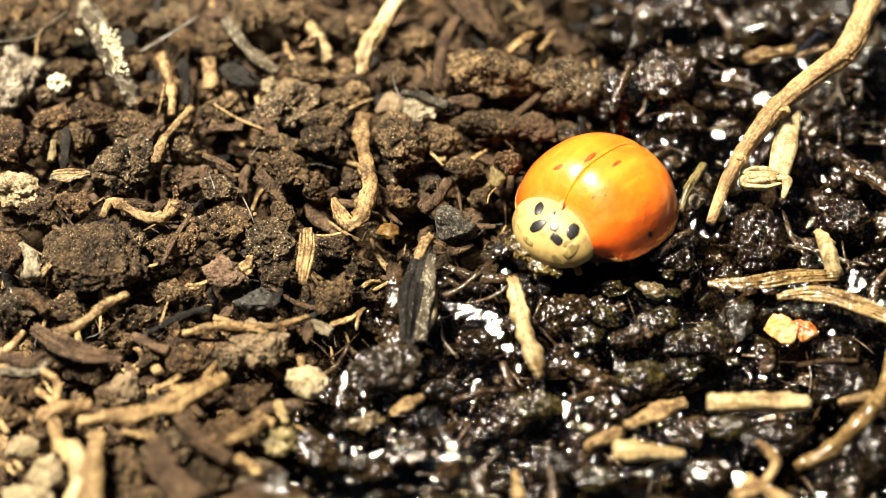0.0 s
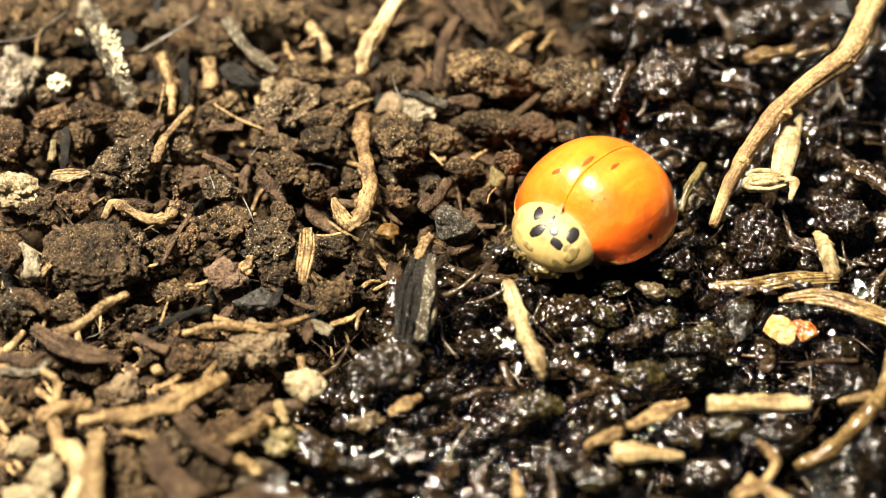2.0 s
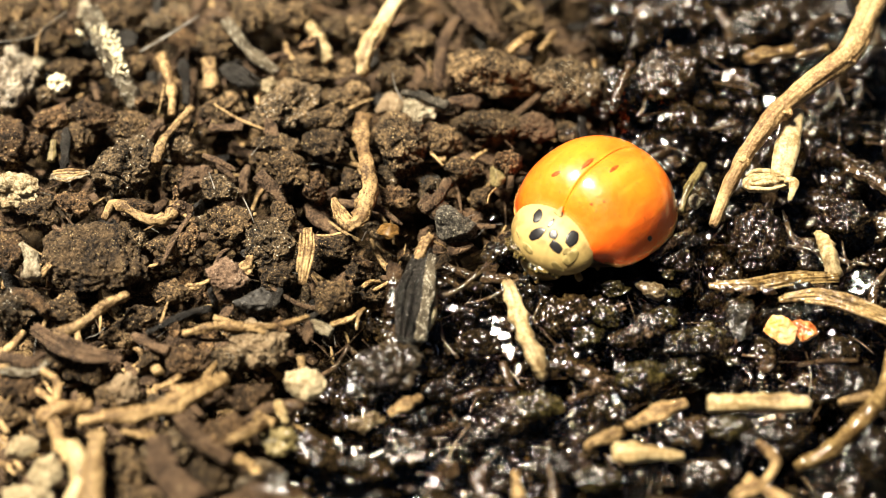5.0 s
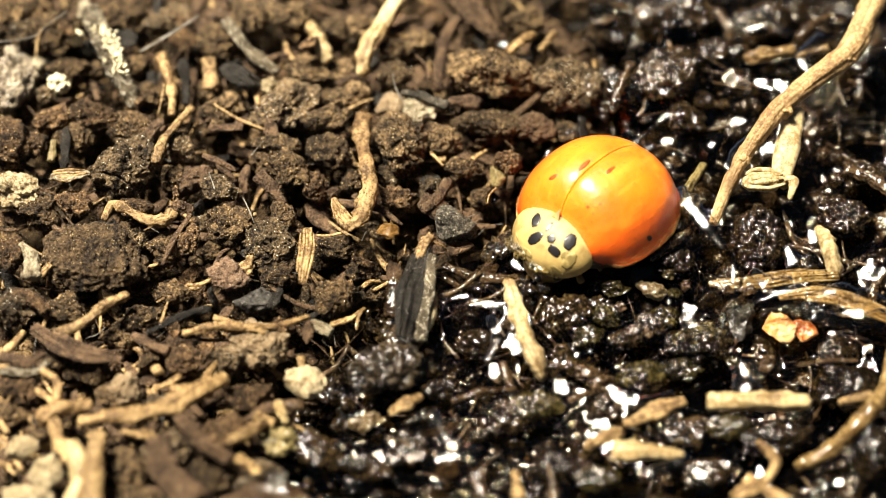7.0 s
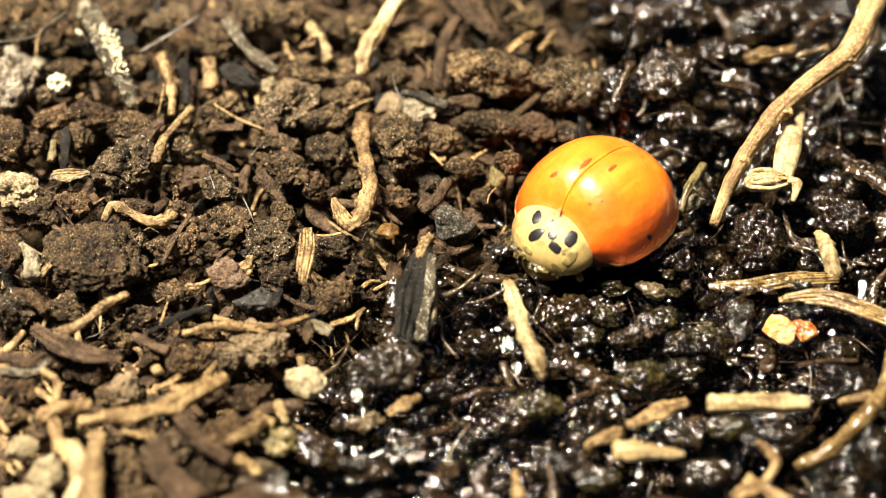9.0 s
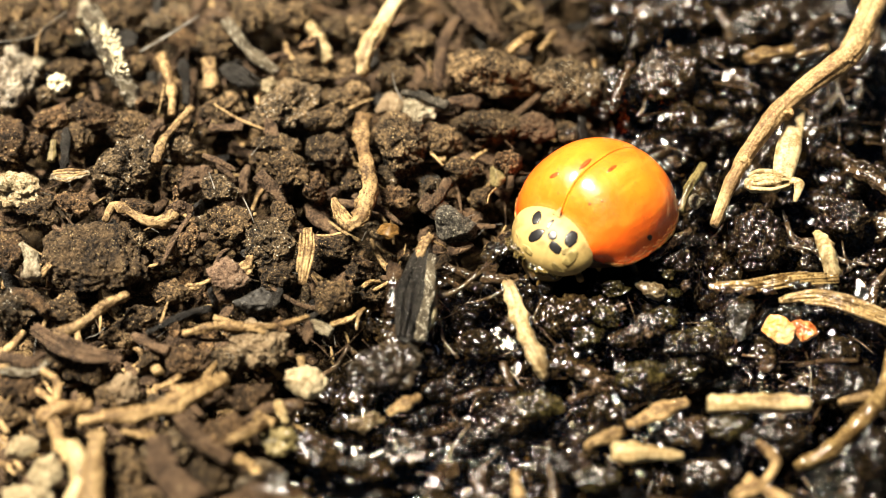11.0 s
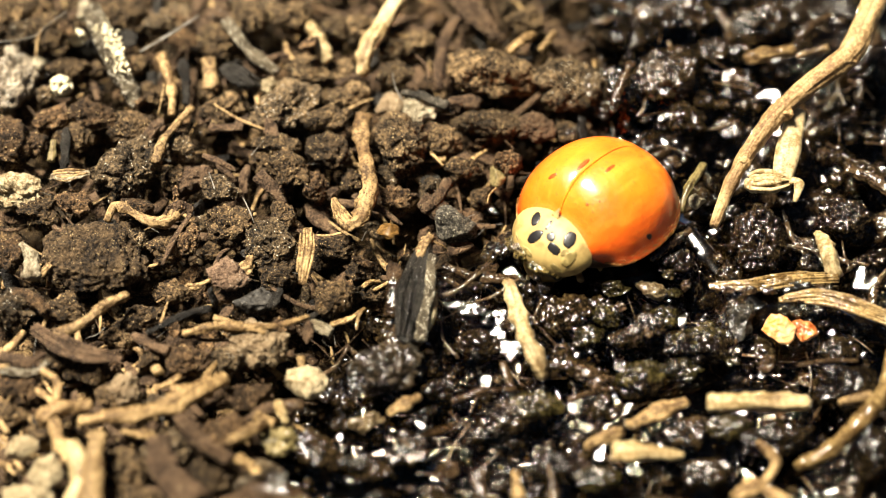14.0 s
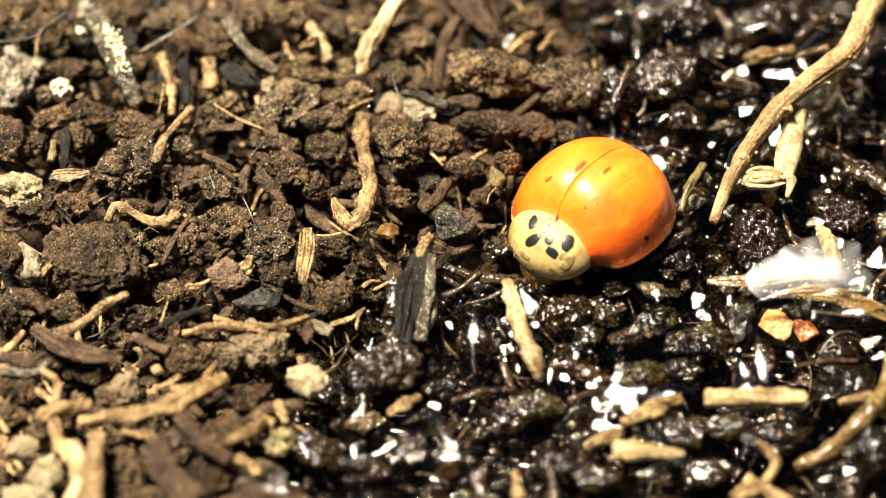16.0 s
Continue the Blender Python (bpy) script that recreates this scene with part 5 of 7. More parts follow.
stalk_four = stem([(6.44, -9.57, 0.5), (7.69, -9.68, 0.6), (8.92, -9.7, 0.4)], (0.36, 0.34, 0.19,), STALK, 326, name="dry_stalk", label="cream stalk on wet soil", category="stalk", group="stalks", wet=0.2)
stem([(5.32, -9.25, 0.3), (6.04, -8.89, 0.4), (6.69, -8.59, 0.3)], (0.15, 0.27, 0.21,), STRAW, 327, wet=0.4, label="wet tan straw crumb")
stem([(13.15, -10.08, 0.3), (14.44, -9.44, 0.5), (15.68, -8.27, 0.6), (16.52, -7.15, 0.6), (17.14, -5.12, 0.6)], (0.23, 0.32, 0.34, 0.3, 0.26,), STRAW, 328, name="root", label="tan root half hidden in the wet soil", category="root", group="roots", wet=1.0, grooves=0.4, pits=0.05)
stem([(11.79, -9.01, 0.3), (12.34, -10.01, 0.5), (11.83, -10.95, 0.3)], (0.13, 0.21, 0.17,), STRAW, 329, wet=0.3)
stem([(10.74, -11.5, 0.5), (11.81, -10.97, 0.5)], (0.31, 0.31,), STRAW, 330, wet=0.3)
stem([(14.94, -7.33, 0.4), (16.12, -7.09, 0.5)], (0.15, 0.19,), STRAW, 331, wet=0.3)
stem([(1.3, -10.36, 0.4), (1.42, -11.39, 0.3)], (0.23, 0.27,), BARK, 332)
stem([(2.68, -10.36, 0.4), (2.79, -11.49, 0.4)], (0.17, 0.23,), STRAW, 333, wet=0.3)
stem([(12.7, -11.74, 0.5), (11.21, -10.72, 0.4)], (0.27, 0.23,), STRAW, 334, wet=0.4)

# ---- tangle of fibres in the foreground ----
stem([(-15.04, -8.52, 1), (-14.42, -8.15, 1.2), (-13.2, -7.8, 1)], (0.29, 0.38, 0.25,), STRAW, 335)
stem([(-14.51, -8.46, 1.1), (-14.24, -9.38, 1), (-13.67, -10.05, 0.9)], (0.25, 0.27, 0.42,), STRAW, 336)
stem([(-13.57, -8.54, 1), (-12.29, -8.47, 1.2), (-10.82, -8.28, 1.3), (-9.39, -7.48, 1.2), (-8.24, -6.47, 0.8)], (0.23, 0.32, 0.38, 0.38, 0.26,), STRAW, 337)
stem([(-9.96, -8.16, 1.1), (-9.05, -9.39, 1.1), (-7.93, -10.11, 0.8)], (0.27, 0.36, 0.31,), BARK, 338, name="twig", label="reddish-brown twig on the soil", category="twig", group="twigs")
stem([(-12.82, -9.25, 1.2), (-12.85, -10.77, 1.3), (-12.87, -12.43, 1.3)], (0.31, 0.39, 0.45,), STRAW, 339)
stem([(-13.79, -9.56, 1.1), (-13.28, -10.89, 1.1), (-13.69, -12.32, 1.1)], (0.31, 0.37, 0.37,), STALK, 340)
stem([(-15.16, -6.15, 0.8), (-14.55, -6.78, 1), (-14.47, -7.53, 0.8)], (0.13, 0.17, 0.15,), STRAW, 341)
stem([(-15.3, -7.03, 0.8), (-14.6, -7.64, 0.9)], (0.11, 0.15,), STRAW, 342)
stem([(-11.99, -8.82, 0.8), (-11.23, -9.02, 0.9), (-10.57, -9.15, 0.7)], (0.15, 0.19, 0.13,), STRAW, 343)
stem([(-10.59, -9.26, 0.8), (-10.07, -10.83, 1), (-9.07, -12.03, 1)], (0.46, 0.56, 0.62,), BARK, 344, flat=0.5, name="bark_strip", label="dull brown bark strip", category="bark", group="bark chips")
stem([(-16.81, -5.56, 0.8), (-15.81, -5.83, 0.9), (-15.15, -5.46, 0.8)], (0.19, 0.19, 0.13,), BARK, 345)
stem([(-16.78, -6.08, 0.7), (-15.47, -6.27, 0.8), (-14.99, -5.7, 0.7)], (0.15, 0.15, 0.11,), LICHEN, 346)
stem([(-16.68, -2.53, 0.6), (-15.75, -2.92, 0.8), (-15.24, -3.43, 0.7)], (0.24, 0.33, 0.26,), SOIL_RED, 347, label="reddish bark scrap on the soil")
stem([(-6.21, -7.39, 0.5), (-6.07, -7.85, 0.6), (-5.89, -8.23, 0.4)], (0.15, 0.19, 0.13,), STALK, 348)
stem([(-6.98, -7.96, 0.5), (-6.33, -8.34, 0.5)], (0.19, 0.21,), STRAW, 349)
stem([(-8.48, -9.56, 0.7), (-7.45, -9.01, 0.8), (-6.64, -8.34, 0.7)], (0.21, 0.23, 0.17,), STRAW, 350)
stem([(-8.05, -12.09, 0.7), (-6.31, -11.49, 0.9), (-5.04, -12.21, 0.9)], (0.41, 0.52, 0.41,), BARK, 351)
bundle([(-7.48, 8, 0.3), (-8.14, 7.89, 0.8), (-9, 8.7, 0.6)], (0.16, 0.44, 0.28,), CHAR, 352, 5, name="bark_chip", label="dark bark chip flecked with white", category="bark chip", group="bark chips")
stem([(-10.71, 9.08, 0.5), (-10.51, 8.05, 0.6), (-10.41, 6.82, 0.5)], (0.21, 0.25, 0.16,), CHAR, 353, name="twig", label="dark twig stub on the soil", category="twig", group="twigs")
stem([(-15.19, 5.59, 0.4), (-15.13, 4.38, 0.5), (-15.19, 3.68, 0.3)], (0.16, 0.2, 0.16,), CHAR, 354, name="twig", label="dark grey twig stub", category="twig", group="twigs")
bundle([(-15.56, 3.12, 0.6), (-14.9, 2.97, 0.8), (-14.09, 3.29, 0.6)], (0.25, 0.31, 0.14,), PALE, 355, 4, flat=0.3, name="husk", label="pale papery husk fragment", category="husk", group="husks", strand_mat=STRAW)
stem([(-9.61, 4.31, 0.4), (-8.89, 3.79, 0.6), (-8.26, 3.55, 0.4)], (0.091, 0.14, 0.068,), BARK, 356)
stem([(-15.65, 4.95, 0.5), (-15.68, 3.95, 0.5)], (0.11, 0.16,), OLIVE, 357)
flake = stem([(-2.49, 0.77, 0.3), (-2.13, 0.57, 0.5), (-1.78, 0.62, 0.4)], (0.22, 0.47, 0.27,), AMBER, 358, flat=0.2, name="seed_flake", label="thin amber seed flake", category="seed", group="seeds", wet=0.1, sides=20)
stem([(-1.66, 7.48, 0.4), (-0.9, 7.25, 0.5), (0.14, 6.88, 0.3)], (0.12, 0.16, 0.21,), STONE, 359, name="twig", label="grey twig on the soil", category="twig", group="twigs")
stem([(-7.88, 1.77, 1), (-7.62, 1.08, 1.2), (-7.39, 0.54, 1)], (0.022, 0.033, 0.022,), HAIR, 360, sides=6, name="hair_fibre", label="white root hair on the soil", category="fibre", group="hair fibres")
stem([(-9.28, 3.02, 1), (-9, 2.11, 1.1)], (0.022, 0.029,), HAIR, 361, sides=6, name="hair_fibre", label="white root hair on the soil", category="fibre", group="hair fibres")
stem([(-7.63, 3.86, 1), (-7.16, 4.34, 1.3)], (0.023, 0.029,), HAIR, 362, sides=6, name="hair_fibre", label="white root hair on the soil", category="fibre", group="hair fibres")
stem([(-2.02, -4.68, 0.9), (-1.37, -5.13, 1.2), (-0.84, -5.57, 0.9)], (0.022, 0.032, 0.021,), HAIR, 363, sides=6, name="hair_fibre", label="thin grey fibre on the soil", category="fibre", group="hair fibres")
stem([(-2.05, 8.11, 0.9), (-1.92, 7.14, 1.2), (-1.64, 6.63, 1)], (0.023, 0.034, 0.023,), HAIR, 364, sides=6, name="hair_fibre", label="thin pale fibre on the soil", category="fibre", group="hair fibres")
clod(3.17, -0.69, 0.75, 0.53, 0.33, 0.25, -20, 365, MUD, name="mud_lump", label="brown mud clinging below the beetle's neck", category="mud", group="mud lumps", wet=0.9, level=4, craggy=0.35, grit=0.09)
clod(3.86, -1.28, 0.72, 0.61, 0.31, 0.24, -25, 366, MUD, name="mud_lump", label="brown mud clinging below the beetle's neck", category="mud", group="mud lumps", wet=0.9, level=4, craggy=0.35, grit=0.09)
clod(4.41, -1.55, 0.65, 0.3, 0.2, 0.15, -20, 367, MUD, name="mud_lump", label="brown mud clinging below the beetle's neck", category="mud", group="mud lumps", wet=0.9, level=4, craggy=0.35, grit=0.09)
clod(2.75, 0.03, 0.3, 0.27, 0.33, 0.25, 0, 368, MUD, name="mud_lump", label="brown mud clinging below the beetle's neck", category="mud", group="mud lumps", wet=0.9, level=4, craggy=0.35, grit=0.09)
stem([(-0.44, -1.24, 1.35), (-0.59, -2.73, 1.1), (-0.86, -4.66, 0.6)], (0.17, 0.26, 0.22,), LICHEN, 383, flat=0.5, furrow=0.4, name="wood_splinter", label="silvery splinter along charred wood", category="wood splinter", group="wood chips", wet=0.1)
stem([(-0.48, -0.36, 1.4), (-0.79, -0.92, 1.35), (-1.01, -1.35, 1.2)], (0.29, 0.24, 0.17,), STRAW, 384, name="wood_splinter", label="torn tan tip of charred wood", category="wood splinter", group="wood chips", wet=0.0)
bundle([(-4.36, 1.72, 1), (-3.99, 0.99, 0.95), (-3.59, 0.49, 0.8)], (0.09, 0.29, 0.29,), STRAW, 385, 4, flat=0.3, name="stem_flake", label="torn flaky end of a tan stem", category="stem", group="stems")
child("knot", lump(0.42, 0.38, 0.34, 386, 4)[0] + np.array([2.17, 1.75, 0.63]), ico(4)[1], ROOT, root, "small bark knot")
child("knot", lump(0.3, 0.27, 0.24, 387, 4)[0] + np.array([-0.55, -0.53, 0.08]), ico(4)[1], ROOT, root, "small bark knot")
child("knot", lump(0.25, 0.23, 0.2, 388, 4)[0] + np.array([-2.21, -2.59, -0.53]), ico(4)[1], ROOT, root, "small bark knot")
clod(11.77, -2.29, 0.49, 0.34, 0.2, 0.15, 0, 477, BARK, name="wet_crumb", label="dark wet crumb stuck on a straw strip", category="crumb", group="wet crumbs", craggy=0.35, grit=0.06, level=4, wet=1.0)
clod(13.82, -2.05, 0.48, 0.4, 0.17, 0.13, 0, 478, SOIL, name="wet_crumb", label="dark wet crumb stuck on a straw strip", category="crumb", group="wet crumbs", craggy=0.35, grit=0.06, level=4, wet=1.0)
clod(15.14, -2.83, 0.5, 0.24, 0.22, 0.17, 0, 479, BARK, name="wet_crumb", label="dark wet crumb stuck on a straw strip", category="crumb", group="wet crumbs", craggy=0.35, grit=0.06, level=4, wet=1.0)
clod(14.62, -2.23, 0.47, 0.18, 0.15, 0.12, 0, 480, BARK, name="wet_crumb", label="dark wet crumb stuck on a straw strip", category="crumb", group="wet crumbs", craggy=0.35, grit=0.06, level=4, wet=1.0)
clod(12.64, -2.33, 0.47, 0.26, 0.15, 0.12, 0, 481, BARK, name="wet_crumb", label="dark wet crumb stuck on a straw strip", category="crumb", group="wet crumbs", craggy=0.35, grit=0.06, level=4, wet=1.0)
clod(10.98, -2.28, 0.47, 0.26, 0.15, 0.12, 0, 482, BARK, name="wet_crumb", label="dark wet crumb stuck on a straw strip", category="crumb", group="wet crumbs", craggy=0.35, grit=0.06, level=4, wet=1.0)
clod(16.27, -2.84, 0.48, 0.22, 0.17, 0.13, 0, 483, BARK, name="wet_crumb", label="dark wet crumb stuck on a straw strip", category="crumb", group="wet crumbs", craggy=0.35, grit=0.06, level=4, wet=1.0)

# ---- loose crumbs and scraps between the clods ----
def spread(rng, count, wet_only, gap, area=(-21, 21, -14.5, 17)):
    """Places strewn over the soil, clear of the beetle, with their wetness and the ground's height."""
    x, y = rng.uniform(area[0], area[1], count * 6), rng.uniform(area[2], area[3], count * 6)
    w = wetness(x, y)
    ok = (x - 6.0) ** 2 + (y - 1.3) ** 2 > gap
    if wet_only is not None:
        ok &= (w > 0.5) == wet_only
    x, y, w = x[ok][:count], y[ok][:count], w[ok][:count]
    return x, y, w, ground_z(x, y)


def heap(name, count, seed, lo, hi, mat, label, zspread, wet_only=None, level=1, squash=0.8, category="soil crumbs", gap=10.5, bed=None):
    rng = np.random.RandomState(seed)
    v0, f0 = ico(level)
    x, y, w, z = spread(rng, count, wet_only, gap)
    n, m = len(x), len(v0)
    r = lo * (hi / lo) ** (rng.uniform(size=n) ** 1.6)
    off = rng.uniform(-90, 90, (n, 1, 3))
    v = np.repeat(v0[None], n, 0)
    v = v * (1 + 0.42 * fbm((v * 1.5 + off).reshape(-1, 3), 1 if level < 3 else 4, seed)).reshape(n, m, 1)
    v = v * (r[:, None, None] * rng.uniform(0.6, 1.25, (n, 1, 3)) * np.array([1, 1, squash]))
    q = rng.normal(size=(n, 4))
    q /= np.linalg.norm(q, axis=1)[:, None]
    u, s = q[:, None, 1:], q[:, None, :1]
    v = v + 2 * np.cross(u, np.cross(u, v) + s * v)
    z = (z if bed is None else 0 * z + bed + 0.25 * rng.normal(size=n)) + r * 0.3 + np.abs(rng.normal(size=n)) * zspread
    v = v + np.stack([x, y, z], -1)[:, None]
    BODIES.extend(zip(x, y, z, r * 0.95, r * 0.8))
    f = (f0[None] + (np.arange(n) * m)[:, None, None]).reshape(-1, 3)
    return thing(name, v.reshape(-1, 3), f, mat, (0, 0, 0), label, category, wet=np.repeat(w, m), kind="stuff")


def scraps(name, count, seed, mat, label, lo=0.8, hi=2.6, thick=(0.04, 0.14), wet_only=None, zspread=0.4, area=(-21, 21, -14.5, 17), piece=()):
    """Strewn bits of stem; with piece (category, group) each one is a thing of its own, else they are one stuff."""
    rng = np.random.RandomState(seed)
    vs, fs, n = [], [], 0
    for made, (x, y, w, g) in enumerate(zip(*spread(rng, count, wet_only, 12.0, area))):
        a, ln = rng.uniform(0, 2 * np.pi), rng.uniform(lo, hi)
        z = (g if w > 0.5 else -1.9) + 0.35 + abs(rng.normal()) * zspread
        d = np.array([math.cos(a), math.sin(a), rng.uniform(-0.3, 0.3)]) * ln / 2
        k = np.array([-math.sin(a), math.cos(a), 0.3]) * rng.uniform(-0.3, 0.3) * ln * 0.5
        r = rng.uniform(*thick)
        v, f = tube([(-d).tolist(), k.tolist(), d.tolist()], (r, r, r * 0.6), made + seed, 8, 0.7, 0.3, 4)
        if piece:
            thing(name, v, f, mat, (x, y, z), label, piece[0], piece[1])
            continue
        vs.append(v + np.array([x, y, z]))
        fs += [tuple(int(i) + n for i in q) for q in f]
        n += len(v)
    if not piece:
        thing(name, np.vstack(vs), fs, mat, (0, 0, 0), label, "plant scraps", kind="stuff")


def chips(name, count, seed, mats, label, category, group, lo, hi, bed, rise, long=1.8, flat=0.55, wet_only=False, area=(-20, 20, -13.5, 16)):
    """Angular broken bits lying every way among the clods, each a thing of its own."""
    rng = np.random.RandomState(seed)
    for n, (x, y, w, g) in enumerate(zip(*spread(rng, count, wet_only, 13.0, area))):
        a = lo * (hi / lo) ** rng.uniform()
        v, f = lump(a * rng.uniform(1.0, long), a * rng.uniform(0.6, 1.0), a * rng.uniform(flat * 0.6, flat * 1.3), seed + n, 4, rng.randint(3, 9), 0.26, 0.075 if wet_only else 0.06)
        v = turned(v, rng.normal() * 28, rng.normal() * 28, rng.uniform(0, 360))
        z = (bed if not wet_only else g) + abs(rng.normal()) * rise
        if wet_only:
            BODIES.append((x, y, z, a, a * flat))
        thing(name, v, f, mats[n % len(mats)], (x, y, z), label, category, group)


chips("soil_crumb", 300, 1041, (SOIL, SOIL_RED, SOIL_GREY), "small angular crumb of dry brown soil", "soil crumb", "soil crumbs", 0.26, 0.75, -1.75, 0.5, 1.5, 0.75)
chips("bark_flake", 280, 1442, (BARK, SOIL_RED, CHAR, BARK), "flat broken flake of dark bark", "bark flake", "bark flakes", 0.24, 0.62, -1.45, 0.85, 2.3, 0.4)
chips("wet_lump", 290, 1843, (SOIL, SOIL_GREY, SOIL, BARK), "glossy soaked lump of black soil", "soil clod", "wet soil lumps", 0.35, 1.0, 0, 0.55, 1.4, 0.75, True)
heap("small_wet_lumps", 620, 42, 0.25, 0.8, SOIL, "small glossy lumps of wet black soil", 0.3, True, 4, gap=14.0)
heap("soil_crumbs", 2600, 51, 0.10, 0.42, SOIL, "fine dry soil crumbs between clods", 0.22, False, 2, bed=-3.1)
heap("damp_crumbs", 1500, 55, 0.10, 0.36, SOIL, "fine soaked soil crumbs", 0.22, True, 2)
heap("soil_dust", 2500, 52, 0.05, 0.13, SOIL_RED, "finest brown soil grains", 0.5, False, 2, bed=-2.6)
heap("wet_grains", 5200, 53, 0.09, 0.34, SOIL, "glistening wet soil grains", 0.45, True, 3)
heap("pale_grit", 260, 54, 0.04, 0.14, PALE, "scattered pale mineral grains", 0.6, None, category="grit")
heap("tan_flecks", 800, 56, 0.035, 0.12, TAN_STONE, "tan wood flecks in the soaked soil", 0.6, True, category="flecks")
heap("amber_flecks", 500, 57, 0.04, 0.15, AMBER, "rusty brown flecks in the soaked soil", 0.6, True, category="flecks")
scraps("plant_scrap", 200, 61, STRAW, "short tan plant scrap on the soil", wet_only=False, zspread=0.9, piece=("plant scrap", "plant scraps"))
scraps("bark_scrap", 300, 62, BARK, "short brown bark scrap on the soil", 0.8, 3.0, (0.05, 0.2), zspread=0.9, piece=("bark scrap", "bark scraps"))

scraps("fine_rootlets", 520, 63, BARK, "fine brown rootlets threading the soil", 1.0, 3.4, (0.015, 0.05), None, 0.6)
scraps("bark_chip", 150, 67, BARK, "stubby dark bark chip among the clods", 0.8, 2.0, (0.14, 0.36), False, 0.7, piece=("bark chip", "bark chips"))
scraps("pale_rootlets", 160, 64, HAIR, "hair-thin pale rootlets in the soil", 0.8, 2.2, (0.008, 0.02), False, 0.7)
scraps("straw_bit", 230, 65, STRAW, "short tan straw bit in the litter", 0.6, 2.0, (0.06, 0.22), False, 0.8, (-20, -5, -14, -4.5), piece=("straw bit", "straw bits"))
scraps("bark_bit", 170, 66, BARK, "brown bark bit in the litter", 0.7, 2.4, (0.08, 0.3), False, 0.7, (-20, -5, -14, -4.5), piece=("bark scrap", "bark scraps"))


# ---- water: a film between the wet lumps, a pool that wells up and sinks, and late bulges ----
def build_water(name, x0, x1, y0, y1, seed, label, waves, mat):
    nx, ny = 280, 280
    gx, gy = np.meshgrid(np.linspace(x0, x1, nx), np.linspace(y0, y1, ny))
    x, y = gx.ravel(), gy.ravel()
    p = np.stack([x, y, 0 * x], -1)
    z = 0 * x
    for size, height in waves:
        z = z + height * fbm(p / size, 2, seed)
    edge = np.maximum(np.abs((x - (x0 + x1) / 2) / (x1 - x0)), np.abs((y - (y0 + y1) / 2) / (y1 - y0))) * 2
    z = z - 1.6 * np.clip((edge - 0.86) / 0.14, 0, 1) ** 2 - 2.5 * (1 - wetness(x, y))
    i = (np.arange(ny - 1)[:, None] * nx + np.arange(nx - 1)[None]).ravel()
    f = np.stack([i, i + 1, i + nx + 1, i + nx], -1)
    o = ((x0 + x1) / 2, (y0 + y1) / 2, 0)
    return thing(name, np.stack([x - o[0], y - o[1], z], -1), f, mat, o, label, "water", kind="structure")


FILM_TOP = []


def build_film(x0, x1, y0, y1, step, soak):
    """A skin of water draped over the wet grains: it fills the hollows between them and lets their tops stand out."""
    xs, ys = np.arange(x0, x1, step), np.arange(y0, y1, step)
    gx, gy = np.meshgrid(xs, ys)
    w = wetness(gx.ravel(), gy.ravel()).reshape(gx.shape)
    h = ground_z(gx.ravel(), gy.ravel()).reshape(gx.shape)
    for bx, by, bz, r, rz in BODIES:
        i0, i1 = int((bx - r - x0) / step), int((bx + r - x0) / step) + 2
        j0, j1 = int((by - r - y0) / step), int((by + r - y0) / step) + 2
        if i1 < 1 or j1 < 1 or i0 >= len(xs) or j0 >= len(ys):
            continue
        i0, j0 = max(i0, 0), max(j0, 0)
        d = ((gx[j0:j1, i0:i1] - bx) ** 2 + (gy[j0:j1, i0:i1] - by) ** 2) / (r * r)
        top = np.where(d < 1, bz + rz * np.sqrt(np.maximum(0, 1 - d)), -9)
        h[j0:j1, i0:i1] = np.maximum(h[j0:j1, i0:i1], top)
    k = np.exp(-0.5 * (np.arange(-18, 19) * step / soak) ** 2)
    k /= k.sum()
    for _ in range(2):
        h = np.apply_along_axis(lambda a: np.convolve(np.pad(a, 18, "edge"), k, "valid"), 1, h).T
    edge = np.maximum(np.abs(gx - (x0 + x1) / 2) / (x1 - x0), np.abs(gy - (y0 + y1) / 2) / (y1 - y0)) * 2
    z = h - 0.05 - 2.2 * np.clip((0.92 - w) / 0.4, 0, 1) - 2.0 * np.clip((edge - 0.94) / 0.06, 0, 1)
    nx, ny = len(xs), len(ys)
    i = (np.arange(ny - 1)[:, None] * nx + np.arange(nx - 1)[None]).ravel()
    f = np.stack([i, i + 1, i + nx + 1, i + nx], -1)
    FILM_TOP.extend((xs, ys, z))
    return thing("water_film", np.stack([gx.ravel(), gy.ravel(), z.ravel()], -1), f, FILM, (0, 0, 0), "thin glistening water film between soil grains", "water", kind="structure")


build_film(-7.5, 20.5, -13.0, 15.0, 0.065, 0.42)


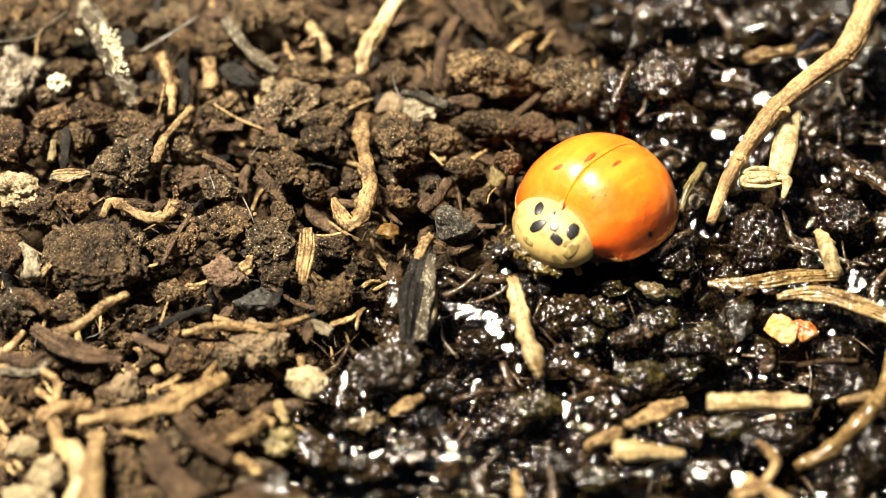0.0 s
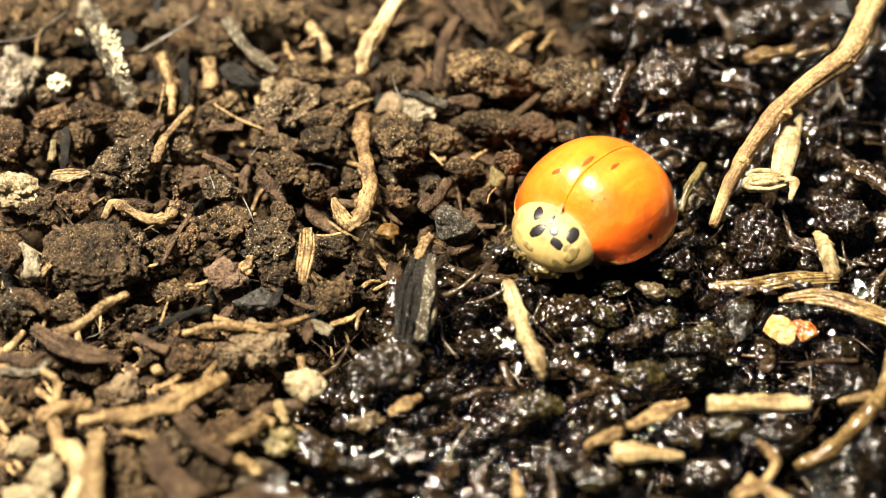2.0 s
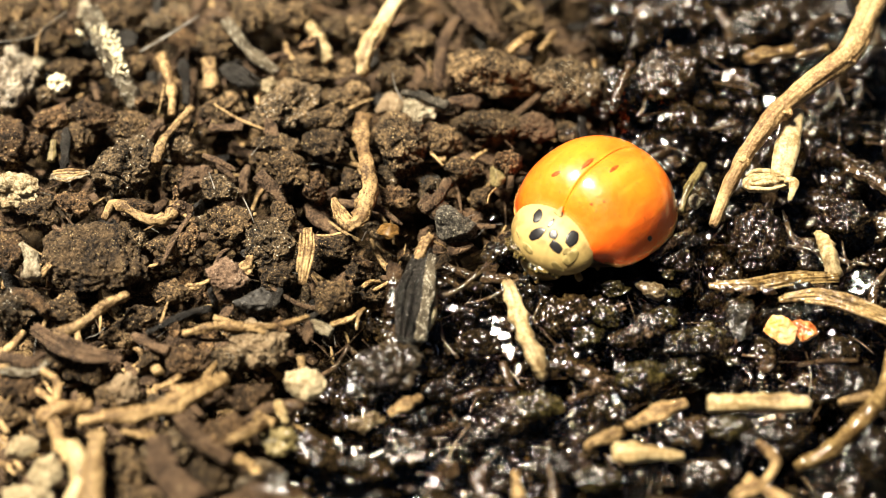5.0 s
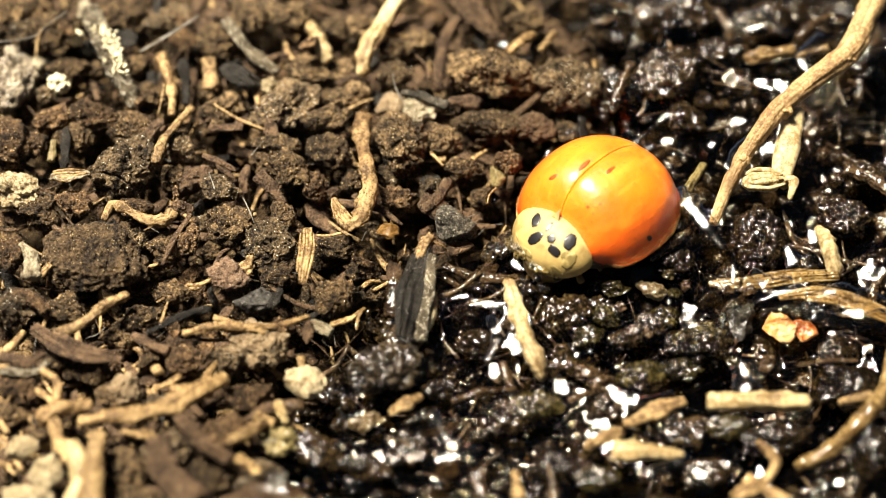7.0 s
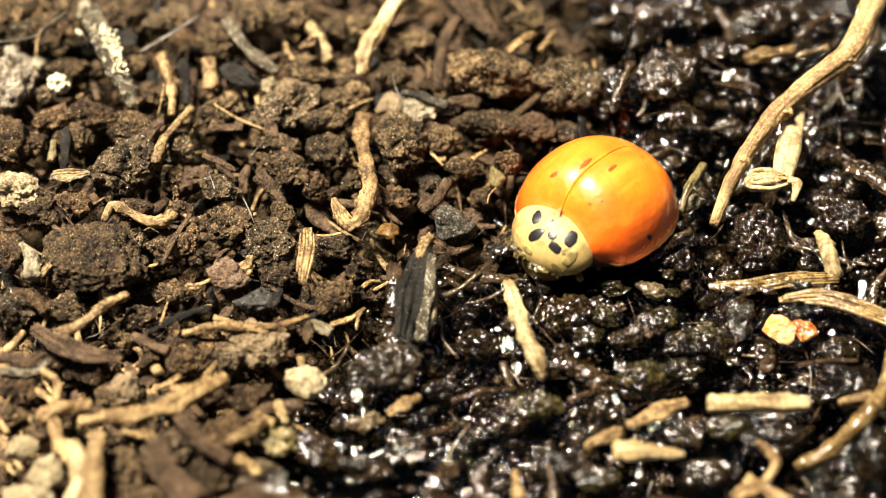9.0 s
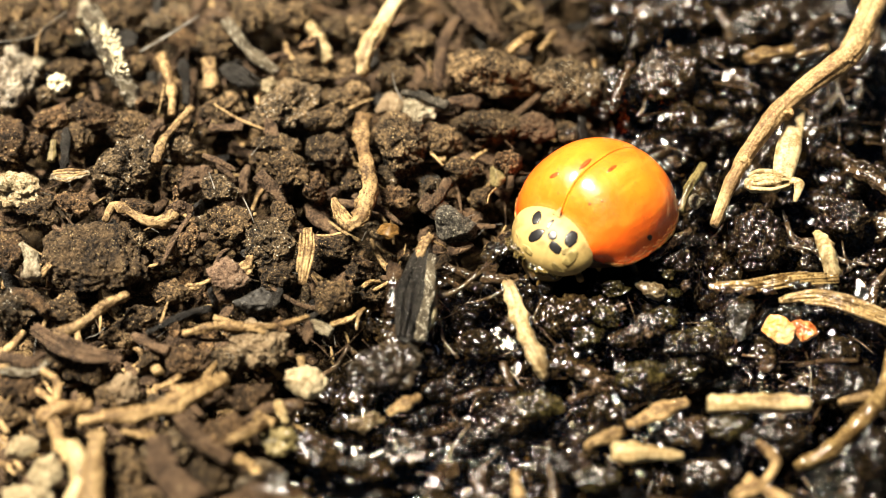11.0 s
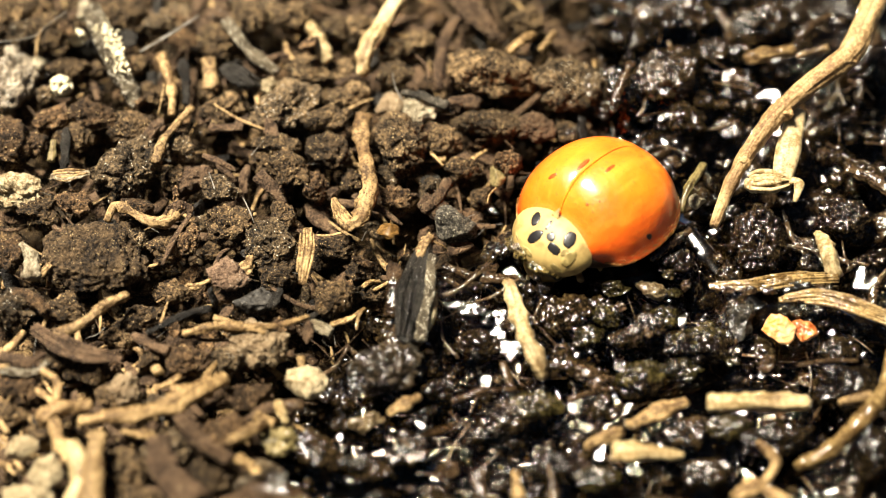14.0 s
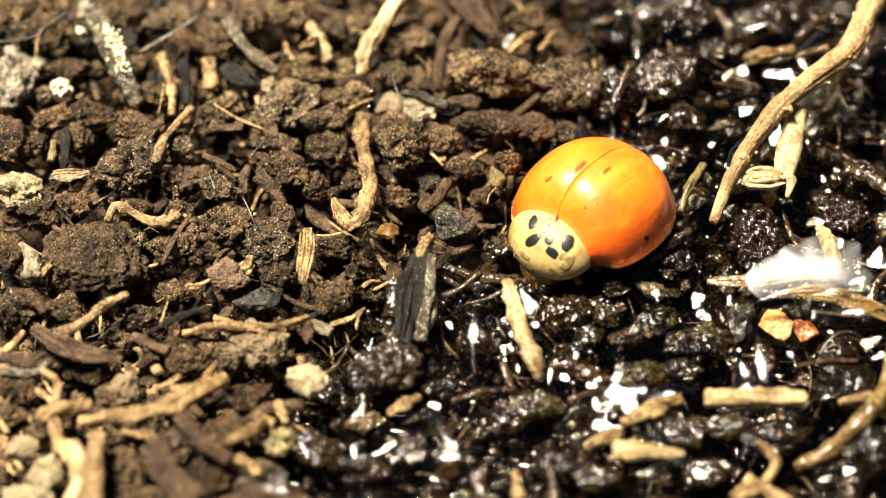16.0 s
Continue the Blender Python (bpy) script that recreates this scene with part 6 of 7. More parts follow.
def trickles(count, seed, area, lo=0.6, hi=1.5):
    """Short wavering flat threads of water that lie on the soaked soil."""
    rng, (xs, ys, top) = np.random.RandomState(seed), FILM_TOP
    kinds = []
    for k in range(18):
        a, line, q = 0.0, [], np.zeros(3)
        for _ in range(rng.randint(2, 6)):
            line.append(q.tolist())
            a += rng.uniform(-0.9, 0.9)
            q = q + np.array([math.cos(a), math.sin(a), rng.uniform(-0.12, 0.12)]) * rng.uniform(0.10, 0.20)
        line.append(q.tolist())
        r = rng.uniform(0.03, 0.06)
        v, f = tube(np.array(line) - np.mean(line, axis=0), (r * 0.6, r, r * 1.2, r * 0.6), k + seed, 10, 0.34, 0.08, 4)
        kinds.append((v, f))
    x, y = rng.uniform(area[0], area[1], count * 3), rng.uniform(area[2], area[3], count * 3)
    clump = vnoise(np.stack([x, y, 0 * x], -1) * 0.7, seed) + rng.uniform(-0.6, 0.6, len(x))
    ok = (wetness(x, y) > 0.95) & ((x - 6.0) ** 2 + (y - 1.3) ** 2 > 11.0) & (clump > -0.05)
    vs, fs, n = [], [], 0
    for px, py in zip(x[ok][:count], y[ok][:count]):
        v, f = kinds[rng.randint(len(kinds))]
        i = min(len(xs) - 1, max(0, int((px - xs[0]) / (xs[1] - xs[0]))))
        j = min(len(ys) - 1, max(0, int((py - ys[0]) / (ys[1] - ys[0]))))
        v = turned(v * rng.uniform(lo, hi), rng.normal() * 10, rng.normal() * 10, rng.uniform(0, 360))
        vs.append(v + np.array([px, py, top[j, i] + 0.03]))
        fs += [tuple(int(c) + n for c in q) for q in f]
        n += len(v)
    return thing("water_trickles", np.vstack(vs), fs, TRICKLE, (0, 0, 0), "glinting threads of water over soaked soil", "water", wet=1.0, kind="stuff")


trickles(450, 83, (-6.0, 19.0, -2.0, 13.0), 0.4, 1.0)
trickles(2600, 84, (-6.0, 19.0, -11.5, -1.0), 0.4, 1.1)
water = build_water("water_pool", -6, 21, -14, 15, 78, "clear shallow water welling through the soil", ((3.4, 0.38), (1.2, 0.09), (0.45, 0.022)), WATER)


def swelling(rx, ry, rz, seed, n=20, m=48):
    """The smooth skin of a low swelling of water with a wavering outline, facing up."""
    ang = np.linspace(0, 2 * np.pi, m, endpoint=False)
    edge = 1 + 0.34 * fbm(np.stack([np.cos(ang) * 1.3 + seed, np.sin(ang) * 1.3, 0 * ang], -1), 3, seed)
    rad = np.linspace(0.01, 1, n)[:, None]
    x, y = rx * rad * edge * np.cos(ang), ry * rad * edge * np.sin(ang)
    p = np.stack([x.ravel(), y.ravel(), 0 * x.ravel()], -1)
    z = rz * (1 - rad.repeat(m, 1).ravel() ** 2.6) + 0.05 * min(rx, ry) * vnoise(p * 0.9 + seed, seed + 1)
    i = (np.arange(n - 1)[:, None] * m + np.arange(m)[None]).ravel()
    k = (np.arange(n - 1)[:, None] * m + (np.arange(m)[None] + 1) % m).ravel()
    f = np.vstack([np.stack([i, i + m, k + m, k], -1)])
    return np.stack([x.ravel(), y.ravel(), z], -1), f.tolist() + [list(range(m))]


def bulge(x, y, z, rx, ry, rz, seed, mat=None):
    """A smooth swelling of the water surface."""
    v, f = swelling(rx, ry, rz, seed)
    return thing("water_bulge", turned(v, 10, -11), f, mat or SWELL, (x, y, z), "smooth bulge of welling clear water", "water", "water bulges", wet=1.0)


def bead(x, y, z, rx, ry, seed):
    """A bead of water clinging to a wet lump."""
    v, f = swelling(rx * 0.6, ry * 0.6, 0.10, seed, 8, 24)
    return thing("water_bead", turned(v, 10, -11), f, SWELL, (x, y, z), "glinting bead of water on wet soil", "water", "water beads", wet=1.0)


def ribbon(points, radii, seed):
    """A flat wavering ribbon of water."""
    o = np.mean(np.array(points, float), axis=0)
    v, f = tube(np.array(points) - o, [q * 1.5 for q in radii], seed, 16, 0.2, 0.04, closed_wobble=0.25)
    rings = v.reshape(-1, 16, 3)
    top = rings.mean(1)[:, 2]
    f = [q for q in f if len(q) == 4 and v[list(q), 2].mean() > np.mean([top[k // 16] for k in q]) - 0.002]
    off = rings - rings.mean(1, keepdims=True)
    rings[..., 2] += 0.20 * off[..., 0] + 0.18 * off[..., 1]
    return thing("water_ribbon", rings.reshape(-1, 3), f, SWELL, tuple(o), "glinting ribbon of welling clear water", "water", "water ribbons", wet=1.0)


swell_a = bulge(9.73, 1.44, 1, 0.44, 1.08, 0.28, 369)
swell_b = bulge(11.34, -1.59, 0.4, 0.4, 1.22, 0.28, 370)
swell_c = bulge(13.17, -2.85, 1, 1.89, 0.46, 0.28, 371)
swell_d = bulge(15.92, -3.74, 1, 1.11, 0.54, 0.28, 372)
swell_e = bulge(11.51, -6.27, 0.6, 0.56, 1.14, 0.28, 373)
swell_f = bulge(10.84, 4.6, 0.5, 0.56, 0.6, 0.28, 374)
swell_g = bulge(14.1, -2.25, 1.9, 2.0, 1.25, 0.10, 375, RIPPLED)
swell_h = bulge(1.17, -4.55, 0.5, 0.78, 2.03, 0.28, 376)
swell_i = bulge(12.14, -6.15, 0.8, 0.62, 1.49, 0.28, 377)
swell_j = bulge(8.63, -7.27, 0.7, 1.44, 0.46, 0.28, 378)
swell_k = bulge(8.32, -2.59, 0.5, 0.67, 0.89, 0.28, 379)
swell_l = bulge(16.17, -2.2, 0.9, 1, 0.6, 0.28, 380)
swell_m = bulge(13.23, 10.73, 0.6, 1.22, 0.54, 0.28, 381)
swell_n = bulge(0.34, -9.87, 0.4, 1.22, 0.6, 0.28, 382)
bead(8.9, 7.65, 1.1, 0.71, 0.24, 389)
bead(9.64, 7.42, 1.1, 0.33, 0.27, 390)
bead(8.13, 6.34, 0.7, 0.33, 0.27, 391)
bead(13.38, 11.29, 0.8, 0.71, 0.22, 392)
bead(12.83, 10.33, 0.8, 0.44, 0.19, 393)
bead(12.24, 10.05, 0.7, 0.2, 0.19, 394)
bead(12.76, 6.96, 0.5, 0.38, 0.14, 395)
bead(7.86, 11.04, 0.6, 0.13, 0.46, 396)
bead(7.91, 9.83, 0.6, 0.13, 0.33, 397)
bead(15.9, 0.69, 0.6, 0.49, 0.24, 398)
bead(16.73, 1.29, 0.6, 0.38, 0.24, 399)
bead(11.05, -6.32, 0.4, 0.14, 0.47, 400)
bead(11.67, -6.83, 0.4, 0.38, 0.13, 401)
bead(6.45, -6.65, 0.2, 0.26, 0.15, 402)
bead(5.88, -7.78, 0.2, 0.21, 0.13, 403)
bead(4.84, -4.72, 0.3, 0.09, 0.25, 404)
bead(1.17, -4.66, 0.2, 0.17, 0.08, 405)
bead(1.58, -7.72, 0.1, 0.1, 0.32, 406)
bead(0.97, -9.33, 0.1, 0.14, 0.49, 407)
bead(-1.98, -9.93, 0.2, 0.16, 0.36, 408)
bead(0.51, -8.03, 0.2, 0.29, 0.13, 409)
bead(8.51, -0.73, 0.5, 0.21, 0.13, 410)
bead(9.36, 0.71, 0.5, 0.33, 0.14, 411)
bead(15.49, -4.48, 0.4, 0.29, 0.11, 412)
bead(15.15, -6.02, 0.4, 0.17, 0.21, 413)
bead(10.2, -10, 0.4, 0.17, 0.32, 414)
bead(7.05, -10.24, 0.4, 0.17, 0.32, 415)
bead(13.3, -10.72, 0.4, 0.35, 0.25, 416)
bead(8.29, -10.48, 0.4, 0.21, 0.25, 417)
bead(3.93, -9.14, 0.2, 0.17, 0.25, 418)
bead(9.75, -8.83, 0.3, 0.19, 0.17, 419)
bead(12.16, -8.83, 0.5, 0.17, 0.27, 420)
bead(-3.96, -5.44, 0.3, 0.09, 0.27, 421)
bead(-0.09, -3.44, 0.4, 0.23, 0.11, 422)
bead(5.58, -3.05, 0.4, 0.12, 0.23, 423)
bead(6.88, -3.44, 0.4, 0.16, 0.15, 424)
bead(8.26, -4.22, 0.4, 0.21, 0.15, 425)
bead(7.67, -5.44, 0.3, 0.14, 0.13, 426)
bead(11.77, -1.83, 0.75, 0.21, 0.08, 427)
bead(14.31, -2.34, 0.8, 0.29, 0.11, 428)
bead(16.14, -3.63, 1, 0.21, 0.08, 429)
bead(7.37, -4.06, 0.75, 0.23, 0.17, 430)
bead(8.13, -4.04, 0.8, 0.23, 0.11, 431)
bead(9.92, -4.76, 0.9, 0.17, 0.11, 432)
bead(8.92, -5.7, 0.7, 0.17, 0.13, 433)
bead(8.75, -3.05, 0.6, 0.09, 0.19, 434)
bead(9.69, -2.72, 0.5, 0.14, 0.15, 435)
bead(6.64, -3.64, 0.7, 0.16, 0.15, 436)
bead(0.98, -8.48, 0.25, 0.23, 0.13, 437)
bead(1.86, -9.22, 0.25, 0.12, 0.25, 438)
bead(0.34, -10.68, 0.25, 0.21, 0.13, 439)
bead(1.63, -10.68, 0.25, 0.12, 0.21, 440)
bead(3.09, -8.73, 0.25, 0.19, 0.13, 441)
bead(3.37, -10.68, 0.25, 0.17, 0.15, 442)
bead(2.23, -9.96, 0.25, 0.19, 0.11, 443)
bead(0.66, -7.49, 0.25, 0.17, 0.11, 444)
bead(2.56, -8.8, 0.25, 0.09, 0.21, 445)
bead(4.26, -8.43, 0.25, 0.17, 0.13, 446)
bead(-3.12, -4.38, 0.25, 0.19, 0.11, 447)
bead(-3.72, -6.68, 0.25, 0.12, 0.19, 448)
bead(-2.75, -7.24, 0.25, 0.19, 0.11, 449)
bead(-4.11, -8.43, 0.25, 0.19, 0.13, 450)
bead(-0.93, -8.43, 0.25, 0.21, 0.11, 451)
bead(-1.78, -8.93, 0.25, 0.12, 0.21, 452)
bead(4.97, -5.67, 0.25, 0.14, 0.11, 453)
bead(4.3, -6.68, 0.25, 0.16, 0.11, 454)
ribbon_a = ribbon([(9.35, 2.25, 1.0), (9.6, 1.45, 1.15), (10.2, 0.5, 1.15), (10.95, -0.75, 1.0)], (0.12, 0.30, 0.24, 0.08,), 455)
ribbon_b = ribbon([(14.01, -3.16, 1), (15.09, -2.93, 1.2), (16.15, -3.19, 1.2), (17.1, -3.59, 1.1)], (0.2, 0.29, 0.29, 0.18,), 456)
ribbon_c = ribbon([(13.39, -0.5, 0.9), (13.69, -1.28, 0.8), (14.1, -1.85, 0.7)], (0.16, 0.24, 0.13,), 457)
ribbon_d = ribbon([(14.19, -3.83, 0.9), (15.47, -4.08, 0.9), (16.96, -3.77, 0.9)], (0.16, 0.24, 0.2,), 458)
ribbon_e = ribbon([(11.23, -5.9, 0.7), (11.45, -6.93, 0.8), (12.07, -7.28, 0.8)], (0.2, 0.31, 0.18,), 459)
ribbon_f = ribbon([(-0.4, -7.67, 0.3), (0.3, -9.21, 0.4), (1.39, -9.56, 0.4)], (0.13, 0.2, 0.16,), 460)
ribbon_g = ribbon([(6.28, -6.78, 0.4), (7.36, -7.49, 0.5), (8.7, -7.04, 0.5)], (0.13, 0.2, 0.13,), 461)
ribbon_h = ribbon([(11.75, 10.67, 0.9), (12.97, 11.01, 1), (14.13, 10.13, 0.9)], (0.13, 0.2, 0.13,), 462)
ribbon_i = ribbon([(15.55, 10.27, 0.8), (14.72, 9.07, 0.8), (15.15, 7.91, 0.7)], (0.11, 0.16, 0.09,), 463)
ribbon_j = ribbon([(11.96, -1.6, 0.8), (12.56, -2.33, 0.9), (13.44, -2.2, 0.9)], (0.13, 0.24, 0.18,), 464)
ribbon_k = ribbon([(14.34, -5.64, 0.6), (15.22, -4.68, 0.7), (16.28, -4.93, 0.7)], (0.13, 0.2, 0.13,), 465)
ribbon_l = ribbon([(7.66, -10.48, 0.4), (8.93, -10.1, 0.5), (9.73, -10.78, 0.5)], (0.16, 0.22, 0.16,), 466)
ribbon_m = ribbon([(1.79, -3.37, 0.3), (2.08, -4.48, 0.4), (1.68, -5.44, 0.3)], (0.11, 0.18, 0.11,), 467)
ribbon_n = ribbon([(12.59, 4.93, 0.9), (11.92, 4.3, 0.9), (11.37, 3.31, 0.8)], (0.13, 0.22, 0.11,), 468)
bead(12.29, -1.96, 0.55, 0.26, 0.08, 469)
bead(13.28, -1.75, 0.62, 0.29, 0.1, 470)
bead(14.17, -1.64, 0.62, 0.23, 0.08, 471)
bead(11.31, -1.98, 0.5, 0.21, 0.08, 472)
bead(12.87, -1.43, 0.62, 0.23, 0.06, 473)
bead(14.74, -2.57, 0.75, 0.26, 0.08, 474)
bead(15.77, -3.15, 0.82, 0.26, 0.1, 475)
bead(16.48, -3.64, 0.85, 0.23, 0.08, 476)


def drift(ob, *rows):
    """Shift a thing from where it lies: seconds, millimetres in x, y, z, and degrees of turn."""
    x, y, z = ob.location
    walk(ob, [(t, pose(x + a * K, y + b * K, z + c * K, 0, 0, turn)) for t, a, b, c, turn in rows])


def motions():
    walk(beetle, [(0, pose(6.049 * K, 1.665 * K, 0.332 * K, 13.23, 6.75, 137.03)),
                  (0.5, pose(6.020 * K, 1.567 * K, 0.298 * K, 13.30, 7.28, 137.82)),
                  (1, pose(6.021 * K, 1.528 * K, 0.298 * K, 12.98, 7.59, 138.11)),
                  (4, pose(6.011 * K, 1.527 * K, 0.302 * K, 12.33, 6.65, 138.04)),
                  (6.5, pose(6.022 * K, 1.535 * K, 0.274 * K, 7.14, 6.82, 137.47)),
                  (7, pose(6.109 * K, 1.521 * K, 0.306 * K, 5.92, 8.45, 136.54)),
                  (7.5, pose(6.074 * K, 1.603 * K, 0.330 * K, 6.06, 6.27, 136.95)),
                  (8, pose(6.050 * K, 1.546 * K, 0.263 * K, 9.27, 7.95, 137.53)),
                  (9, pose(6.050 * K, 1.546 * K, 0.263 * K, 9.27, 7.95, 137.53)),
                  (11.5, pose(6.050 * K, 1.484 * K, 0.223 * K, 10.24, 9.51, 137.90)),
                  (12.5, pose(6.085 * K, 1.512 * K, 0.226 * K, 9.01, 10.06, 137.78)),
                  (13.5, pose(6.069 * K, 1.561 * K, 0.214 * K, 8.11, 9.59, 137.28)),
                  (14.5, pose(6.147 * K, 1.491 * K, 0.278 * K, 6.93, 11.02, 136.39)),
                  (15, pose(6.011 * K, 1.550 * K, 0.306 * K, 7.14, 7.95, 138.13)),
                  (15.5, pose(6.069 * K, 1.451 * K, 0.323 * K, 6.95, 10.22, 137.33)),
                  (16, pose(5.918 * K, 1.369 * K, 0.389 * K, 7.20, 8.67, 138.48))])
    level = [(0.0, -1.1, 0.0, 0.0), (1.0, -1.8, 0.1, 0.0), (2.5, -1.8, 0.3, 0.1), (4.2, -1.8, 0.2, 0.1), (6.3, -0.45, 0.4, 0.2), (7.0, -0.55, 0.7, 0.2), (8.0, -1.3, 0.6, 0.1), (9.2, -1.75, 0.5, 0.0), (11.3, -1.8, 0.3, 0.0), (12.5, -1.75, 0.3, 0.1), (14.0, -1.0, 0.4, 0.1), (15.0, -0.55, 0.7, 0.3), (16.0, -0.2, 1.0, 0.5)]
    walk(water, [(t, pose((7.5 + dx) * K, (0.5 + dy) * K, z * K)) for t, z, dx, dy in level])
    drift(root, (0, -0.11, 0.07, 0.1, 0), (1, -0.02, 0.03, 0.05, 0), (3.5, 0, -0, -0, 0), (4.2, 0, -0, -0, 0), (6.5, 0, 0.05, 0.07, 0), (7, 0, 0.05, 0.08, 0), (8, 0, 0.03, 0.04, 0), (9, 0.02, 0.03, 0.04, 0), (11.5, 0.04, 0.01, 0.01, 0), (14, 0.03, -0, -0, 0), (15, 0.02, 0.03, 0.05, 0), (15.5, -0.02, 0.07, 0.1, 0), (16, 0, 0.09, 0.14, 0))
    drift(stalk, (0, -0.09, 0.05, 0.08, 0), (1, -0.02, 0.03, 0.04, 0), (3.5, 0, -0, -0, 0), (4.2, 0, -0, -0, 0), (6.5, 0, 0.04, 0.06, 0), (8, 0.07, 0.04, 0.06, 0), (11.5, 0.07, -0, -0, 0), (14.5, 0.07, -0, -0, 0), (15.5, 0.07, 0.04, 0.06, 0), (16, 0.11, 0.07, 0.1, 0))
    drift(husk, (0, -0.13, 0.07, 0.1, 0), (1, -0.04, 0.04, 0.06, 0), (3.5, 0, -0, -0, 0), (4.2, 0, -0, -0, 0), (6.5, -0.04, 0.04, 0.06, 0), (8, 0.02, 0.04, 0.06, 0), (11.5, 0.07, -0, -0, 0), (14.5, 0.07, -0, -0, 0), (15, 0.02, -0, -0, 0), (15.5, 0, 0.04, 0.06, 0), (16, 0, 0.07, 0.1, 0))
    drift(husk_tail, (0, -0.29, 0.07, 0.1, 0), (0.5, -0.18, 0.05, 0.08, 0), (1, -0.07, 0.04, 0.06, 0), (2, 0, 0.03, 0.04, 0), (3.5, 0, -0, -0, 0), (4.2, 0, -0, -0, 0), (6.5, -0.07, 0.05, 0.08, 0), (7.5, 0.04, 0.05, 0.08, 0), (9, 0.11, -0, -0, 0), (11.5, 0.2, -0.01, -0.02, 0), (14.5, 0.18, -0.01, -0.02, 0), (15, 0.13, 0.08, 0.12, 0), (15.5, -0.04, 0.07, 0.1, 0), (16, -0.13, 0.09, 0.14, 0))
    drift(stalk_two, (0, 0.02, 0.04, 0.06, 0), (1, -0.02, 0.01, 0.02, 0), (4.2, 0.02, -0.01, -0.02, 0), (6.5, 0.04, 0.09, 0.14, 0), (7, 0.04, 0.12, 0.17, 0), (8, 0.04, 0.01, 0.02, 0), (11.5, -0.02, 0.01, 0.02, 0), (14, 0.02, -0, -0, 0), (15, 0.04, 0.08, 0.12, 0), (16, 0.07, 0.14, 0.19, 0))
    drift(orange_chip, (0, 0.04, 0.01, 0.02, 0), (1, 0, -0, -0, 0), (4.2, 0.02, -0.01, -0.02, 0), (6.5, 0, 0.01, 0.02, 0), (7, -0.02, 0.04, 0.06, 0), (9, -0.02, -0, -0, 0), (11.5, -0.07, -0, -0, 0), (14, -0.04, 0.01, 0.02, 0), (15, -0.07, 0.01, 0.02, 0), (15.5, -0.07, 0.04, 0.06, 0), (16, -0.16, 0.12, 0.17, 0))
    drift(stalk_three, (0, -0.02, 0.04, 0.06, 0), (2, 0, -0, -0, 0), (4.2, 0, -0, -0, 0), (6.5, -0.02, 0.07, 0.1, 0), (8, -0.02, 0.04, 0.06, 0), (11.5, 0, 0.01, 0.02, 0), (14, -0.02, 0.04, 0.06, 0), (15.5, -0.02, 0.08, 0.12, 0), (16, -0.13, 0.15, 0.21, 0))
    drift(straw_three, (0, -0.07, 0.04, 0.06, 0), (2, 0, 0.01, 0.02, 0), (4.2, 0, -0, -0, 0), (6.5, -0.13, 0.08, 0.12, 0), (8, -0.02, 0.04, 0.06, 0), (11.5, 0, 0.04, 0.06, 0), (14.5, -0.02, 0.04, 0.06, 0), (15.5, -0.09, 0.11, 0.16, 0), (16, -0.22, 0.11, 0.16, 0))
    drift(stalk_four, (0, 0.02, 0.05, 0.08, 0), (1, -0.02, 0.01, 0.02, 0), (4.2, 0, -0, -0, 0), (6.5, -0.04, 0.04, 0.06, 0), (8, 0.02, 0.05, 0.08, 0), (11.5, -0.04, 0.01, 0.02, 0), (14, -0.02, 0.03, 0.04, 0), (16, 0, 0.05, 0.08, 0))
    drift(strip, (0, -0.04, 0.07, 0.1, 0), (1, -0.02, 0.04, 0.06, 0), (3, 0, -0, -0, 0), (4.2, 0, -0, -0, 0), (6.5, 0, 0.08, 0.12, 0), (8, 0, 0.03, 0.04, 0), (11.5, 0, -0, -0, 0), (14, 0, 0.01, 0.02, 0), (15, 0, 0.07, 0.1, 0), (16, -0.07, 0.12, 0.17, 0))
    drift(strip_two, (0, -0.07, 0.08, 0.12, 0), (1, -0.02, 0.04, 0.06, 0), (3, 0, -0, -0, 0), (4.2, 0, -0, -0, 0), (6.5, 0, 0.08, 0.12, 0), (8, 0, 0.03, 0.04, 0), (11.5, 0, -0, -0, 0), (14, 0, 0.01, 0.02, 0), (15, 0, 0.07, 0.1, 0), (16, -0.07, 0.12, 0.17, 0))
    drift(twig, (0, 0, 0.05, 0.08, -5.5), (1, 0, 0.04, 0.06, -5), (1.5, 0, 0.01, 0.02, -1.5), (3.5, 0, -0, -0, 0), (4.2, 0, -0, -0, 0), (6.5, -0.02, 0.01, 0.02, -2), (9, 0, -0, -0, -1), (11.5, 0.02, -0, -0, 0), (14.5, -0.02, 0.01, 0.02, -1.5), (16, -0.09, 0.01, 0.02, -2.5))
    drift(cream_pebble, (0, 0.07, 0.07, 0.1, 0), (0.5, 0.07, 0.07, 0.1, 0), (1, 0, 0.03, 0.04, 0), (2, 0, -0, -0, 0), (4.2, 0, -0, -0, 0), (6.5, 0.02, 0.07, 0.1, 0), (12, 0.04, 0.07, 0.1, 0), (14.5, 0.07, 0.07, 0.1, 0), (16, 0.09, 0.11, 0.16, 0))
    drift(crust_clod, (0, 0, 0.01, 0.02, 0), (4.2, 0, -0, -0, 0), (9, 0, 0.01, 0.02, 0), (11.5, 0.04, 0.01, 0.02, 0), (13.5, 0.07, -0, -0, 0), (14.5, 0.11, -0, -0, 0), (16, 0.16, -0, -0, 0))
    drift(grey_clod, (0, -0.04, 0.01, 0.02, 0), (4.2, 0, -0, -0, 0), (9, 0, -0, -0, 0), (11.5, 0.02, -0.03, -0.04, 0), (13, 0.07, -0.03, -0.04, 0), (16, 0.09, -0.03, -0.04, 0))
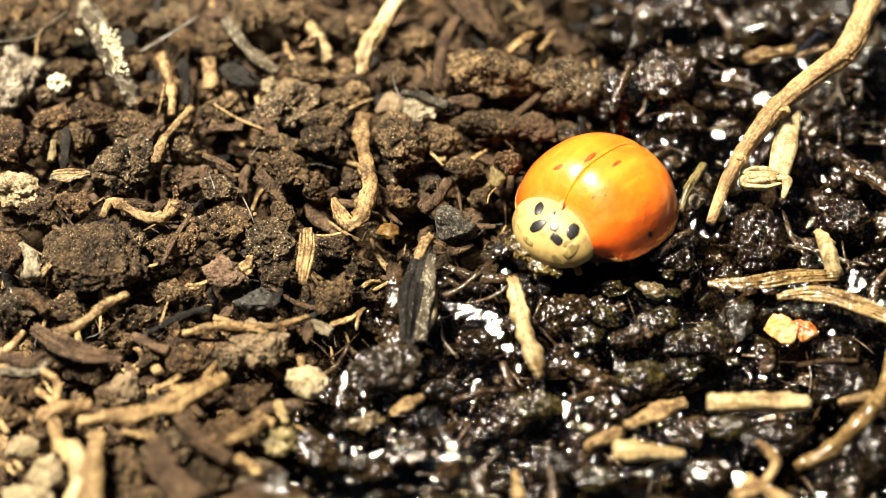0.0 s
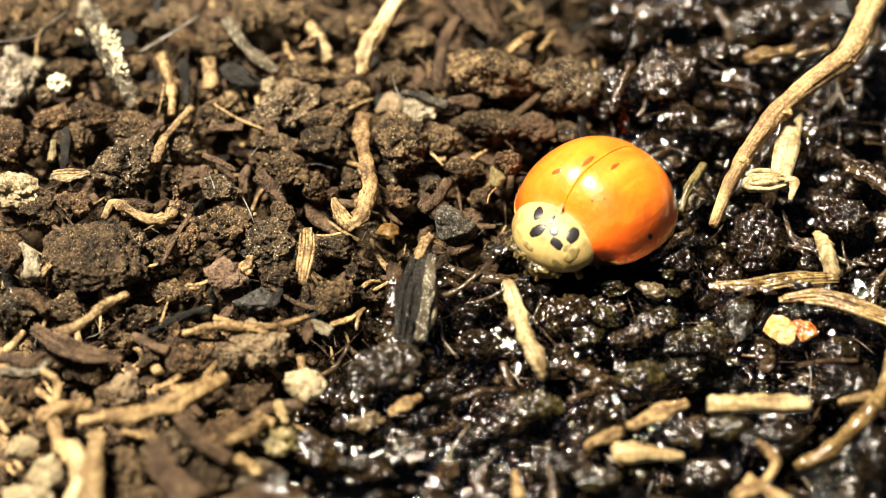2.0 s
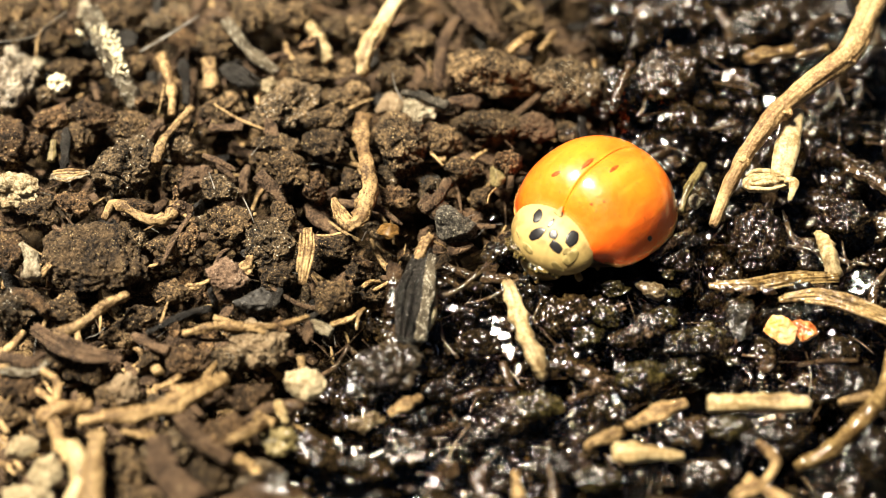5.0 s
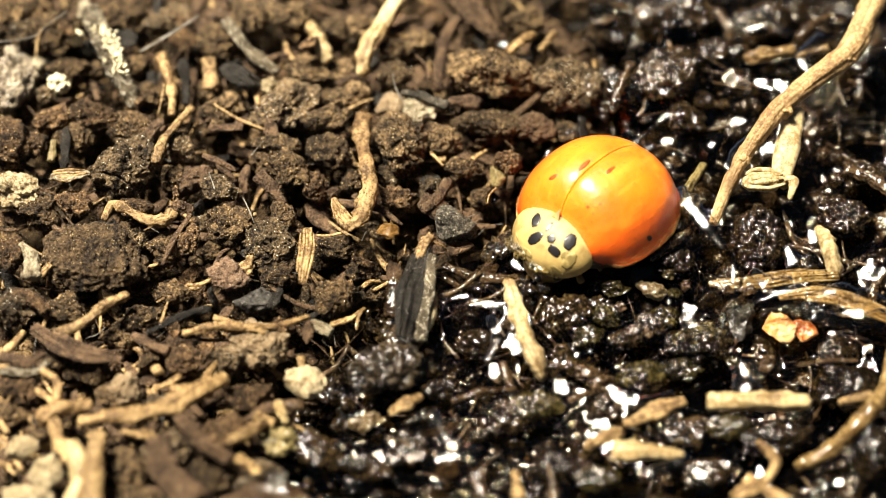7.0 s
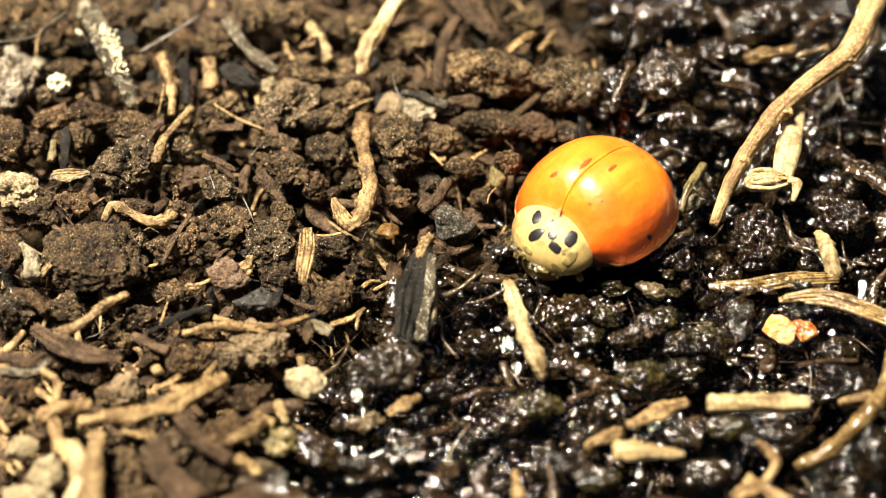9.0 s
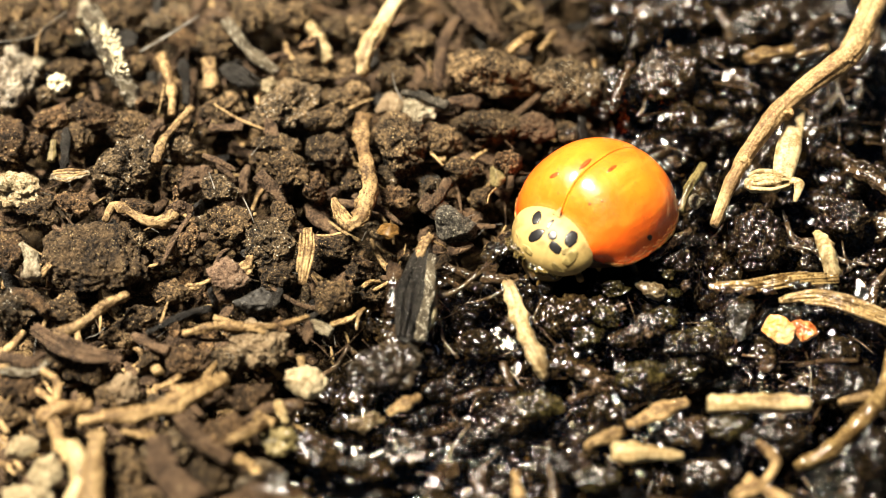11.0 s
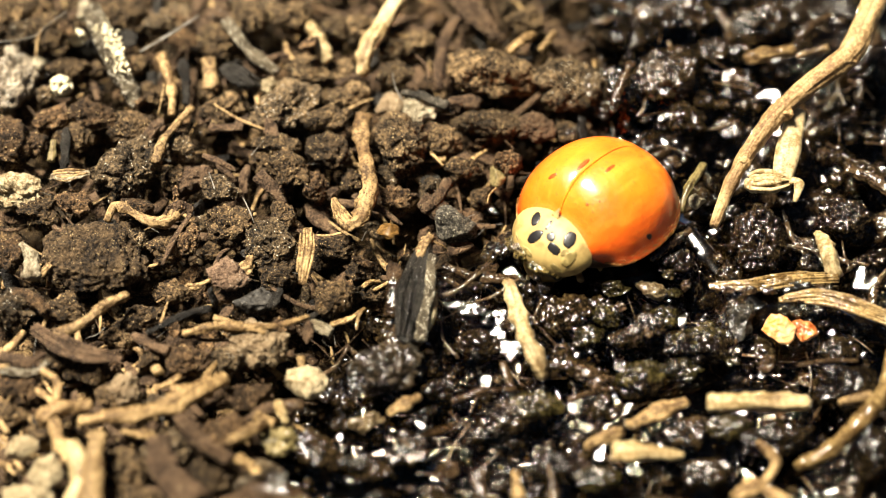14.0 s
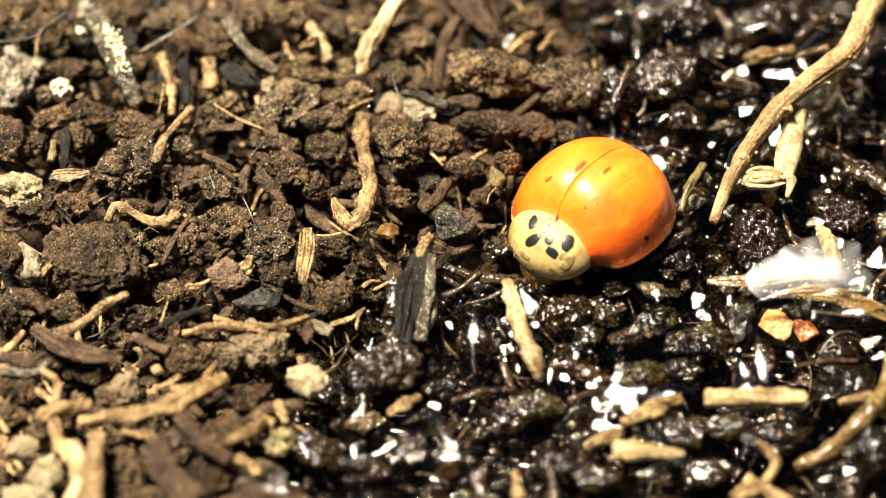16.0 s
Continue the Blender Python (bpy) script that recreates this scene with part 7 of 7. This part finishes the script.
    drift(perlite, (0, 0, 0.01, 0.02, 0), (4.2, 0, -0, -0, 0), (11.5, -0.02, 0.01, 0.02, 0), (13, 0.04, 0.01, 0.02, 0), (14, 0.07, 0.01, 0.02, 0), (15.5, 0.13, 0.01, 0.02, 0), (16, 0.11, 0.07, 0.1, 0))
    drift(perlite_two, (0, 0, -0, -0, 0), (12, 0, -0, -0, 0), (13, 0.11, -0.03, -0.04, 0), (14, 0.11, -0.04, -0.06, 0), (14.5, 0.09, -0.11, -0.16, 0), (16, 0.11, -0.12, -0.17, 0))
    drift(rolling_clod, (0, 0.02, 0.09, 0.02, 0), (1.5, 0.02, 0.05, 0.01, 0), (3.5, 0, -0, -0, 0), (4.2, 0, -0, -0, 0), (6.3, 0.22, -0.39, -0.1, -14), (9, 0.22, -0.41, -0.1, -14), (12, 0.22, -0.39, -0.1, -14), (16, 0.2, -0.35, -0.09, -14))
    drift(rootlet, (0, -0.07, 0.04, 0.06, 0), (1, -0.02, 0.01, 0.02, 0), (4.2, 0, -0, -0, 0), (9, -0.02, -0.04, -0.06, 0), (11.5, 0.04, -0.05, -0.08, 0), (16, 0.11, -0.05, -0.08, 0))
    drift(disc_pebble, (0, -0.13, 0.05, 0.08, 0), (1, -0.09, 0.04, 0.06, 0), (2, -0.07, 0.01, 0.02, 0), (3, 0, 0.01, 0.02, 0), (4.2, 0, -0, -0, 0), (7, 0.04, 0.01, 0.02, 0), (16, 0.04, -0, -0, 0))
    drift(char_piece, (0, 0.09, 0.01, 0.02, 3), (0.5, 0.04, 0.01, 0.02, 1.5), (1, -0.02, 0.01, 0.02, 0), (4.2, 0, -0, -0, 0), (6.5, 0, 0.04, 0.06, 0), (16, 0, 0.05, 0.08, 0))
    drift(lichen_twig, (0, 0, 0.03, 0.04, 0), (4.2, 0, -0, -0, 0), (9, -0.02, 0.03, 0.04, 0), (12, 0.02, 0.03, 0.04, 0), (16, 0.11, 0.04, 0.06, 0))
    drift(seed, (0, 0.07, -0, -0, 0), (2, 0, -0, -0, 0), (4.2, 0, -0.01, -0.02, 0), (7, 0.02, 0.01, 0.02, 0), (9, -0.04, -0, -0, 0), (16, -0.04, -0, -0, 0))
    drift(swell_a, (0, 0, 0, -5.2, 0), (4.3, 0, 0, -5.2, 0), (6.2, 0, 0, 0, 0), (7.1, 0, 0, 0, 0), (7.8, 0, 0, -3.1, 0), (8.6, 0, 0, -5.2, 0), (13.6, 0, 0, -5.2, 0), (14.6, 0, 0, 0, 0), (15.4, 0, 0, 0, 0), (16, 0, 0, -1.7, 0))
    drift(swell_b, (0, 0, 0, -5.2, 0), (4.3, 0, 0, -5.2, 0), (6.2, 0, 0, 0, 0), (7.1, 0, 0, 0, 0), (7.8, 0, 0, -3.1, 0), (8.6, 0, 0, -5.2, 0), (13.6, 0, 0, -5.2, 0), (14.6, 0, 0, 0, 0), (15.4, 0, 0, 0, 0), (16, 0, 0, -1.7, 0))
    drift(swell_c, (0, 0, 0, -5.2, 0), (4.3, 0, 0, -5.2, 0), (6.2, 0, 0, 0, 0), (7, 0, 0, 0, 0), (7.8, 0, 0, -4.1, 0), (8.6, 0, 0, -5.2, 0), (14, 0, 0, -5.2, 0), (14.9, 0, 0, 0, 0), (16, 0, 0, 0, 0))
    drift(swell_d, (0, 0, 0, -5.2, 0), (4.3, 0, 0, -5.2, 0), (6.2, 0, 0, 0, 0), (7, 0, 0, 0, 0), (7.8, 0, 0, -4.1, 0), (8.6, 0, 0, -5.2, 0), (14, 0, 0, -5.2, 0), (14.9, 0, 0, 0, 0), (16, 0, 0, 0, 0))
    drift(swell_e, (0, 0, 0, -5.2, 0), (4.3, 0, 0, -5.2, 0), (6.2, 0, 0, 0, 0), (7, 0, 0, 0, 0), (7.8, 0, 0, -4.1, 0), (8.6, 0, 0, -5.2, 0), (14, 0, 0, -5.2, 0), (14.9, 0, 0, 0, 0), (16, 0, 0, 0, 0))
    drift(swell_f, (0, 0, 0, -5.2, 0), (4.3, 0, 0, -5.2, 0), (6.2, 0, 0, 0, 0), (7, 0, 0, 0, 0), (7.8, 0, 0, -4.1, 0), (8.6, 0, 0, -5.2, 0), (14, 0, 0, -5.2, 0), (14.9, 0, 0, 0, 0), (16, 0, 0, 0, 0))
    drift(swell_g, (0, 0, 0, -5.2, 0), (14.9, 0, 0, -5.2, 0), (15.5, 0, 0, -0.68, 0), (16, 0, 0, 0, 0))
    drift(swell_h, (0, 0, 0, -5.2, 0), (14.9, 0, 0, -5.2, 0), (15.5, 0, 0, -0.68, 0), (16, 0, 0, 0, 0))
    drift(swell_i, (0, 0, 0, -5.2, 0), (14.9, 0, 0, -5.2, 0), (15.5, 0, 0, -0.68, 0), (16, 0, 0, 0, 0))
    drift(swell_j, (0, 0, 0, -5.2, 0), (14.9, 0, 0, -5.2, 0), (15.5, 0, 0, -0.68, 0), (16, 0, 0, 0, 0))
    drift(swell_k, (0, 0, 0, -5.2, 0), (14.9, 0, 0, -5.2, 0), (15.5, 0, 0, -0.68, 0), (16, 0, 0, 0, 0))
    drift(swell_l, (0, 0, 0, -5.2, 0), (14.9, 0, 0, -5.2, 0), (15.5, 0, 0, -0.68, 0), (16, 0, 0, 0, 0))
    drift(swell_m, (0, 0, 0, 0, 0), (0.6, 0, 0, 0, 0), (1.4, 0, 0, -5.2, 0), (4.3, 0, 0, -5.2, 0), (6.2, 0, 0, 0, 0), (7, 0, 0, 0, 0), (8, 0, 0, -5.2, 0), (14, 0, 0, -5.2, 0), (15, 0, 0, 0, 0), (16, 0, 0, 0, 0))
    drift(swell_n, (0, 0, 0, 0, 0), (0.6, 0, 0, 0, 0), (1.4, 0, 0, -5.2, 0), (4.3, 0, 0, -5.2, 0), (6.2, 0, 0, 0, 0), (7, 0, 0, 0, 0), (8, 0, 0, -5.2, 0), (14, 0, 0, -5.2, 0), (15, 0, 0, 0, 0), (16, 0, 0, 0, 0))
    drift(ribbon_a, (0, 0, 0, -5.2, 0), (4.3, 0, 0, -5.2, 0), (6.2, 0, 0, 0, 0), (7.2, 0, 0, 0, 0), (7.9, 0, 0, -3.1, 0), (8.6, 0, 0, -5.2, 0), (13.4, 0, 0, -5.2, 0), (14.4, 0, 0, 0, 0), (15.3, 0, 0, 0, 0), (15.8, 0, 0, -5.2, 0), (16, 0, 0, -5.2, 0))
    drift(ribbon_b, (0, 0, 0, -5.2, 0), (4.3, 0, 0, -5.2, 0), (6.2, 0, 0, 0, 0), (7.2, 0, 0, 0, 0), (7.9, 0, 0, -3.1, 0), (8.6, 0, 0, -5.2, 0), (13.4, 0, 0, -5.2, 0), (14.4, 0, 0, 0, 0), (16, 0, 0, 0, 0))
    drift(ribbon_c, (0, 0, 0, -5.2, 0), (4.3, 0, 0, -5.2, 0), (6.2, 0, 0, 0, 0), (7.2, 0, 0, 0, 0), (7.9, 0, 0, -3.1, 0), (8.6, 0, 0, -5.2, 0), (13.4, 0, 0, -5.2, 0), (14.4, 0, 0, 0, 0), (15.2, 0, 0, 0, 0), (15.8, 0, 0, -5.2, 0), (16, 0, 0, -5.2, 0))
    drift(ribbon_d, (0, 0, 0, -5.2, 0), (4.3, 0, 0, -5.2, 0), (6.2, 0, 0, 0, 0), (7.2, 0, 0, 0, 0), (7.9, 0, 0, -3.1, 0), (8.6, 0, 0, -5.2, 0), (13.4, 0, 0, -5.2, 0), (14.4, 0, 0, 0, 0), (16, 0, 0, 0, 0))
    drift(ribbon_e, (0, 0, 0, -5.2, 0), (4.3, 0, 0, -5.2, 0), (6.2, 0, 0, 0, 0), (7.2, 0, 0, 0, 0), (7.9, 0, 0, -3.1, 0), (8.6, 0, 0, -5.2, 0), (13.4, 0, 0, -5.2, 0), (14.4, 0, 0, 0, 0), (16, 0, 0, 0, 0))
    drift(ribbon_f, (0, 0, 0, 0, 0), (0.6, 0, 0, 0, 0), (1.5, 0, 0, -5.2, 0), (4.3, 0, 0, -5.2, 0), (6.2, 0, 0, 0, 0), (7.2, 0, 0, 0, 0), (8, 0, 0, -5.2, 0), (13.6, 0, 0, -5.2, 0), (14.6, 0, 0, 0, 0), (16, 0, 0, 0, 0))
    drift(ribbon_g, (0, 0, 0, -5.2, 0), (4.3, 0, 0, -5.2, 0), (6.2, 0, 0, 0, 0), (7.2, 0, 0, 0, 0), (7.9, 0, 0, -3.1, 0), (8.6, 0, 0, -5.2, 0), (13.4, 0, 0, -5.2, 0), (14.4, 0, 0, 0, 0), (16, 0, 0, 0, 0))
    drift(ribbon_h, (0, 0, 0, 0, 0), (0.6, 0, 0, 0, 0), (1.5, 0, 0, -5.2, 0), (4.3, 0, 0, -5.2, 0), (6.2, 0, 0, 0, 0), (7.2, 0, 0, 0, 0), (8, 0, 0, -5.2, 0), (13.6, 0, 0, -5.2, 0), (14.6, 0, 0, 0, 0), (16, 0, 0, 0, 0))
    drift(ribbon_i, (0, 0, 0, 0, 0), (0.6, 0, 0, 0, 0), (1.5, 0, 0, -5.2, 0), (4.3, 0, 0, -5.2, 0), (6.2, 0, 0, 0, 0), (7.2, 0, 0, 0, 0), (8, 0, 0, -5.2, 0), (13.6, 0, 0, -5.2, 0), (14.6, 0, 0, 0, 0), (16, 0, 0, 0, 0))
    drift(ribbon_j, (0, 0, 0, -5.2, 0), (4.3, 0, 0, -5.2, 0), (6.2, 0, 0, 0, 0), (7.2, 0, 0, 0, 0), (7.9, 0, 0, -3.1, 0), (8.6, 0, 0, -5.2, 0), (13.4, 0, 0, -5.2, 0), (14.4, 0, 0, 0, 0), (15.2, 0, 0, 0, 0), (15.8, 0, 0, -5.2, 0), (16, 0, 0, -5.2, 0))
    drift(ribbon_k, (0, 0, 0, -5.2, 0), (4.3, 0, 0, -5.2, 0), (6.2, 0, 0, 0, 0), (7.2, 0, 0, 0, 0), (7.9, 0, 0, -3.1, 0), (8.6, 0, 0, -5.2, 0), (13.4, 0, 0, -5.2, 0), (14.4, 0, 0, 0, 0), (16, 0, 0, 0, 0))
    drift(ribbon_l, (0, 0, 0, 0, 0), (0.6, 0, 0, 0, 0), (1.5, 0, 0, -5.2, 0), (4.3, 0, 0, -5.2, 0), (6.2, 0, 0, 0, 0), (7.2, 0, 0, 0, 0), (8, 0, 0, -5.2, 0), (13.6, 0, 0, -5.2, 0), (14.6, 0, 0, 0, 0), (16, 0, 0, 0, 0))
    drift(ribbon_m, (0, 0, 0, -5.2, 0), (4.3, 0, 0, -5.2, 0), (6.2, 0, 0, 0, 0), (7.2, 0, 0, 0, 0), (7.9, 0, 0, -3.1, 0), (8.6, 0, 0, -5.2, 0), (13.4, 0, 0, -5.2, 0), (14.4, 0, 0, 0, 0), (16, 0, 0, 0, 0))
    drift(ribbon_n, (0, 0, 0, -5.2, 0), (4.3, 0, 0, -5.2, 0), (6.2, 0, 0, 0, 0), (7.2, 0, 0, 0, 0), (7.9, 0, 0, -3.1, 0), (8.6, 0, 0, -5.2, 0), (13.4, 0, 0, -5.2, 0), (14.4, 0, 0, 0, 0), (16, 0, 0, 0, 0))

motions()
